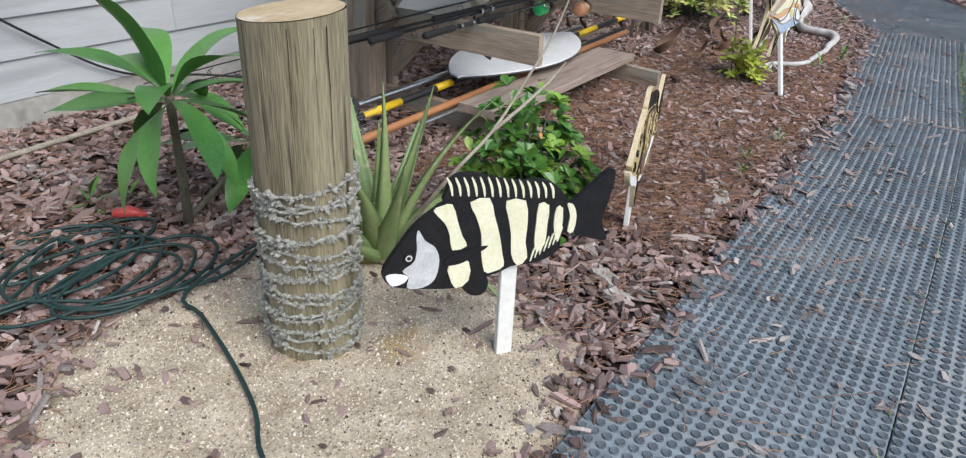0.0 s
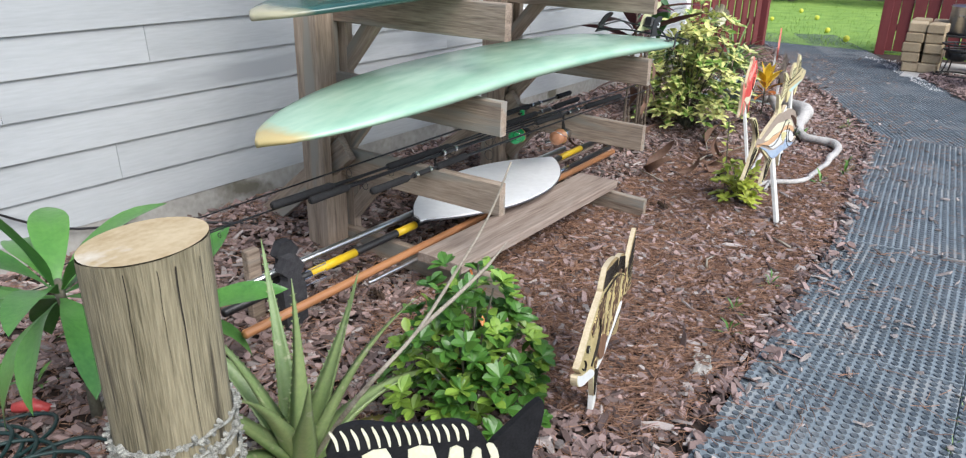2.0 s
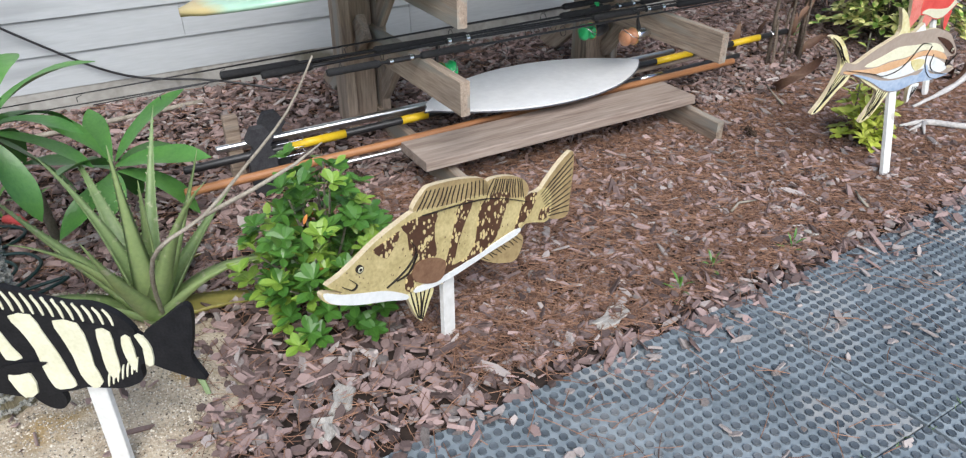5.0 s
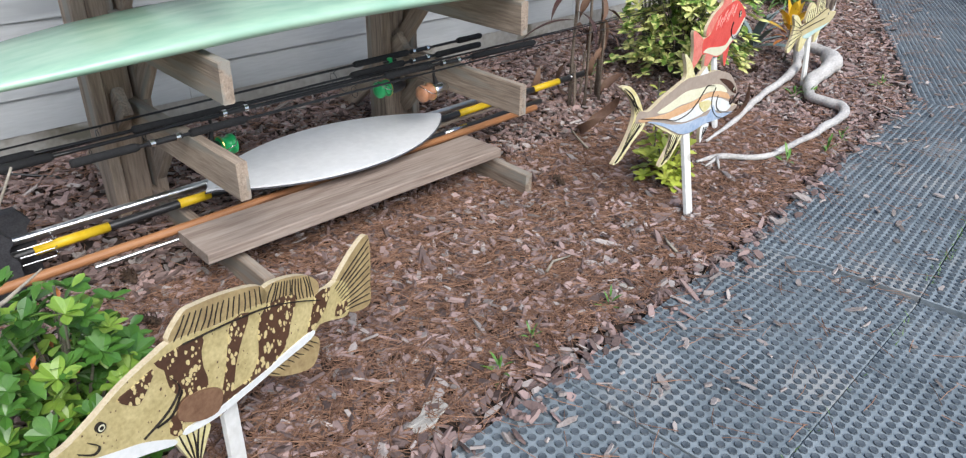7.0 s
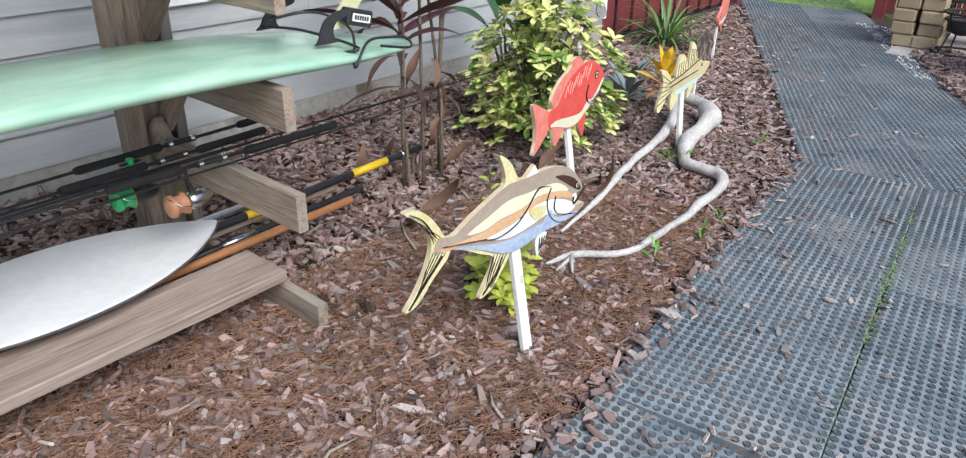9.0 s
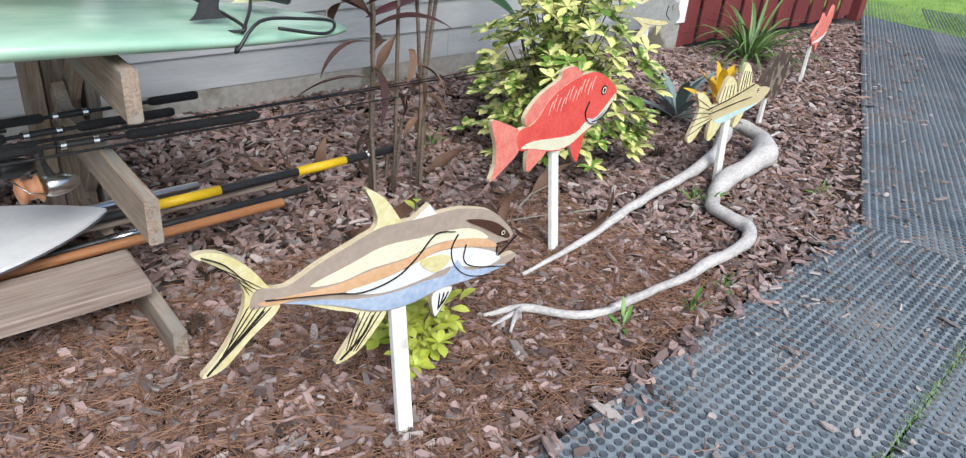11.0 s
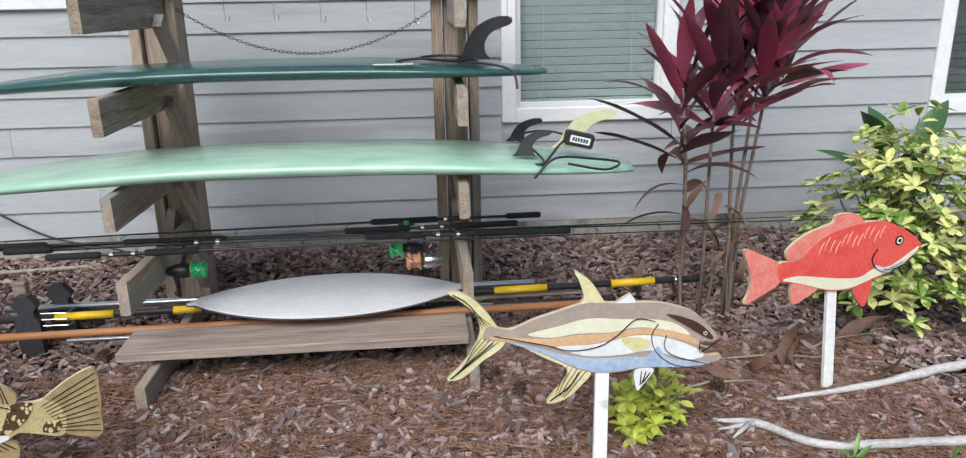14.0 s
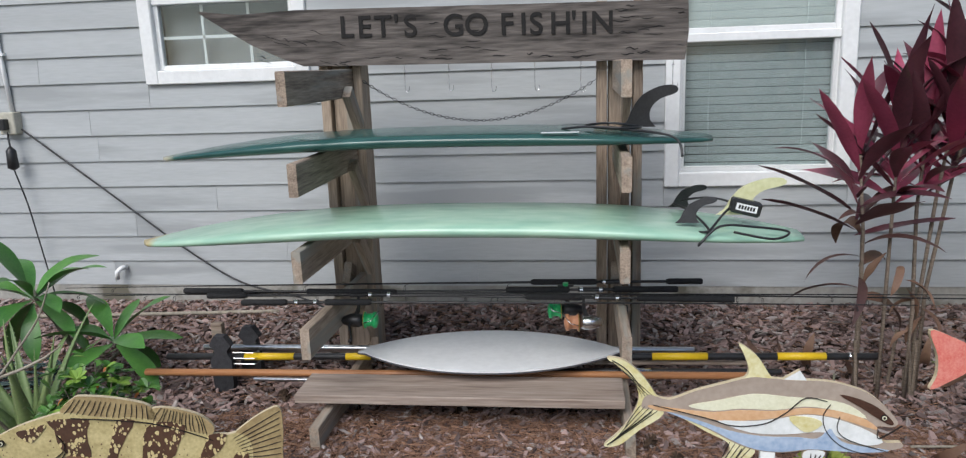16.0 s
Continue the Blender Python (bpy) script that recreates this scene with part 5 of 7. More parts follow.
CANES = ((-0.12, 0.02, -0.14, 0.0, 0.86, 9, "brown"), (-0.11, 0.02, -0.18, -0.03, 1.16, 17, "dark"), (-0.03, -0.03, -0.02, -0.02, 1.28, 24, "bright"), (0.08, -0.05, 0.12, 0.04, 1.30, 16, "bright"), (0.12, 0.0, 0.22, 0.02, 1.38, 26, "bright"), (0.16, 0.04, 0.33, 0.06, 1.48, 27, "bright"))
for bx, by, tx, ty, h, count, sort in CANES:
    part("cane", tube([(bx, by, -0.05), (bx * 0.95 + tx * 0.05, by, h * 0.35), (bx * 0.5 + tx * 0.5, ty, h * 0.7), (tx, ty, h)], [0.011, 0.009, 0.008, 0.006], 8), M_cane, co, smooth=True)
    for i in range(count):
        u = i / (count - 1)
        yaw = i * 137.5 + rnd(-15, 15)
        if sort == "brown":
            meshes, low, pitch = (brown if i % 3 else dry), 0.36, -5 + 55 * u
        elif sort == "dark":
            meshes, low, pitch = (pink if u > 0.5 and i % 3 == 0 else dark), 0.36, 22 + 58 * u
        else:
            meshes, low, pitch = (pink if random.random() < 0.28 + 0.3 * u else dark), 0.34, 28 + 58 * u
        again("leaf", random.choice(meshes), co, aim(tx, ty, h - low + (low + 0.03) * u, yaw, pitch + rnd(-10, 10), rnd(-25, 25), rnd(0.8, 1.1)))
for x, y, z, yaw, pitch, sc in ((0.02, -0.04, 0.66, 250, 10, 0.55), (0.04, -0.05, 0.60, 330, -10, 0.5), (0.1, -0.03, 0.5, 190, 5, 0.5), (0.14, -0.02, 0.42, 210, -25, 0.5), (0.14, 0.0, 0.45, 320, -20, 0.45), (-0.04, -0.03, 0.72, 200, -40, 0.6), (0.1, -0.04, 0.36, 195, 0, 0.45), (0.05, -0.05, 0.56, 20, -50, 0.5)):
    again("leaf", random.choice(dry), co, aim(x, y, z, yaw, pitch, rnd(-40, 40), sc))
for i in range(6):
    x, y = rnd(-0.14, 0.18), rnd(-0.1, 0.1)
    part("cane", tube([(x, y, -0.03), (x + rnd(-0.03, 0.03), y, rnd(0.12, 0.34))], 0.008, 6), M_cane, co)

# strappy clump, blue rosette, croton
gp = empty("strap_leaf_plant", pose(6.25, -0.45, 0.05), "arching clump of narrow green strap leaves by the fence", "plant")
straps = leaf_meshes("leaf", L_strap, [dict(length=0.62, width=0.026, droop=d, fold=0.4, widest=0.3, segs=9, twist=0.3) for d in (0.9, 1.5, 2.0)])
rosette(gp, straps, 85, 0, 0, 0.0, 25, 86, 0, (0.7, 1.1), ring=0.05, rise=0.02)
ag = empty("blue_rosette_plant", pose(4.55, -1.05, 0.02), "blue-grey rosette of stiff pointed leaves", "plant")
rosette(ag, leaf_meshes("leaf", L_blue, [dict(length=0.36, width=0.07, droop=d, fold=0.35, widest=0.35, segs=7) for d in (0.3, 0.7)]), 16, 0, 0, 0.02, 15, 75, 0, (0.8, 1.1))
cr = empty("croton", pose(4.45, -1.36, 0.02), "croton with upright golden and orange leaves", "plant")
part("stem", tube([(0, 0, -0.04), (0.01, 0, 0.14), (0, 0, 0.26)], [0.01, 0.008, 0.006], 6), M_stem, cr)
gold = leaf_meshes("leaf", L_gold, [dict(length=0.2, width=0.07, droop=d, fold=0.25, widest=0.5, segs=6) for d in (0.2, 0.6)])
redl = leaf_meshes("leaf", L_bud, [dict(length=0.19, width=0.06, droop=0.6, fold=0.25, segs=6)])
rosette(cr, gold, 13, 0, 0, 0.2, 30, 85, 0, (0.85, 1.15), rise=0.08)
rosette(cr, redl, 8, 0, 0, 0.15, -5, 35, 40, (0.8, 1.0))


# dead leaves fallen round the ti plant
for i in range(16):
    x, y = rnd(1.9, 3.3), rnd(-1.75, -0.7)
    o = tagged(new("dead_leaf", random.choice(dry)), "curled brown dead leaf fallen on the mulch", "leaf", "fallen leaves")
    o.matrix_basis = aim(x, y, ground_z(x, y) + 0.03, rnd(0, 360), rnd(0, 12), rnd(120, 240), rnd(0.5, 0.9))
for x, y, L, a in ((2.2, -1.75, 0.35, 8), (2.5, -1.5, 0.5, -6), (2.9, -1.45, 0.4, 20), (2.0, -1.5, 0.3, 60), (3.1, -1.6, 0.3, -30), (0.9, -2.2, 0.16, 10), (1.4, -2.45, 0.14, 60)):
    o = tagged(link("stick", tube([(0, 0, 0), (L * 0.4, 0.012, 0.012), (L, -0.01, 0.0)], [0.006, 0.005, 0.003], 6), M_twig, smooth=True), "thin pale dry stick lying on the mulch", "stick", "dry sticks")
    o.matrix_basis = pose(x, y, ground_z(x, y) + 0.025, 0, 0, a)


def weed(x, y, s):
    w = empty("weed", pose(x, y, ground_z(x, y)), "small green weed sprouting from the mulch", "weed", "weeds in the bed")
    ms = leaf_meshes("leaf", L_ixora, [dict(length=0.05, width=0.010, droop=0.7, fold=0.3, segs=4)])
    rosette(w, ms, 9, 0, 0, 0.0, 20, 80, rnd(0, 360), (0.7 * s, 1.4 * s), ring=0.008)


for x, y, s in ((0.35, -2.5, 1), (0.55, -2.45, 0.9), (0.9, -2.5, 0.8), (2.62, -2.3, 1.3), (2.9, -2.38, 1.2), (3.25, -1.3, 1.1), (2.95, -0.75, 1.2), (4.35, -2.1, 1.2), (3.7, -1.9, 1.6), (3.68, -1.82, 1.5), (-1.62, -0.75, 1.5), (-1.5, -0.8, 1.3), (3.15, -2.35, 1.0), (-0.35, -1.75, 1.2)):
    weed(x, y, s)

# ---------------------------------------------------------------- piling with rope turns
M_pile = shade("treated_piling", (0.115, 0.098, 0.056), (0.36, 0.315, 0.205), 2.4, 0.85, 1.0, (9, 9, 0.5), 11, stain=(0.05, 0.042, 0.028), stain_scale=3.0, stain_at=0.61)
M_cut = shade("sawn_end", (0.42, 0.31, 0.17), (0.58, 0.47, 0.3), 9, 0.85, 0.3, stain=(0.7, 0.66, 0.58), stain_scale=5, stain_at=0.56)
M_barn = shade("barnacled_wire", (0.07, 0.07, 0.058), (0.56, 0.56, 0.5), 70, 0.9, 0.8)
pile = empty("wood_piling", pose(-1.645, -1.92, 0, 0.6, -0.8, 0), "thick round timber piling wound with barnacled wire, set in sand", "post")
R = 0.123
bm = bmesh.new()
rings, nz, ns = [], 22, 40
for i in range(nz + 1):
    z = -0.15 + 1.076 * i / nz
    rings.append([bm.verts.new(((R + 0.004 * noise.noise((math.cos(a) * 2, math.sin(a) * 2, z * 0.8)) + 0.0015 * noise.noise((math.cos(a) * 25, math.sin(a) * 25, z))) * math.cos(a),
                                (R + 0.004 * noise.noise((math.cos(a) * 2, math.sin(a) * 2, z * 0.8))) * math.sin(a), z + (0.012 * math.cos(a + 1) if i == nz else 0))) for a in (k * math.tau / ns for k in range(ns))])
for a, b in zip(rings, rings[1:]):
    for k in range(ns):
        bm.faces.new((a[k], a[(k + 1) % ns], b[(k + 1) % ns], b[k]))
part("trunk", bm, M_pile, pile, smooth=True)
bm = bmesh.new()
top = [bm.verts.new((R * 0.985 * math.cos(k * math.tau / ns), R * 0.985 * math.sin(k * math.tau / ns), 0.9275 + 0.012 * math.cos(k * math.tau / ns + 1))) for k in range(ns)]
mid = bm.verts.new((0, 0, 0.929))
for k in range(ns):
    bm.faces.new((top[k], top[(k + 1) % ns], mid))
part("sawn_top", bm, M_cut, pile, "pale sawn top of the piling", smooth=True)
# drying cracks running down from the sawn end
M_crack = shade("dark_crack", (0.012, 0.010, 0.007), (0.03, 0.024, 0.016), 30, 0.95, 0)
for ang, z0, w in ((-138, 0.62, 0.0008), (-112, 0.70, 0.0006), (-97, 0.50, 0.0013), (-72, 0.74, 0.0007), (-20, 0.6, 0.0008), (170, 0.5, 0.001)):
    bm, col = bmesh.new(), []
    for i in range(11):
        u = i / 10
        q = radians(ang) + 0.02 * noise.noise((ang, u * 4, 1))
        ww = w * (0.25 + u) / (R + 0.003)
        col.append([bm.verts.new(((R + 0.0036) * math.cos(q + d), (R + 0.0036) * math.sin(q + d), z0 + (0.914 - z0) * u)) for d in (-ww, ww)])
    for c0, c1 in zip(col, col[1:]):
        bm.faces.new((c0[0], c0[1], c1[1], c1[0]))
    part("drying_crack", bm, M_crack, pile, "dark drying crack")
for i in range(17):
    z0 = 0.066 + 0.0285 * i + rnd(-0.009, 0.009)
    tilt, ph = rnd(0.004, 0.022), rnd(0, 6)
    pts = []
    for k in range(41):
        a = k * math.tau / 40
        wob = 0.007 * noise.noise((math.cos(a) * 4, math.sin(a) * 4, i * 5.1))
        pts.append(((R + 0.005) * math.cos(a), (R + 0.005) * math.sin(a), z0 + tilt * math.cos(a + ph) + 1.4 * wob))
    bm = tube(pts, 0.0042, 6, caps=False)
    # barnacle crust: small uneven cones along the turn
    for k in range(110):
        a = rnd(0, math.tau)
        zz = z0 + tilt * math.cos(a + ph) + 0.0098 * noise.noise((math.cos(a) * 4, math.sin(a) * 4, i * 5.1)) + random.gauss(0, 0.005)
        rr, h = rnd(0.0025, 0.0085), rnd(0.002, 0.014)
        c, s = math.cos(a), math.sin(a)
        base = [bm.verts.new(((R + 0.001) * c - s * rr * math.cos(q), (R + 0.001) * s + c * rr * math.cos(q), zz + rr * math.sin(q))) for q in (0, 1.25, 2.5, 3.77, 5.02)]
        tip = [bm.verts.new(((R + 0.004 + h) * c - s * rr * 0.55 * math.cos(q), (R + 0.004 + h) * s + c * rr * 0.55 * math.cos(q), zz + rr * 0.55 * math.sin(q))) for q in (0, 1.25, 2.5, 3.77, 5.02)]
        for j in range(5):
            bm.faces.new((base[j], base[(j + 1) % 5], tip[(j + 1) % 5], tip[j]))
        bm.faces.new(tip)
    part("wire_turn", bm, M_barn, pile, "barnacle-crusted wire turn")

# ---------------------------------------------------------------- driftwood
M_drift = shade("silver_driftwood", (0.33, 0.315, 0.30), (0.64, 0.62, 0.59), 5, 0.85, 0.6, (1, 2.2, 2.2), 9, stain=(0.15, 0.14, 0.13), stain_scale=5, stain_at=0.66)
dw = empty("driftwood_branch", pose(0, 0, 0), "smooth silver-grey forked driftwood branch lying on the mulch", "driftwood")
run = spline([(2.26, -2.0, 0.03, 0.008), (2.38, -2.05, 0.035, 0.018), (2.57, -2.2, 0.035, 0.02), (2.9, -2.23, 0.035, 0.023), (3.2, -2.23, 0.04, 0.027), (3.50, -2.21, 0.045, 0.033), (3.62, -2.15, 0.05, 0.036), (3.64, -2.04, 0.052, 0.038), (3.68, -1.92, 0.055, 0.042), (3.93, -1.80, 0.065, 0.055), (4.25, -1.77, 0.088, 0.068), (4.47, -1.68, 0.105, 0.07), (4.56, -1.49, 0.13, 0.052), (4.45, -1.37, 0.14, 0.038)], 5, False)
part("trunk", tube([(p[0] + 0.018 * noise.noise((p[0] * 7, p[1] * 7, 5)), p[1] + 0.022 * noise.noise((p[0] * 7, p[1] * 7, 8)), p[2]) for p in run], [p[3] * (0.78 + 0.28 * noise.noise((p[0] * 6, p[1] * 6, 2))) for p in run], 12), M_drift, dw, smooth=True)
run = spline([(4.47, -1.42, 0.15, 0.044), (4.22, -1.57, 0.10, 0.038), (3.8, -1.67, 0.07, 0.03), (3.4, -1.71, 0.045, 0.024), (2.97, -1.81, 0.03, 0.018), (2.55, -1.87, 0.03, 0.008)], 5, False)
part("limb", tube([(p[0], p[1] + 0.02 * noise.noise((p[0] * 6, 3, 8)), p[2]) for p in run], [p[3] * (0.85 + 0.25 * noise.noise((p[0] * 7, 1, 3))) for p in run], 10), M_drift, dw, smooth=True)
for a, b in (((2.38, -2.05, 0.04), (2.24, -2.06, 0.03)), ((2.36, -2.05, 0.04), (2.27, -2.12, 0.03)), ((4.42, -1.66, 0.12), (4.56, -1.7, 0.17))):
    part("twig", tube([a, b], [0.012, 0.004], 7), M_drift, dw, smooth=True)

# ---------------------------------------------------------------- skimboard, rods, poles on the rack
M_skim = shade("dull_white_foam", (0.70, 0.71, 0.72), (0.80, 0.81, 0.82), 5, 0.45, 0.06)
sk = empty("skimboard", pose(0.728, -1.07, 0.243, -1.5, 0, 2.0), "dull white pointed skimboard lying on the plank and poles", "skimboard")
half = 0.638
pts = []
for i in range(41):
    u = -1 + 2 * i / 40
    pts.append((u * half, 0.285 * max(0.0, 1 - abs(u) ** 2.1) ** 0.9))
outline = pts + [(x, -z) for x, z in pts[::-1][1:-1]]
outline[0] = (-half + 0.02, 0.0)
outline.insert(0, (-half - 0.005, -0.03))
bm = plate(outline, -0.007, 0.007)
bmesh.ops.rotate(bm, verts=bm.verts, cent=(0, 0, 0), matrix=Matrix.Rotation(radians(-90), 3, "X"))
part("deck", bm, M_skim, sk)
M_edge = shade("dark_board_edge", (0.05, 0.05, 0.055), (0.1, 0.1, 0.11), 20, 0.6, 0)
part("edge_band", tube([(x * 1.003, z * 1.003, -0.006) for x, z in outline] + [(outline[0][0] * 1.003, outline[0][1] * 1.003, -0.006)], 0.004, 5, caps=False), M_edge, sk, "dark worn edge")

M_rod = shade("black_graphite", (0.006, 0.006, 0.007), (0.02, 0.02, 0.022), 30, 0.28, 0)
M_foam = shade("black_foam_grip", (0.010, 0.010, 0.011), (0.026, 0.026, 0.028), 60, 0.85, 0.3)
M_chrome = shade("bright_metal", (0.5, 0.51, 0.52), (0.7, 0.71, 0.72), 20, 0.25, 0, metal=1.0)
M_greenreel = shade("green_spool", (0.01, 0.35, 0.10), (0.03, 0.5, 0.16), 30, 0.35, 0)
M_gold = shade("gold_trim", (0.5, 0.36, 0.1), (0.65, 0.5, 0.18), 30, 0.3, 0, metal=1.0)
M_copper = shade("copper_line_spool", (0.42, 0.18, 0.09), (0.55, 0.27, 0.15), 60, 0.45, 0.2)


def rod(butt, tip, grips, seat, label, guides=5, down=True):
    """A fishing rod from its butt to its tip, sagging a little: blank, grips, reel seat, line guides."""
    b, t = Vector(butt), Vector(tip)
    d = (t - b)
    L = d.length
    e = empty("fishing_rod", Matrix.Translation(b) @ d.to_track_quat("X", "Z").to_matrix().to_4x4(), label, "fishing rod", "rods on the rack")
    sag = lambda x: -0.02 * (x / L) ** 2
    part("blank", tube([(x, 0, sag(x)) for x in (L * k / 12 for k in range(13))], [0.0075 - 0.0055 * k / 12 for k in range(13)], 8), M_rod, e, smooth=True)
    for x0, x1 in grips:
        part("grip", tube([(x0, 0, 0), (x0 + 0.01, 0, 0), ((x0 + x1) / 2, 0, 0), (x1 - 0.015, 0, 0), (x1, 0, 0)], [0.012, 0.0155, 0.0145, 0.0155, 0.011], 12), M_foam, e, "black foam grip", smooth=True)
    part("reel_seat", tube([(seat - 0.06, 0, 0), (seat + 0.06, 0, 0)], 0.011, 12), M_black, e)
    for o in (-0.045, 0.045):
        part("seat_ring", tube([(seat + o - 0.008, 0, 0), (seat + o + 0.008, 0, 0)], 0.0135, 12), M_chrome, e, "bright metal ring")
    for k in range(guides):
        u = (k + 1) / (guides + 0.5)
        x = seat + (L - seat) * u
        r = 0.022 * (1 - u) + 0.006
        ring = [(x, r * math.sin(q * math.tau / 12), sag(x) - 0.012 - r * (1 - math.cos(q * math.tau / 12))) for q in range(13)]
        bm = tube(ring, 0.0015, 5, caps=False)
        tube([(x - 0.02, 0, sag(x) - 0.004), (x, 0, sag(x) - 0.012)], 0.0013, 4, bm=bm)
        part("line_guide", bm, M_black, e)
    return e, L


def reel(place, yaw, spool, label):
    """A spinning reel: foot, body, spool with line, rotor arm, handle."""
    e = empty("fishing_reel", pose(*place, 0, 0, yaw) @ Matrix.Scale(1.28, 4), label, "fishing reel", "reels on the rods")
    part("stem", tube([(0, 0, 0.0), (0.0, 0, -0.04), (-0.01, 0, -0.075)], [0.006, 0.006, 0.01], 8), M_black, e)
    part("foot", slab(-0.03, 0.03, -0.006, 0.006, -0.004, 0.004, 0.002), M_black, e)
    bm = lathe([(0.006, -0.055), (0.016, -0.045), (0.025, -0.02), (0.027, 0.01), (0.02, 0.03)], 16)
    bmesh.ops.rotate(bm, verts=bm.verts, cent=(0, 0, 0), matrix=Matrix.Rotation(radians(90), 3, "Y"))
    o = part("body", bm, M_black if spool is M_greenreel else M_chrome, e, smooth=True)
    o.matrix_basis = pose(-0.015, 0, -0.095)
    bm = lathe([(0.022, 0.02), (0.031, 0.022), (0.031, 0.028), (0.024, 0.030), (0.024, 0.055), (0.031, 0.057), (0.030, 0.068), (0.012, 0.074)], 20)
    bmesh.ops.rotate(bm, verts=bm.verts, cent=(0, 0, 0), matrix=Matrix.Rotation(radians(90), 3, "Y"))
    o = part("spool", bm, spool, e, smooth=True)
    o.matrix_basis = pose(-0.005, 0, -0.095)
    part("trim_ring", tube([(0.018, 0.0315 * math.sin(q * math.tau / 16), -0.095 + 0.0315 * math.cos(q * math.tau / 16)) for q in range(17)], 0.002, 5, caps=False), M_gold, e, "gold trim ring")
    part("bail", tube([(0.02, 0.036, -0.095), (0.05, 0.04, -0.085), (0.075, 0.0, -0.06), (0.05, -0.04, -0.085), (0.02, -0.036, -0.095)], 0.0016, 6), M_chrome, e, smooth=True)
    part("handle", tube([(-0.03, 0.02, -0.095), (-0.03, -0.05, -0.1), (-0.02, -0.065, -0.14), (-0.02, -0.09, -0.145)], [0.004, 0.004, 0.004, 0.008], 8), M_chrome if spool is not M_greenreel else M_black, e, smooth=True)
    return e


RZ = 0.556
rod((1.84, -1.23, RZ + 0.006), (-1.62, -1.12, RZ), [(0.0, 0.42), (0.66, 0.92)], 0.55, "long black surf rod with foam grips lying across the rack arms")
rod((1.75, -0.93, RZ), (-1.5, -1.02, RZ), [(0.0, 0.17), (0.50, 0.82)], 0.42, "black spinning rod with split foam grips on the rack arms")
rod((-0.76, -1.16, RZ + 0.012), (3.6, -1.02, RZ - 0.04), [(0.0, 0.30), (0.62, 1.06)], 0.93, "long black rod lying tip outward across the rack arms", 7)
rod((-0.62, -1.20, RZ), (2.9, -1.1, RZ + 0.01), [(0.0, 0.2)], 0.85, "slim black rod with a red wrap on the rack arms", 6)
rod((1.62, -1.06, RZ), (-1.2, -1.16, RZ + 0.004), [(0.0, 0.3), (0.5, 0.8)], 0.40, "black boat rod with long foam grips on the rack arms", 5)
rod((-0.4, -1.30, RZ), (2.6, -1.22, RZ), [(0.0, 0.22), (0.4, 0.62)], 0.31, "black spinning rod lying tip outward on the rack arms", 5)
reel((0.125, -1.18, RZ - 0.002), 4, M_greenreel, "black spinning reel with a bright green spool hanging under a rod")
reel((1.185, -1.215, RZ + 0.01), 184, M_copper, "silver spinning reel with copper-coloured line hanging under a rod")
part("reel_knob", tube([(0, 0, -0.008), (0, 0, 0.012)], 0.010, 12), M_greenreel, reel((1.10, -1.0, RZ - 0.004), 184, M_greenreel, "small black reel with a green spool behind the silver reel"))

M_alu = shade("polished_aluminium", (0.55, 0.56, 0.57), (0.75, 0.76, 0.77), 8, 0.28, 0, metal=1.0)
M_yel = shade("yellow_sleeve", (0.72, 0.46, 0.01), (0.82, 0.56, 0.03), 12, 0.4, 0.05, stain=(0.3, 0.2, 0.05), stain_scale=14, stain_at=0.66)
M_oar = shade("varnished_shaft", (0.30, 0.12, 0.045), (0.44, 0.21, 0.09), 5, 0.5, 0.2, (0.5, 9, 9), stain=(0.16, 0.07, 0.03), stain_scale=4, stain_at=0.62)


def pole(a, b, r, material, label, bands=(), name="pole"):
    a, b = Vector(a), Vector(b)
    d = b - a
    e = empty(name, Matrix.Translation(a) @ d.to_track_quat("X", "Z").to_matrix().to_4x4(), label, "pole", "poles on the rack feet")
    L = d.length
    part("shaft", tube([(0, 0, 0), (0.004, 0, 0), (L * 0.5, 0, 0), (L - 0.004, 0, 0), (L, 0, 0)], [r * 0.8, r, r, r, r * 0.8], 12), material, e, smooth=True)
    for x0, x1, mt in bands:
        part("sleeve", tube([(x0, 0, 0), (x1, 0, 0)], r + 0.0015, 12), mt, e, smooth=True)
    return e


pole((-0.95, -1.07, 0.185), (2.55, -1.0, 0.215), 0.017, M_black, "black pole with yellow sleeves lying on the rack feet", [(0.42, 0.68, M_yel), (0.95, 1.08, M_yel), (2.46, 2.72, M_yel), (3.04, 3.26, M_yel), (3.36, 3.38, M_chrome)])
pole((-0.80, -0.97, 0.20), (1.72, -0.93, 0.205), 0.016, M_alu, "polished aluminium tube lying on the rack feet")
pole((-0.72, -0.93, 0.175), (1.55, -0.89, 0.18), 0.014, M_alu, "second aluminium tube lying on the rack feet")
pole((-0.98, -1.225, 0.165), (1.95, -1.16, 0.175), 0.0175, M_oar, "brown varnished wooden oar shaft lying on the rack feet", name="oar_shaft")
pole((-0.40, -1.26, 0.155), (1.10, -1.245, 0.155), 0.009, M_alu, "thin aluminium pole beside the oar shaft")
pole((1.0, -1.115, 0.16), (2.1, -1.06, 0.155), 0.015, M_black, "short black pole lying on the rack foot", [(0.34, 0.5, M_chrome)])
pole((0.6, -1.02, 0.16), (2.0, -0.98, 0.165), 0.012, M_wood, "weathered grey broom handle lying on the rack foot")
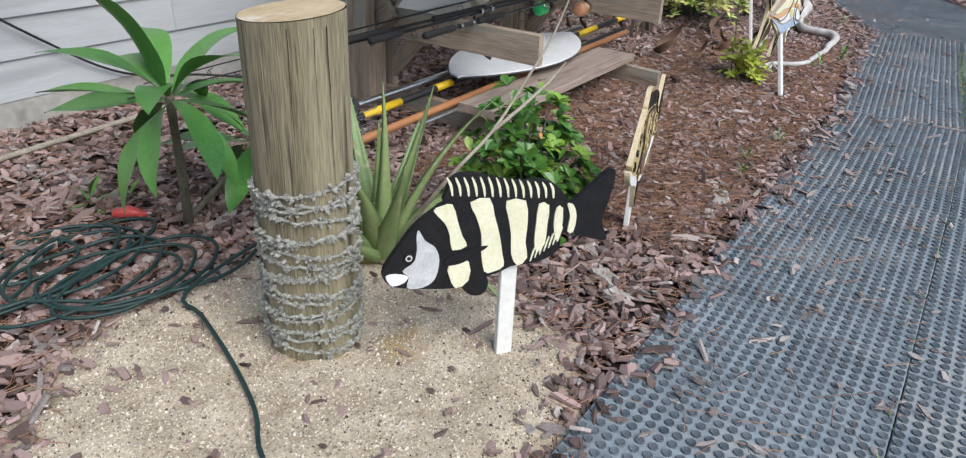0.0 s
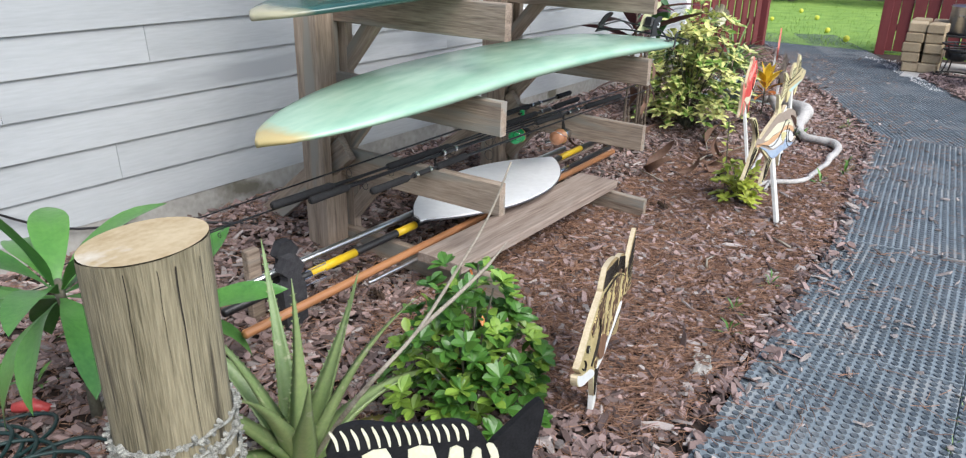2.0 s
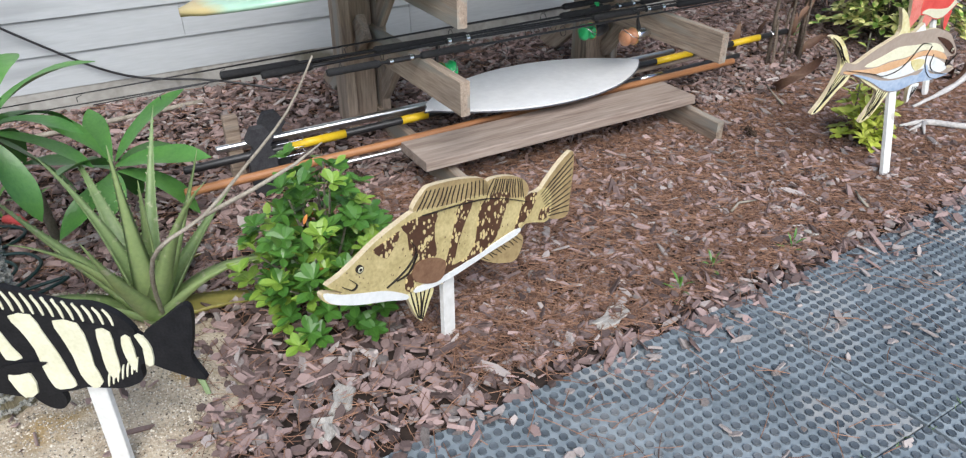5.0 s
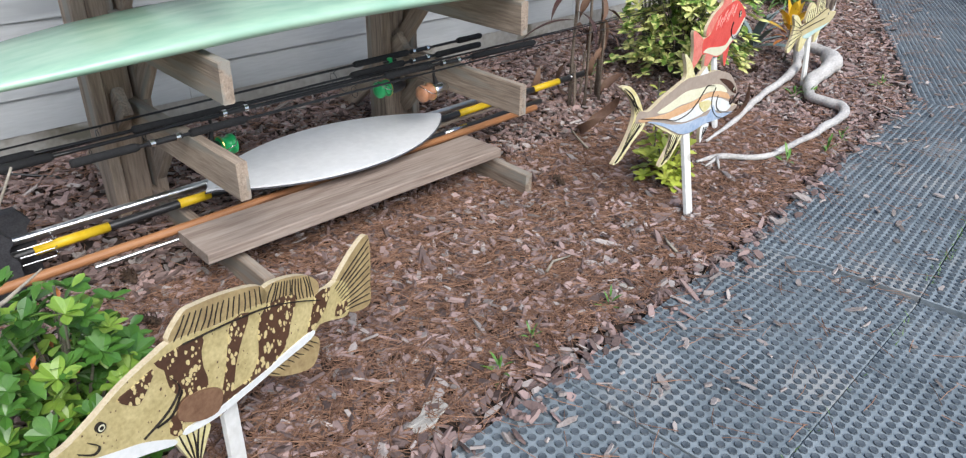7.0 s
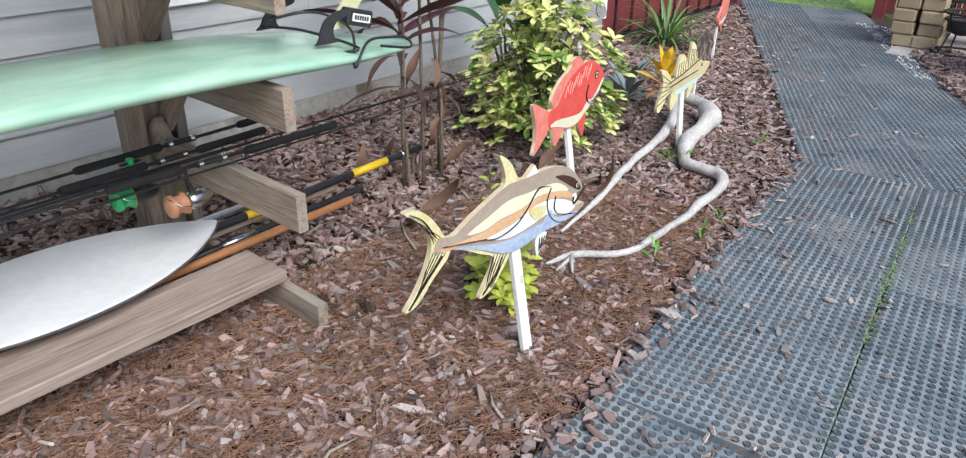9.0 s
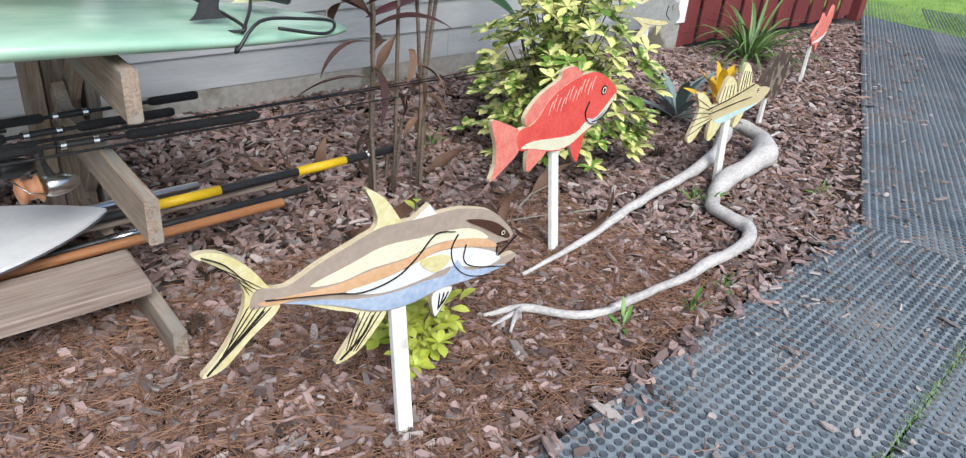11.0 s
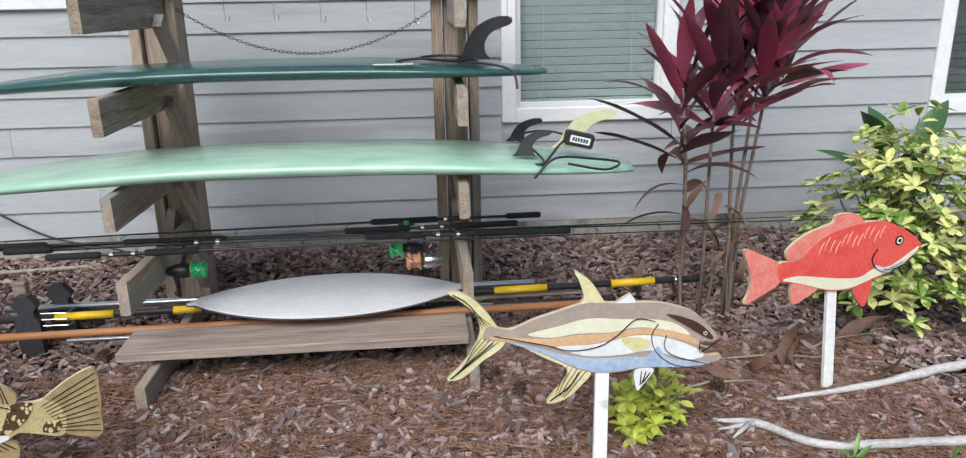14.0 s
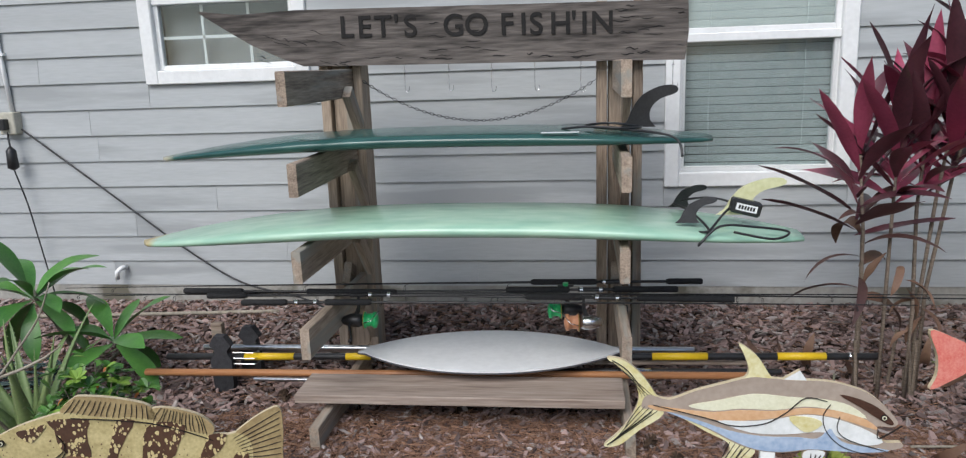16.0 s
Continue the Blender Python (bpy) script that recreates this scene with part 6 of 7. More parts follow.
M_foamblk = shade("dark_foam_block", (0.022, 0.022, 0.026), (0.055, 0.055, 0.06), 30, 0.9, 0.3)
hb = empty("pole_holder", pose(-0.64, -1.03, 0.0), "dark notched foam holder propping the poles off the mulch", "holder")
for y, dx in ((-0.05, 0.0), (0.09, 0.09)):
    o = [(-0.05, 0.03), (0.05, 0.03), (0.055, 0.2), (0.035, 0.235), (0.035, 0.255), (0.055, 0.28), (0.02, 0.33), (-0.03, 0.33), (-0.06, 0.28), (-0.035, 0.255), (-0.035, 0.235), (-0.06, 0.2)]
    part("foam_block", plate([(x + dx, z - 0.02) for x, z in o], y - 0.022, y + 0.022), M_foamblk, hb)
part("wood_block", slab(-0.11, -0.05, 0.06, 0.1, 0.0, 0.33, 0.004), M_wood, hb, "rust-stained wood block")
for z in (0.16, 0.19, 0.22):
    part("wire_loop", tube([(0.06, -0.06, z), (0.17, -0.06, z), (0.18, -0.05, z), (0.18, 0.02, z)], 0.002, 5), M_chrome, hb)

# ---------------------------------------------------------------- leash, straps, hooks, chain
ls = empty("surf_leash", pose(0, 0, 0), "black surf leash with a cuff wrapped round the fins", "leash", "leashes on the boards")
run = spline([(1.60, -1.50, 0.93), (1.66, -1.60, 0.955), (1.62, -1.36, 0.985), (1.58, -1.18, 0.985), (1.70, -1.25, 1.02), (1.80, -1.28, 1.0), (1.72, -1.5, 0.985), (1.62, -1.62, 0.90), (1.70, -1.6, 0.97), (1.85, -1.55, 0.955), (1.98, -1.5, 0.925), (1.9, -1.6, 0.92), (1.75, -1.61, 0.95)], 6, False)
part("cord", tube(run, 0.005, 7), M_black, ls, smooth=True)
part("cuff", slab(-0.06, 0.06, -0.026, 0.026, -0.03, 0.03, 0.008), M_black, ls).matrix_basis = pose(1.835, -1.395, 1.005, 0, 14, 0)
part("cuff_label", slab(-0.042, 0.042, -0.0285, -0.026, -0.014, 0.014), M_white, ls, "white printed patch").matrix_basis = pose(1.835, -1.395, 1.005, 0, 14, 0)
for k in range(6):
    part("print_bar", slab(-0.033 + 0.0115 * k, -0.025 + 0.0115 * k, -0.0295, -0.0285, -0.008, 0.008), M_black, ls).matrix_basis = pose(1.835, -1.395, 1.005, 0, 14, 0)
ls = empty("surf_leash", pose(0, 0, 0), "black leash string looped at the tail of the dark board", "leash", "leashes on the boards")
run = spline([(1.10, -1.32, 1.33), (1.2, -1.42, 1.345), (1.35, -1.46, 1.34), (1.42, -1.36, 1.335), (1.3, -1.26, 1.345), (1.2, -1.34, 1.34), (1.45, -1.5, 1.325), (1.54, -1.56, 1.30), (1.555, -1.6, 1.24)], 6, False)
part("cord", tube(run, 0.005, 7), M_black, ls, smooth=True)
tag = tagged(link("sticker", slab(1.02, 1.17, -1.50, -1.475, 1.330, 1.332), M_white), "small white sticker on the dark board's rail", "sticker")
for i, x in enumerate((0.32, 0.54, 0.75, 0.96, 1.18, 1.61)):
    zt = 1.618 - 0.012 * x
    h = empty("fish_hook", pose(x, -0.79, zt, 0, 0, rnd(-30, 30)), "rusty wire hook hanging from the sign", "hook", "hooks under the sign")
    part("eye_screw", tube([(0, 0, 0.01), (0, 0, -0.02), (0.006, 0, -0.028), (0, 0, -0.036), (-0.006, 0, -0.028), (0, 0, -0.02)], 0.0016, 5), M_chrome, h)
    L = 0.10 + rnd(0, 0.03)
    part("shank", tube(spline([(0, 0, -0.034), (0, 0, -L), (0.008, 0, -L - 0.016), (0.02, 0, -L - 0.008), (0.022, 0, -L + 0.012)], 4, False), 0.0016, 5), M_chrome, h)
ch = empty("chain", pose(0, 0, 0), "thin sagging chain strung between the rack posts", "chain")
lk = tube([(0.013 * math.cos(q * math.tau / 10), 0, 0.006 * math.sin(q * math.tau / 10)) for q in range(11)], 0.0018, 5, caps=False)
n = 62
first = None
for i in range(n):
    u = (i + 0.5) / n
    x = 0.09 + 1.16 * u
    z = 1.545 - 0.03 * u - 0.79 * (u * (1 - u))
    sl = -0.03 - 0.79 * (1 - 2 * u)
    m = pose(x, -0.74, z) @ Euler((0, -math.atan(sl / 1.16), 0)).to_matrix().to_4x4() @ Euler((radians(90 * (i % 2)), 0, 0)).to_matrix().to_4x4()
    if first is None:
        first = part("link", lk, M_black, ch)
        first.matrix_basis = m
    else:
        again("link", first.data, ch, m)

# ---------------------------------------------------------------- along the wall: conduit, outlet, cables, spigot, pipe
M_box = shade("beige_outlet_box", (0.42, 0.40, 0.33), (0.55, 0.53, 0.45), 10, 0.6, 0.05)
ob = empty("outlet_box", pose(-2.46, -0.03, 1.34), "beige outdoor outlet box with a conduit on the siding", "outlet")
part("box", slab(-0.05, 0.06, -0.05, 0.03, -0.07, 0.07, 0.006), M_box, ob)
part("conduit", tube([(0.02, 0.0, 0.07), (0.0, 0.0, 0.4), (-0.02, 0, 1.4)], 0.014, 10), M_white, ob, "white plastic conduit", smooth=True)
part("strap", slab(-0.03, 0.03, -0.018, 0.02, 0.42, 0.44, 0.002), M_white, ob)
ad = empty("power_adapter", pose(-2.44, -0.10, 1.12), "black cable adapter hanging from the outlet", "adapter")
part("plug", slab(-0.06, 0.0, -0.02, 0.06, 0.18, 0.25, 0.006), M_black, ad)
part("body", tube([(0, 0, -0.075), (0, 0, -0.06), (0, 0, 0.05), (0, 0, 0.075)], [0.012, 0.034, 0.03, 0.01], 10), M_black, ad, smooth=True)
part("cable", tube([(0, 0, 0.07), (-0.02, 0.02, 0.13), (-0.02, 0.03, 0.2)], 0.006, 6), M_black, ad)
part("cable", tube(spline([(0, 0, -0.07), (0.04, 0.02, -0.3), (0.08, 0.02, -0.55), (0.14, 0.0, -0.85), (0.2, -0.05, -1.0)], 5, False), 0.005, 6), M_black, ad, smooth=True)
tagged(link("cable", tube(spline([(-2.38, -0.05, 1.30), (-1.85, -0.05, 0.89), (-1.35, -0.05, 0.50), (-1.0, -0.045, 0.28), (-0.6, -0.1, 0.2), (-0.2, -0.3, 0.12)], 6, False), 0.006, 6), M_black, smooth=True), "dark green cable running slantwise down the siding", "cable")
sp = empty("spigot", pose(-1.84, -0.03, 0.36), "small white plastic elbow stub on the siding", "spigot")
part("elbow", tube([(0.03, 0.01, 0.02), (0.02, -0.03, 0.02), (0.0, -0.05, 0.0), (-0.005, -0.05, -0.05)], 0.016, 10), M_white, sp, smooth=True)
tagged(link("pipe", tube(spline([(-4.5, -0.32, 0.135), (-3.2, -0.34, 0.14), (-2.2, -0.33, 0.14), (-1.4, -0.28, 0.145), (-0.7, -0.2, 0.14)], 6, False), 0.012, 8), M_twig, smooth=True), "weathered pale hose lying along the foundation", "hose")

# ---------------------------------------------------------------- green hose heap on the mulch
M_hose = shade("dark_green_rubber", (0.005, 0.022, 0.021), (0.014, 0.045, 0.042), 20, 0.55, 0.05)
pts = []
for i in range(150):
    a = i * 0.42
    r = 0.20 + 0.26 * noise.noise((i * 0.16, 3.1, 0))
    cx, cy = -2.10 + 0.0026 * i + 0.12 * noise.noise((i * 0.11, 8, 1)), -0.85 - 0.0034 * i + 0.12 * noise.noise((i * 0.13, 2, 5))
    pts.append((cx + r * 1.35 * math.cos(a), cy + r * 0.8 * math.sin(a), 0.045 + 0.03 * abs(noise.noise((i * 0.3, 0, 7)))))
pts += [(-1.76, -1.49, 0.05), (-1.80, -1.62, 0.045), (-1.88, -1.85, 0.04), (-1.97, -2.05, 0.04), (-2.07, -2.2, 0.04), (-2.15, -2.5, 0.04), (-2.2, -2.9, 0.04)]
hs = empty("garden_hose", pose(0, 0, 0), "tangled dark green hose heaped on mulch and sand", "hose")
part("coil", tube(spline(pts, 4, False), 0.0062, 7), M_hose, hs, smooth=True)
M_nozzle = shade("red_plastic", (0.5, 0.05, 0.05), (0.62, 0.1, 0.09), 20, 0.4, 0)
part("nozzle", tube([(-1.60, -0.86, 0.05), (-1.56, -0.9, 0.06), (-1.53, -0.95, 0.05)], [0.018, 0.022, 0.014], 10), M_nozzle, hs, "red plastic nozzle", smooth=True)

# ---------------------------------------------------------------- beyond the bed: fence, lawn, cooker
def picket_fence(name, x0, y0, x1, y1, height, label, post_first=True):
    """A board fence of vertical overlapping boards on rails."""
    d = Vector((x1 - x0, y1 - y0, 0))
    L = d.length
    e = empty(name, pose(x0, y0, 0.0, 0, 0, math.degrees(math.atan2(d.y, d.x))), label, "fence")
    n = int(L / 0.155)
    bd = part("board", slab(0, 0.145, -0.01, 0.01, 0.04, height, 0.002), M_red, e)
    bd.matrix_basis = pose(0, 0, 0)
    for i in range(1, n):
        again("board", bd.data, e, pose(i * 0.155, 0.028 * (i % 2), rnd(-0.01, 0.01)))
    for z in (0.35, 1.0, height - 0.25):
        part("rail", slab(0, L, 0.042, 0.08, z - 0.045, z + 0.045, 0.003), M_red, e)
    for x in (0.0, L):
        part("post", slab(x - 0.06, x + 0.06, -0.05, 0.07, -0.2, height + 0.05, 0.004), M_red, e)
    return e


picket_fence("board_fence", 5.98, 0.08, 9.2, 0.12, 1.9, "dark red board fence running on from the house corner")
picket_fence("board_fence", 9.4, -1.45, 9.8, -5.6, 1.9, "dark red board fence across the end of the path")
tagged(link("lawn", slab(9.45, 40, -12, 14, -0.05, 0.012), M_grass), "bright green mown lawn beyond the fence gap", "lawn", kind="structure")
blades = leaf_meshes("blade", leaf_paint("grass_blade", (0.14, 0.28, 0.04), (0.34, 0.5, 0.1), rough=0.6), [dict(length=0.06, width=0.006, droop=0.6, fold=0.2, segs=2)])[0]
vv, ff = [], []
base_v = [v.co.copy() for v in blades.vertices]
base_f = [list(p.vertices) for p in blades.polygons]
for i in range(5200):
    x = 9.5 + 9 * random.random() ** 1.6
    y = rnd(-2.2, 2.2) + (x - 9.5) * 0.18
    m = aim(x, y, 0.01, rnd(0, 360), rnd(45, 88), 0, rnd(0.7, 1.4))
    o = len(vv)
    vv += [m @ c for c in base_v]
    ff += [[o + k for k in f] for f in base_f]
me = bpy.data.meshes.new("grass")
me.from_pydata(vv, [], ff)
me.materials.append(blades.materials[0])
tagged(new("grass", me), "short bright green grass blades", "grass", kind="stuff")
M_ball = shade("yellow_ball", (0.62, 0.62, 0.05), (0.74, 0.72, 0.12), 30, 0.8, 0.2)
for x, y, r in ((10.2, -0.85, 0.05), (11.2, -0.35, 0.045), (13.2, 0.3, 0.045), (14.4, 0.9, 0.045), (12.4, 0.9, 0.04)):
    bm = bmesh.new()
    bmesh.ops.create_icosphere(bm, subdivisions=2, radius=r)
    o = tagged(link("ball", bm, M_ball, smooth=True), "yellow ball lying on the lawn", "ball", "balls on the lawn")
    o.matrix_basis = pose(x, y, 0.012 + r * 0.98)
# back boundary: grey board fence and shrubs
M_greyfence = shade("grey_fence_boards", (0.16, 0.13, 0.10), (0.30, 0.25, 0.2), 3, 0.85, 0.3, (5, 5, 0.6), piece=0.4)
bf = empty("back_fence", pose(19, -6, 0, 0, 0, 90), "weathered grey board fence behind the lawn", "fence")
bd = part("board", slab(0, 0.14, -0.01, 0.01, 0.0, 1.9, 0.002), M_greyfence, bf)
for i in range(1, 100):
    again("board", bd.data, bf, pose(i * 0.15, 0.0, rnd(-0.03, 0.03), 0, rnd(-0.5, 0.5), 0))
part("rail", slab(0, 15, 0.01, 0.05, 0.4, 0.49), M_greyfence, bf)
L_hedge = leaf_paint("hedge_leaf", (0.04, 0.10, 0.025), (0.13, 0.24, 0.05), rough=0.5, piece=0.0)
hl = leaf_meshes("leaf", L_hedge, [dict(length=0.16, width=0.07, droop=0.5, fold=0.2, segs=2)])[0]
hv, hf = [v.co.copy() for v in hl.vertices], [list(p.vertices) for p in hl.polygons]


def far_shrub(x, y, r, h, n, label):
    e = empty("shrub", pose(x, y, 0), label, "shrub", "shrubs behind the lawn")
    for i in range(7):
        a = i * 2.4
        part("stem", tube([(0, 0, -0.1), (r * 0.3 * math.cos(a), r * 0.3 * math.sin(a), h * 0.5), (r * 0.6 * math.cos(a), r * 0.6 * math.sin(a), h * 0.9)], [0.04, 0.025, 0.01], 5), M_stem, e)
    vv, ff = [], []
    for i in range(n):
        a, q = rnd(0, math.tau), rnd(-0.3, 1)
        rr = r * (0.75 + 0.35 * noise.noise((math.cos(a) * 2, math.sin(a) * 2, q * 2 + x)))
        s = math.sqrt(max(0, 1 - q * q * 0.9)) * rnd(0.6, 1.05)
        m = aim(rr * s * math.cos(a), rr * s * math.sin(a), h * (0.5 + 0.5 * q), math.degrees(a) + rnd(-50, 50), rnd(-20, 60), rnd(-40, 40), rnd(0.7, 1.4))
        o = len(vv)
        vv += [m @ c for c in hv]
        ff += [[o + k for k in f] for f in hf]
    me = bpy.data.meshes.new("crown")
    me.from_pydata(vv, [], ff)
    me.materials.append(L_hedge)
    c = new("crown", me)
    c.parent = e


far_shrub(17.3, 1.9, 1.2, 1.7, 1500, "rounded green shrub in front of the back fence")
far_shrub(17.6, 3.6, 1.3, 2.3, 1500, "tall green shrub by the back fence")
far_shrub(17.5, -0.6, 1.2, 2.0, 1500, "green shrub beside the back fence")
far_shrub(18.0, -2.6, 1.5, 2.4, 1500, "leafy green shrub near the red fence")
far_shrub(17.8, 5.8, 1.6, 2.6, 1500, "broad green shrub near the back corner")

# outdoor cooker corner
M_brick = shade("tan_block", (0.32, 0.245, 0.15), (0.50, 0.40, 0.27), 8, 0.9, 0.5, piece=0.5)
M_conc = shade("pale_concrete", (0.36, 0.35, 0.33), (0.52, 0.51, 0.48), 5, 0.9, 0.4)
M_steel = shade("brushed_steel", (0.45, 0.46, 0.47), (0.62, 0.63, 0.64), 6, 0.32, 0.05, (1, 1, 12), metal=1.0)
M_iron = shade("cast_iron", (0.012, 0.012, 0.013), (0.035, 0.034, 0.034), 20, 0.6, 0.2)
tagged(link("pavement", slab(7.45, 8.9, -3.6, -2.0, -0.03, 0.022, 0.006), M_conc), "pale concrete pad under the outdoor cooker", "pavement", kind="structure")


def block_stack(x, y, layers):
    e = empty("block_stack", pose(x, y, 0.022), "stack of tan cast blocks beside the cooker", "bricks", "block stacks at the cooker")
    first = None
    for i in range(layers):
        for j in range(2):
            m = pose(rnd(-0.012, 0.012), -0.11 + 0.2 * j + rnd(-0.01, 0.01), 0.055 + 0.112 * i, 0, 0, rnd(-5, 5))
            if first is None:
                first = part("brick", slab(-0.15, 0.15, -0.095, 0.095, -0.054, 0.054, 0.012), M_brick, e)
                first.matrix_basis = m
            else:
                again("brick", first.data, e, m)


block_stack(7.95, -2.12, 5)
block_stack(8.4, -2.1, 5)
block_stack(8.3, -3.0, 4)
gb = empty("gas_burner", pose(7.8, -2.5, 0.022), "round cast iron gas burner stand on the concrete", "burner")
for z, r in ((0.02, 0.2), (0.36, 0.17), (0.30, 0.15)):
    part("ring", tube([(r * math.cos(q * math.tau / 20), r * math.sin(q * math.tau / 20), z) for q in range(21)], 0.011, 6, caps=False), M_iron, gb, smooth=True)
for k in range(3):
    a = k * math.tau / 3 + 0.4
    part("leg", tube([(0.2 * math.cos(a), 0.2 * math.sin(a), 0.01), (0.12 * math.cos(a), 0.12 * math.sin(a), 0.2), (0.165 * math.cos(a), 0.165 * math.sin(a), 0.36)], 0.009, 6), M_iron, gb)
part("bowl", lathe([(0.05, 0.17), (0.12, 0.2), (0.13, 0.29), (0.12, 0.29), (0.1, 0.21)], 18), M_iron, gb, smooth=True)
sh = empty("cooker_stand", pose(8.25, -2.52, 0.022), "black metal stand under the steel pot", "stand")
part("top", slab(-0.22, 0.22, -0.25, 0.25, 0.40, 0.425, 0.004), M_iron, sh)
for sx in (-0.2, 0.2):
    for sy in (-0.23, 0.23):
        part("leg", slab(sx - 0.015, sx + 0.015, sy - 0.015, sy + 0.015, 0.0, 0.40), M_iron, sh)
pt = empty("stock_pot", pose(8.25, -2.5, 0.448), "large dented stainless steel stock pot with its lid", "pot")
part("body", lathe([(0.19, 0.0), (0.205, 0.015), (0.207, 0.30), (0.215, 0.305)], 28), M_steel, pt, smooth=True)
part("lid", lathe([(0.216, 0.306), (0.2, 0.325), (0.05, 0.335), (0.015, 0.337), (0.02, 0.36)], 28), M_steel, pt, "steel lid with a knob", smooth=True)
for s in (-1, 1):
    part("handle", tube([(-0.2, s * 0.05, 0.2), (-0.24, s * 0.05, 0.22), (-0.24, s * 0.09, 0.22), (-0.2, s * 0.09, 0.2)], 0.006, 6), M_steel, pt)
M_green_leg = shade("grey_green_frame", (0.13, 0.17, 0.16), (0.22, 0.27, 0.25), 8, 0.5, 0.05)
tb = empty("work_table", pose(7.15, -3.1, 0.0), "outdoor prep table with a pale top and dark legs", "table")
part("tabletop", slab(-0.35, 0.35, -0.6, 0.2, 0.72, 0.78, 0.008), M_stake, tb)
for sx in (-0.3, 0.3):
    for sy in (-0.55, 0.15):
        part("leg", tube([(sx, sy, 0.0), (sx * 0.8, sy * 0.8, 0.72)], 0.025, 8), M_green_leg if sx < 0 else M_iron, tb)
part("shelf", slab(-0.28, 0.28, -0.5, 0.1, 0.30, 0.32, 0.004), M_stake, tb)
part("hood", slab(-0.3, 0.3, -0.5, 0.1, 0.785, 0.95, 0.03), M_iron, tb, "black grill lid")

# ---------------------------------------------------------------- sand, mulch, mats, siding: the many small pieces
M_sand = shade("coarse_sand", (0.26, 0.20, 0.13), (0.62, 0.535, 0.41), 7.0, 0.95, 1.0, fine=18, stain=(0.36, 0.25, 0.11), stain_scale=3.6, stain_at=0.64)


def in_sand(x, y):
    """How far inside the sand patch a spot lies (positive inside)."""
    u = ((x + 1.76) * 0.98 + (y + 2.05) * 0.2) / 0.68
    v = ((y + 2.05) - (x + 1.83) * 0.16) / 0.64
    return 1.0 - math.sqrt(u * u + v * v) + 0.22 * noise.noise((x * 2.2, y * 2.2, 3)) + 0.08 * noise.noise((x * 9, y * 9, 5))


def sand_z(x, y):
    s = in_sand(x, y)
    return -0.008 + 0.034 * min(max((s + 0.12) * 3, 0), 1) + 0.010 * noise.noise((x * 7, y * 7, 0)) + 0.006 * noise.noise((x * 21, y * 21, 0))


bm = bmesh.new()
vs, N = {}, 110
for i in range(N + 1):
    for j in range(N + 1):
        x, y = -2.6 + 1.9 * i / N, -2.72 + 1.5 * j / N
        s = in_sand(x, y)
        if s > -0.12:
            vs[i, j] = bm.verts.new((x, y, sand_z(x, y)))
for i in range(N):
    for j in range(N):
        q = [vs.get(k) for k in ((i, j), (i + 1, j), (i + 1, j + 1), (i, j + 1))]
        if all(q):
            bm.faces.new(q)
tagged(link("sand", bm, M_sand, smooth=True), "pale coarse sand spread round the piling", "sand", kind="structure")


def mat_edge(x):
    """Where the mulch ends and the rubber mats begin."""
    wave = 0.035 * noise.noise((x * 2.1, 0, 9)) + 0.025 * noise.noise((x * 7.0, 0, 4))
    if x < 1.4:
        return wave - 2.69 + 0.02 * (x + 1.65)
    return wave - 2.63 + 0.114 * (x - 1.4) if x < 4.2 else wave - 2.31 + 0.49 * (x - 4.2)


def mat_line(x):
    """The bed-side border of the first run of mats."""
    return -2.672 + 0.018 * (x + 1.17) if x < 1.35 else -2.627 + 0.1 * (x - 1.35)


def strew(name, n, place, make, material, label, category):
    vv, ff = [], []
    for _ in range(n):
        p = place()
        if p is None:
            continue
        cs, fs = make(*p)
        o = len(vv)
        vv += cs
        ff += [[o + k for k in f] for f in fs]
    me = bpy.data.meshes.new(name)
    me.from_pydata(vv, [], ff)
    me.materials.append(material)
    return tagged(new(name, me), label, category, kind="stuff")


def bed_spot():
    x = rnd(-3.6, 9.0)
    if random.random() < 0.3 and x > 4.5:
        return None
    y = rnd(-2.85, 0.0)
    if y < mat_edge(x) + random.gauss(-0.015, 0.045):
        return None
    if -2.6 < x < -0.7 and in_sand(x, y) > rnd(-0.1, 0.12):
        return None
    return x, y


def chip(x, y):
    L, W, T = rnd(0.010, 0.034) * (rnd(1.4, 2.3) if random.random() < 0.16 else 1.0), rnd(0.007, 0.020), rnd(0.002, 0.006)
    m = Matrix.Translation((x, y, ground_z(x, y) + rnd(-0.004, 0.019) + (0.018 if y < mat_edge(x) else 0.0))) @ Euler((rnd(-0.85, 0.85), rnd(-0.5, 0.5), rnd(0, 6.3))).to_matrix().to_4x4()
    k = [rnd(0.5, 1.0) for _ in range(6)]
    ring = [(-L, -W * k[0] * 0.5), (-L * 0.2, -W * k[1]), (L * 0.8 * k[2], -W * 0.8), (L, W * 0.3 * k[3]), (L * 0.2, W * k[4]), (-L * 0.8, W * k[5] * 0.7)]
    cs = [m @ Vector((a, b, T)) for a, b in ring] + [m @ Vector((a * 1.04, b * 1.06, -T)) for a, b in ring]
    return cs, [[0, 1, 2, 3, 4, 5]] + [[i, i + 6, (i + 1) % 6 + 6, (i + 1) % 6] for i in range(6)]


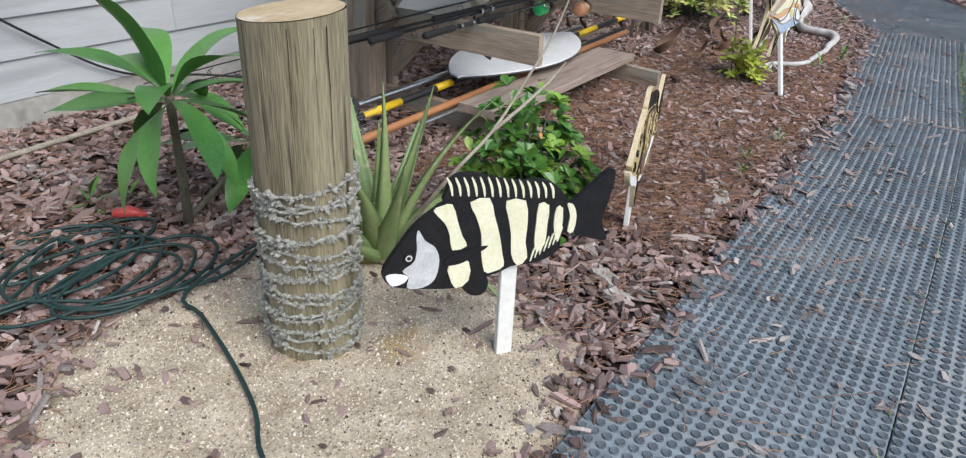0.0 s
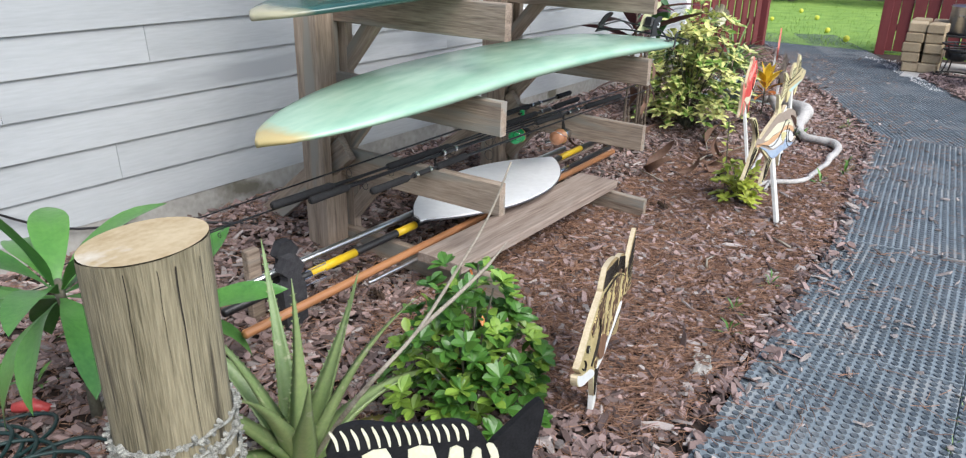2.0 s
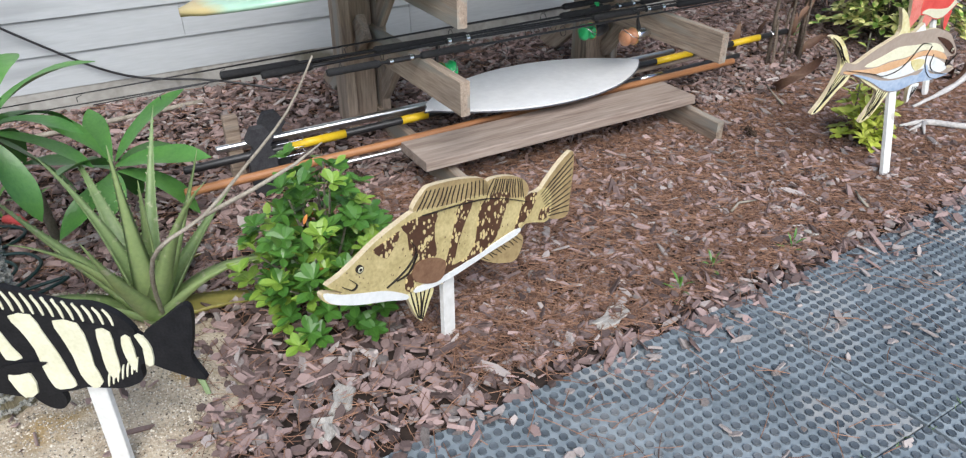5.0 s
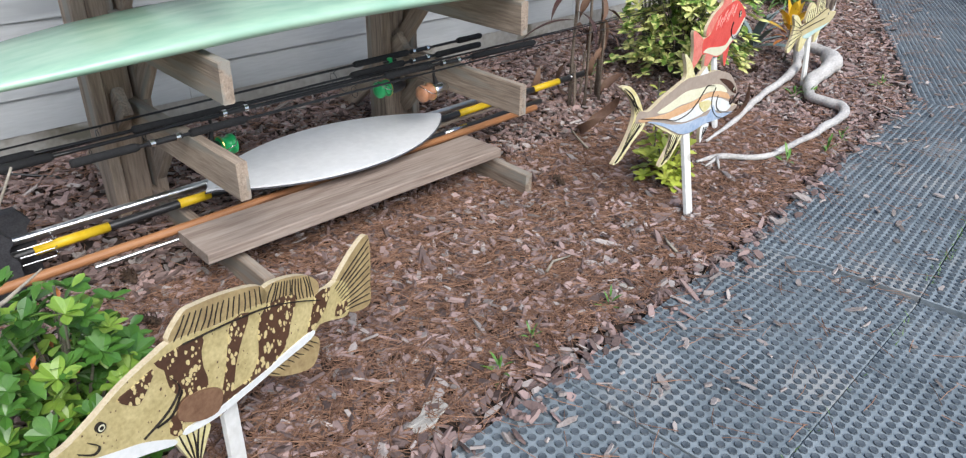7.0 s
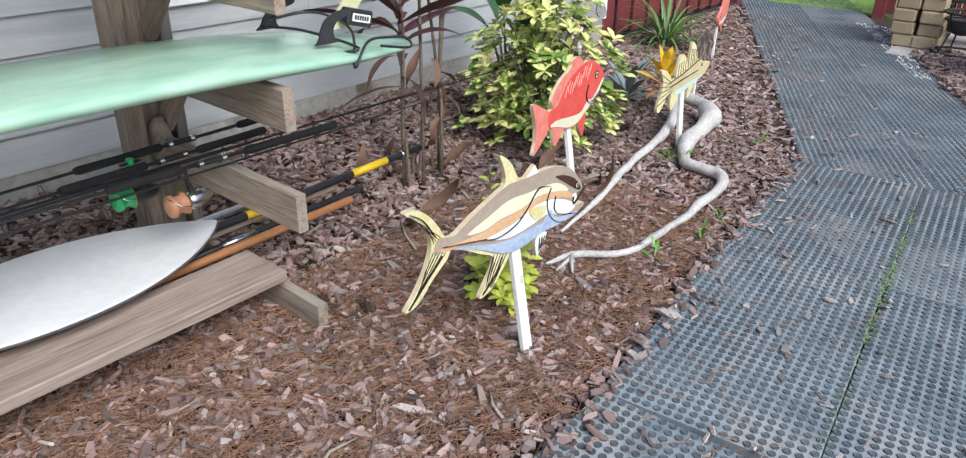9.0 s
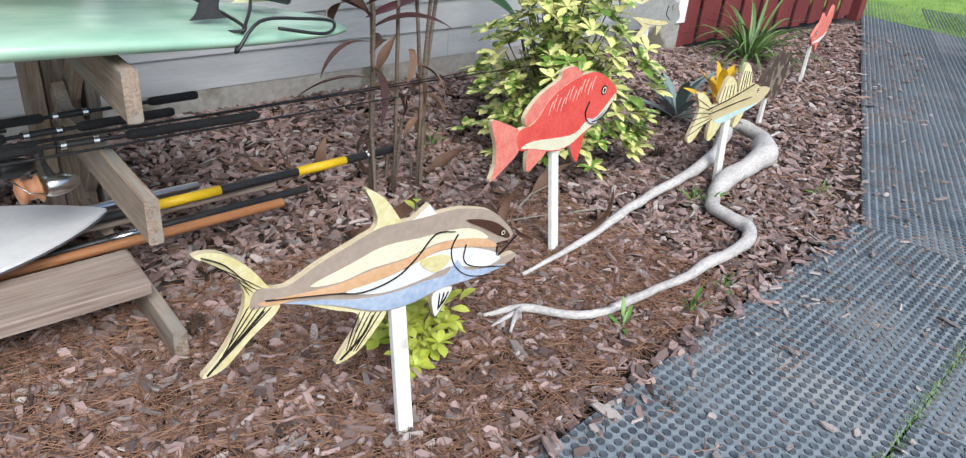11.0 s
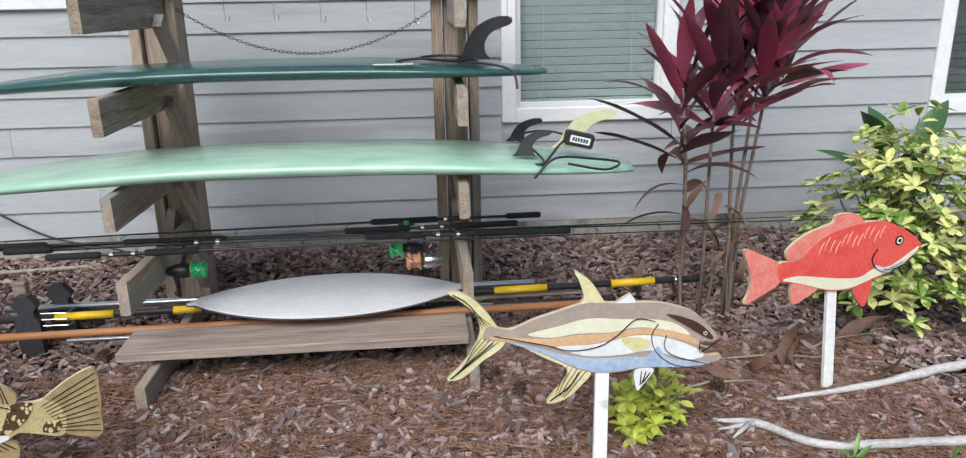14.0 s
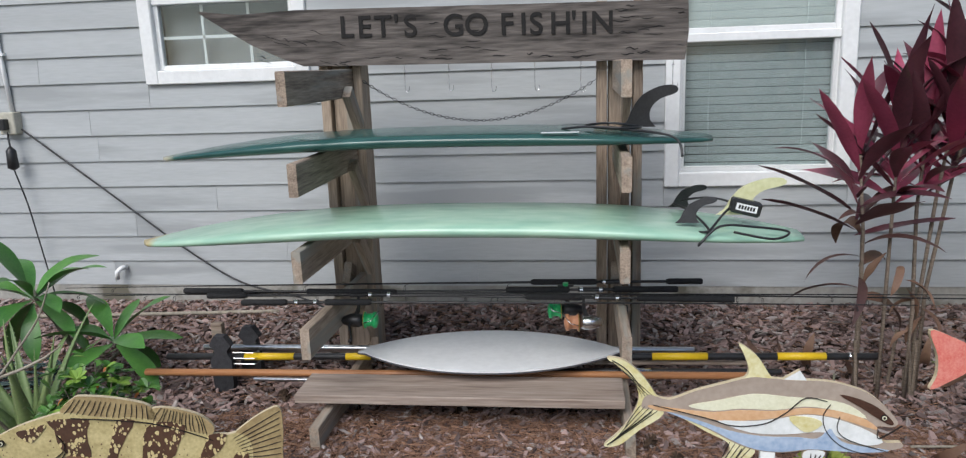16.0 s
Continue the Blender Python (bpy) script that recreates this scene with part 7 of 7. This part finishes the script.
strew("bark_mulch", 52000, bed_spot, chip, M_chip, "reddish brown bark chips covering the bed", "mulch")
M_grey_chip = shade("grey_bark_chip", (0.08, 0.066, 0.06), (0.52, 0.455, 0.425), 25, 0.85, 0.5, island=0.7)
strew("bark_mulch", 11000, bed_spot, chip, M_grey_chip, "weathered grey bark chips on the bed", "mulch")


def needle(x, y):
    L, a = rnd(0.05, 0.12), rnd(0, 6.3)
    z = ground_z(x, y) + rnd(0.008, 0.024)
    c, s = math.cos(a), math.sin(a)
    w, bend = rnd(0.0008, 0.0014), rnd(-0.25, 0.25)
    cs = []
    for i in range(3):
        u = i / 2 - 0.5
        px, py = x + c * L * u - s * bend * L * (u * u), y + s * L * u + c * bend * L * (u * u)
        pz = z + rnd(-0.003, 0.004)
        cs += [Vector((px - s * w, py + c * w, pz)), Vector((px + s * w, py - c * w, pz)), Vector((px, py, pz + 0.0015))]
    fs = []
    for i in range(2):
        for k in range(3):
            fs.append([3 * i + k, 3 * i + (k + 1) % 3, 3 * i + 3 + (k + 1) % 3, 3 * i + 3 + k])
    return cs, fs


strew("pine_needles", 26000, bed_spot, needle, M_needle, "rust-brown pine needles scattered over the mulch", "needles")


def under_rack():
    x, y = rnd(-0.5, 3.2), rnd(-2.55, -1.3)
    return (x, y) if y > mat_edge(x) + 0.05 else None


# darker copy of M_needle: shade round the rack is mixed into the brown
M_shaded_needle = shade("shaded_pine_needle", (0.065, 0.029, 0.018), (0.35, 0.195, 0.122), 30, 0.8, 0, island=0.8)
strew("pine_needles", 22000, under_rack, needle, M_shaded_needle, "thick drift of brown pine needles before the rack", "needles")


def mat_spot():
    x = rnd(-1.6, 8.5)
    y = mat_edge(x) - abs(random.gauss(0, 0.45))
    return (x, y) if y > mat_edge(x) - 1.35 else None


def mat_chip(x, y):
    cs, fs = chip(x, y)
    mid = Vector((x, y, 0.008))
    return [mid + (c - mid) * 0.75 + Vector((0, 0, 0.006)) for c in cs], fs


strew("bark_litter", 420, mat_spot, mat_chip, M_grey_chip, "loose bark chips strewn on the rubber mats", "litter")
strew("needle_litter", 950, mat_spot, lambda x, y: ([c + Vector((0, 0, 0.016)) for c in needle(x, y)[0]], needle(x, y)[1]), M_needle, "loose pine needles on the rubber mats", "litter")

M_grit = shade("sand_grit", (0.09, 0.07, 0.05), (0.80, 0.74, 0.62), 20, 0.95, 0, island=0.9)


def sand_spot():
    x, y = rnd(-2.5, -0.9), rnd(-2.75, -1.35)
    return (x, y) if in_sand(x, y) > 0.02 else None


def grit(x, y):
    r = rnd(0.0012, 0.0036) * (1.7 if random.random() < 0.1 else 1.0)
    z = sand_z(x, y) - 0.0004 if -2.6 < x < -0.7 else 0.022
    cs = [Vector((x + r * math.cos(q), y + r * math.sin(q), z)) for q in (0, 1.6, 3.1, 4.7)] + [Vector((x, y, z + r * 1.2))]
    return cs, [[0, 1, 4], [1, 2, 4], [2, 3, 4], [3, 0, 4]]


strew("grit", 40000, sand_spot, grit, M_grit, "shell grit and dark crumbs on the sand", "grit")
M_crumb = shade("dark_soil_crumb", (0.02, 0.014, 0.01), (0.13, 0.095, 0.065), 30, 0.95, 0, island=0.8)


def crumb_spot():
    x, y = rnd(-2.5, -0.95), rnd(-2.75, -1.35)
    s = in_sand(x, y)
    return (x, y) if s > -0.05 and random.random() < 0.12 + 1.1 * max(0.0, 0.3 - s) and (y < -2.2 or random.random() < 0.4) else None


strew("soil_crumbs", 26000, crumb_spot, grit, M_crumb, "dark soil crumbs mixed into the sand's border", "soil")

strew("bark_litter", 240, sand_spot, lambda x, y: ([c + Vector((0, 0, 0.016)) for c in mat_chip(x, y)[0]], [[0, 1, 2, 3, 4, 5]] + [[i, i + 6, (i + 1) % 6 + 6, (i + 1) % 6] for i in range(6)]), M_chip, "stray bark chips lying on the sand", "litter")

# mulch and white gravel on the far side of the mats
def far_bed():
    x, y = rnd(5.8, 7.9), rnd(-3.7, -2.2)
    return (x, y) if y < mat_edge(x) - 1.5 else None


strew("bark_mulch", 5000, far_bed, chip, M_chip, "reddish bark chips beside the cooker corner", "mulch")
M_gravel = shade("white_gravel", (0.45, 0.45, 0.44), (0.78, 0.78, 0.76), 20, 0.9, 0, island=0.8)


def gravel_spot():
    x = rnd(6.7, 8.8)
    y = mat_edge(x) - 1.33 - abs(random.gauss(0, 0.12))
    return x, y


def stone(x, y):
    cs, fs = grit(x, y)
    mid = Vector((x, y, 0.0))
    return [mid + (c - Vector((x, y, 0.022))) * 4.5 for c in cs], fs


strew("gravel", 1500, gravel_spot, stone, M_gravel, "white gravel strip beside the rubber mats", "gravel")

# grass growing along the joint of the mats


def joint_spot():
    x = random.choice((rnd(1.9, 3.9), rnd(2.6, 3.6), rnd(-1.5, 4.0)))
    return x, mat_line(x) - MAT_JOINT + random.gauss(0, 0.012)


def blade_tuft(x, y):
    cs, fs = [], []
    for k in range(3):
        a, h = rnd(0, 6.3), rnd(0.012, 0.04)
        o = len(cs)
        cs += [Vector((x - 0.003 * math.sin(a), y + 0.003 * math.cos(a), 0.012)), Vector((x + 0.003 * math.sin(a), y - 0.003 * math.cos(a), 0.012)), Vector((x + h * 0.8 * math.cos(a), y + h * 0.8 * math.sin(a), 0.016 + h * 0.6))]
        fs.append([o, o + 1, o + 2])
    return cs, fs


MAT_JOINT = 0.66
strew("joint_grass", 300, joint_spot, blade_tuft, L_strap, "thin green grass growing along the mat joint", "grass")

# big pale chips and pine cones that stand out
M_pale = shade("pale_driftchip", (0.22, 0.2, 0.175), (0.52, 0.49, 0.44), 14, 0.9, 0.5, (1, 6, 6))
for x, y, L, yaw in ((0.06, -2.5, 0.07, 10), (-0.82, -2.42, 0.06, 50), (-0.9, -2.5, 0.05, 75), (1.05, -2.46, 0.03, 80)):
    bm = bmesh.new()
    box(bm, -L, L, -L * 0.42, L * 0.42, -0.008, 0.007, 0.003)
    bmesh.ops.subdivide_edges(bm, edges=bm.edges[:], cuts=2, use_grid_fill=True)
    for v in bm.verts:
        v.co += Vector((0.4 * L * noise.noise(v.co * 30), 0.45 * L * noise.noise(v.co * 30 + Vector((5, 0, 0))), 0.008 * noise.noise(v.co * 50)))
    o = tagged(link("bark_piece", bm, M_pale), "large pale grey bark piece lying on the mulch", "bark", "large bark pieces")
    o.matrix_basis = pose(x, y, ground_z(x, y) + 0.016, 0, 0, yaw)
M_cone = shade("pine_cone", (0.03, 0.018, 0.012), (0.11, 0.07, 0.045), 40, 0.9, 0.3)
for x, y in ((-0.33, -1.52), (2.35, -1.75), (4.0, -1.35), (1.55, -1.7), (-0.28, -1.2), (1.45, -1.55)):
    e = empty("pine_cone", pose(x, y, ground_z(x, y) + 0.035, 60, rnd(-30, 30), rnd(0, 360)), "open brown pine cone lying on the mulch", "pine cone", "pine cones")
    part("core", lathe([(0.006, -0.03), (0.014, -0.01), (0.011, 0.02), (0.003, 0.035)], 8), M_cone, e)
    bm = bmesh.new()
    for i in range(44):
        a, u = i * 2.4, i / 44
        r, z = 0.028 * math.sin(0.5 + 2.4 * u), -0.03 + 0.065 * u
        c, s = math.cos(a), math.sin(a)
        v = [bm.verts.new(q) for q in ((0.008 * c, 0.008 * s, z), (r * c - 0.007 * s, r * s + 0.007 * c, z + 0.008), (r * 1.2 * c, r * 1.2 * s, z + 0.012), (r * c + 0.007 * s, r * s - 0.007 * c, z + 0.008))]
        bm.faces.new(v)
    part("scale_whorl", bm, M_cone, e)

# rubber mats: slabs with round studs, two abreast, turning with the path
PITCH = 0.0345
MAT_W, MAT_L = 19 * PITCH, 36 * PITCH


def mat_mesh():
    bm = slab(0.002, MAT_L - 0.002, -MAT_W + 0.002, -0.002, -0.03, 0.016, 0.003)
    vv, ff = [], []
    nx, ny = 36, 19
    for i in range(nx):
        for j in range(ny):
            cx, cy = PITCH * (i + 0.5), -PITCH * (j + 0.5)
            o = len(vv)
            for r, z in ((0.0132, 0.0155), (0.0118, 0.0212)):
                vv += [(cx + r * math.cos(q * math.tau / 8), cy + r * math.sin(q * math.tau / 8), z) for q in range(8)]
            vv += [(cx + 0.007 * math.cos(q * math.tau / 8), cy + 0.007 * math.sin(q * math.tau / 8), 0.0195) for q in range(8)]
            for q in range(8):
                ff.append([o + q, o + (q + 1) % 8, o + 8 + (q + 1) % 8, o + 8 + q])
                ff.append([o + 8 + q, o + 8 + (q + 1) % 8, o + 16 + (q + 1) % 8, o + 16 + q])
            ff.append([o + 16 + q for q in range(8)])
    st = bpy.data.meshes.new("studs")
    st.from_pydata(vv, [], ff)
    st.materials.append(M_rubber)
    return bm, st


M_base = shade("worn_mat_base", (0.15, 0.185, 0.203), (0.29, 0.335, 0.36), 5.0, 0.6, 0.15, stain=(0.33, 0.34, 0.335), stain_scale=2.2, stain_at=0.56)
sb, stud_me = mat_mesh()
base_me = None
rows = []
for k in range(7):
    xa = 4.2 - MAT_L * (k + 1)
    ya, yb = mat_line(xa), mat_line(xa + MAT_L)
    rows.append((xa, ya, math.degrees(math.atan2(yb - ya, MAT_L)), 3, 0.002))
# past the bend the mats lie two abreast, tucked under the first run
a = 26.0
for k in range(6):
    rows.append((3.72 + MAT_L * k * math.cos(radians(a)), -2.62 + MAT_L * k * math.sin(radians(a)), a, 2, -0.008))
for x, y, a, wide, lift in rows:
    for j in range(wide):
        m = pose(x, y, lift, 0, 0, a + rnd(-0.25, 0.25)) @ pose(rnd(-0.004, 0.004), -j * (MAT_W - 0.002), rnd(0, 0.002), rnd(-0.15, 0.15), rnd(-0.12, 0.12), 0)
        e = empty("rubber_mat", m, "worn dark grey rubber mat with round studs, littered with needles", "mat", "rubber mats along the path")
        if base_me is None:
            base_me = part("base", sb, M_base, e).data
        else:
            again("base", base_me, e, Matrix.Identity(4))
        again("studs", stud_me, e, Matrix.Identity(4))["kind"] = "stuff"

# siding boards, lapped, each its own piece
COURSE, Z0 = 0.1648, 0.256


def siding_board(xa, xb, za, zb, lean):
    """One lapped board; lean is how far its lower edge stands out."""
    me = bpy.data.meshes.new("siding_board")
    q = [(xa + 0.001, -lean, za), (xb - 0.001, -lean, za), (xb - 0.001, -0.0045, zb), (xa + 0.001, -0.0045, zb), (xa + 0.001, -0.001, za), (xb - 0.001, -0.001, za), (xb - 0.001, -0.001, zb), (xa + 0.001, -0.001, zb)]
    me.from_pydata(q, [], [[0, 1, 2, 3], [4, 7, 6, 5], [0, 4, 5, 1], [3, 2, 6, 7], [0, 3, 7, 4], [1, 5, 6, 2]])
    me.materials.append(M_siding)
    again("siding_board", me, wall, Matrix.Identity(4))


k = 0
while Z0 + COURSE * k < ZT - 0.02:
    za, zb = Z0 + COURSE * k, min(Z0 + COURSE * (k + 1) + 0.012, ZT)
    for a, b in spans(za, zb, X0, X1 - 0.09):
        x = a
        while x < b - 0.01:
            step = rnd(2.2, 3.6)
            x2 = b if b - x < step + 0.6 else x + step
            siding_board(x, x2, za, zb, 0.019)
            x = x2
    # short boards notched round the openings
    for a, b, c, d in WINDOWS:
        if za + 0.01 < c < zb:
            siding_board(a, b, za, c - 0.002, 0.019)
        if za < d < zb - 0.01:
            siding_board(a, b, d + 0.002, zb, 0.012)
    k += 1
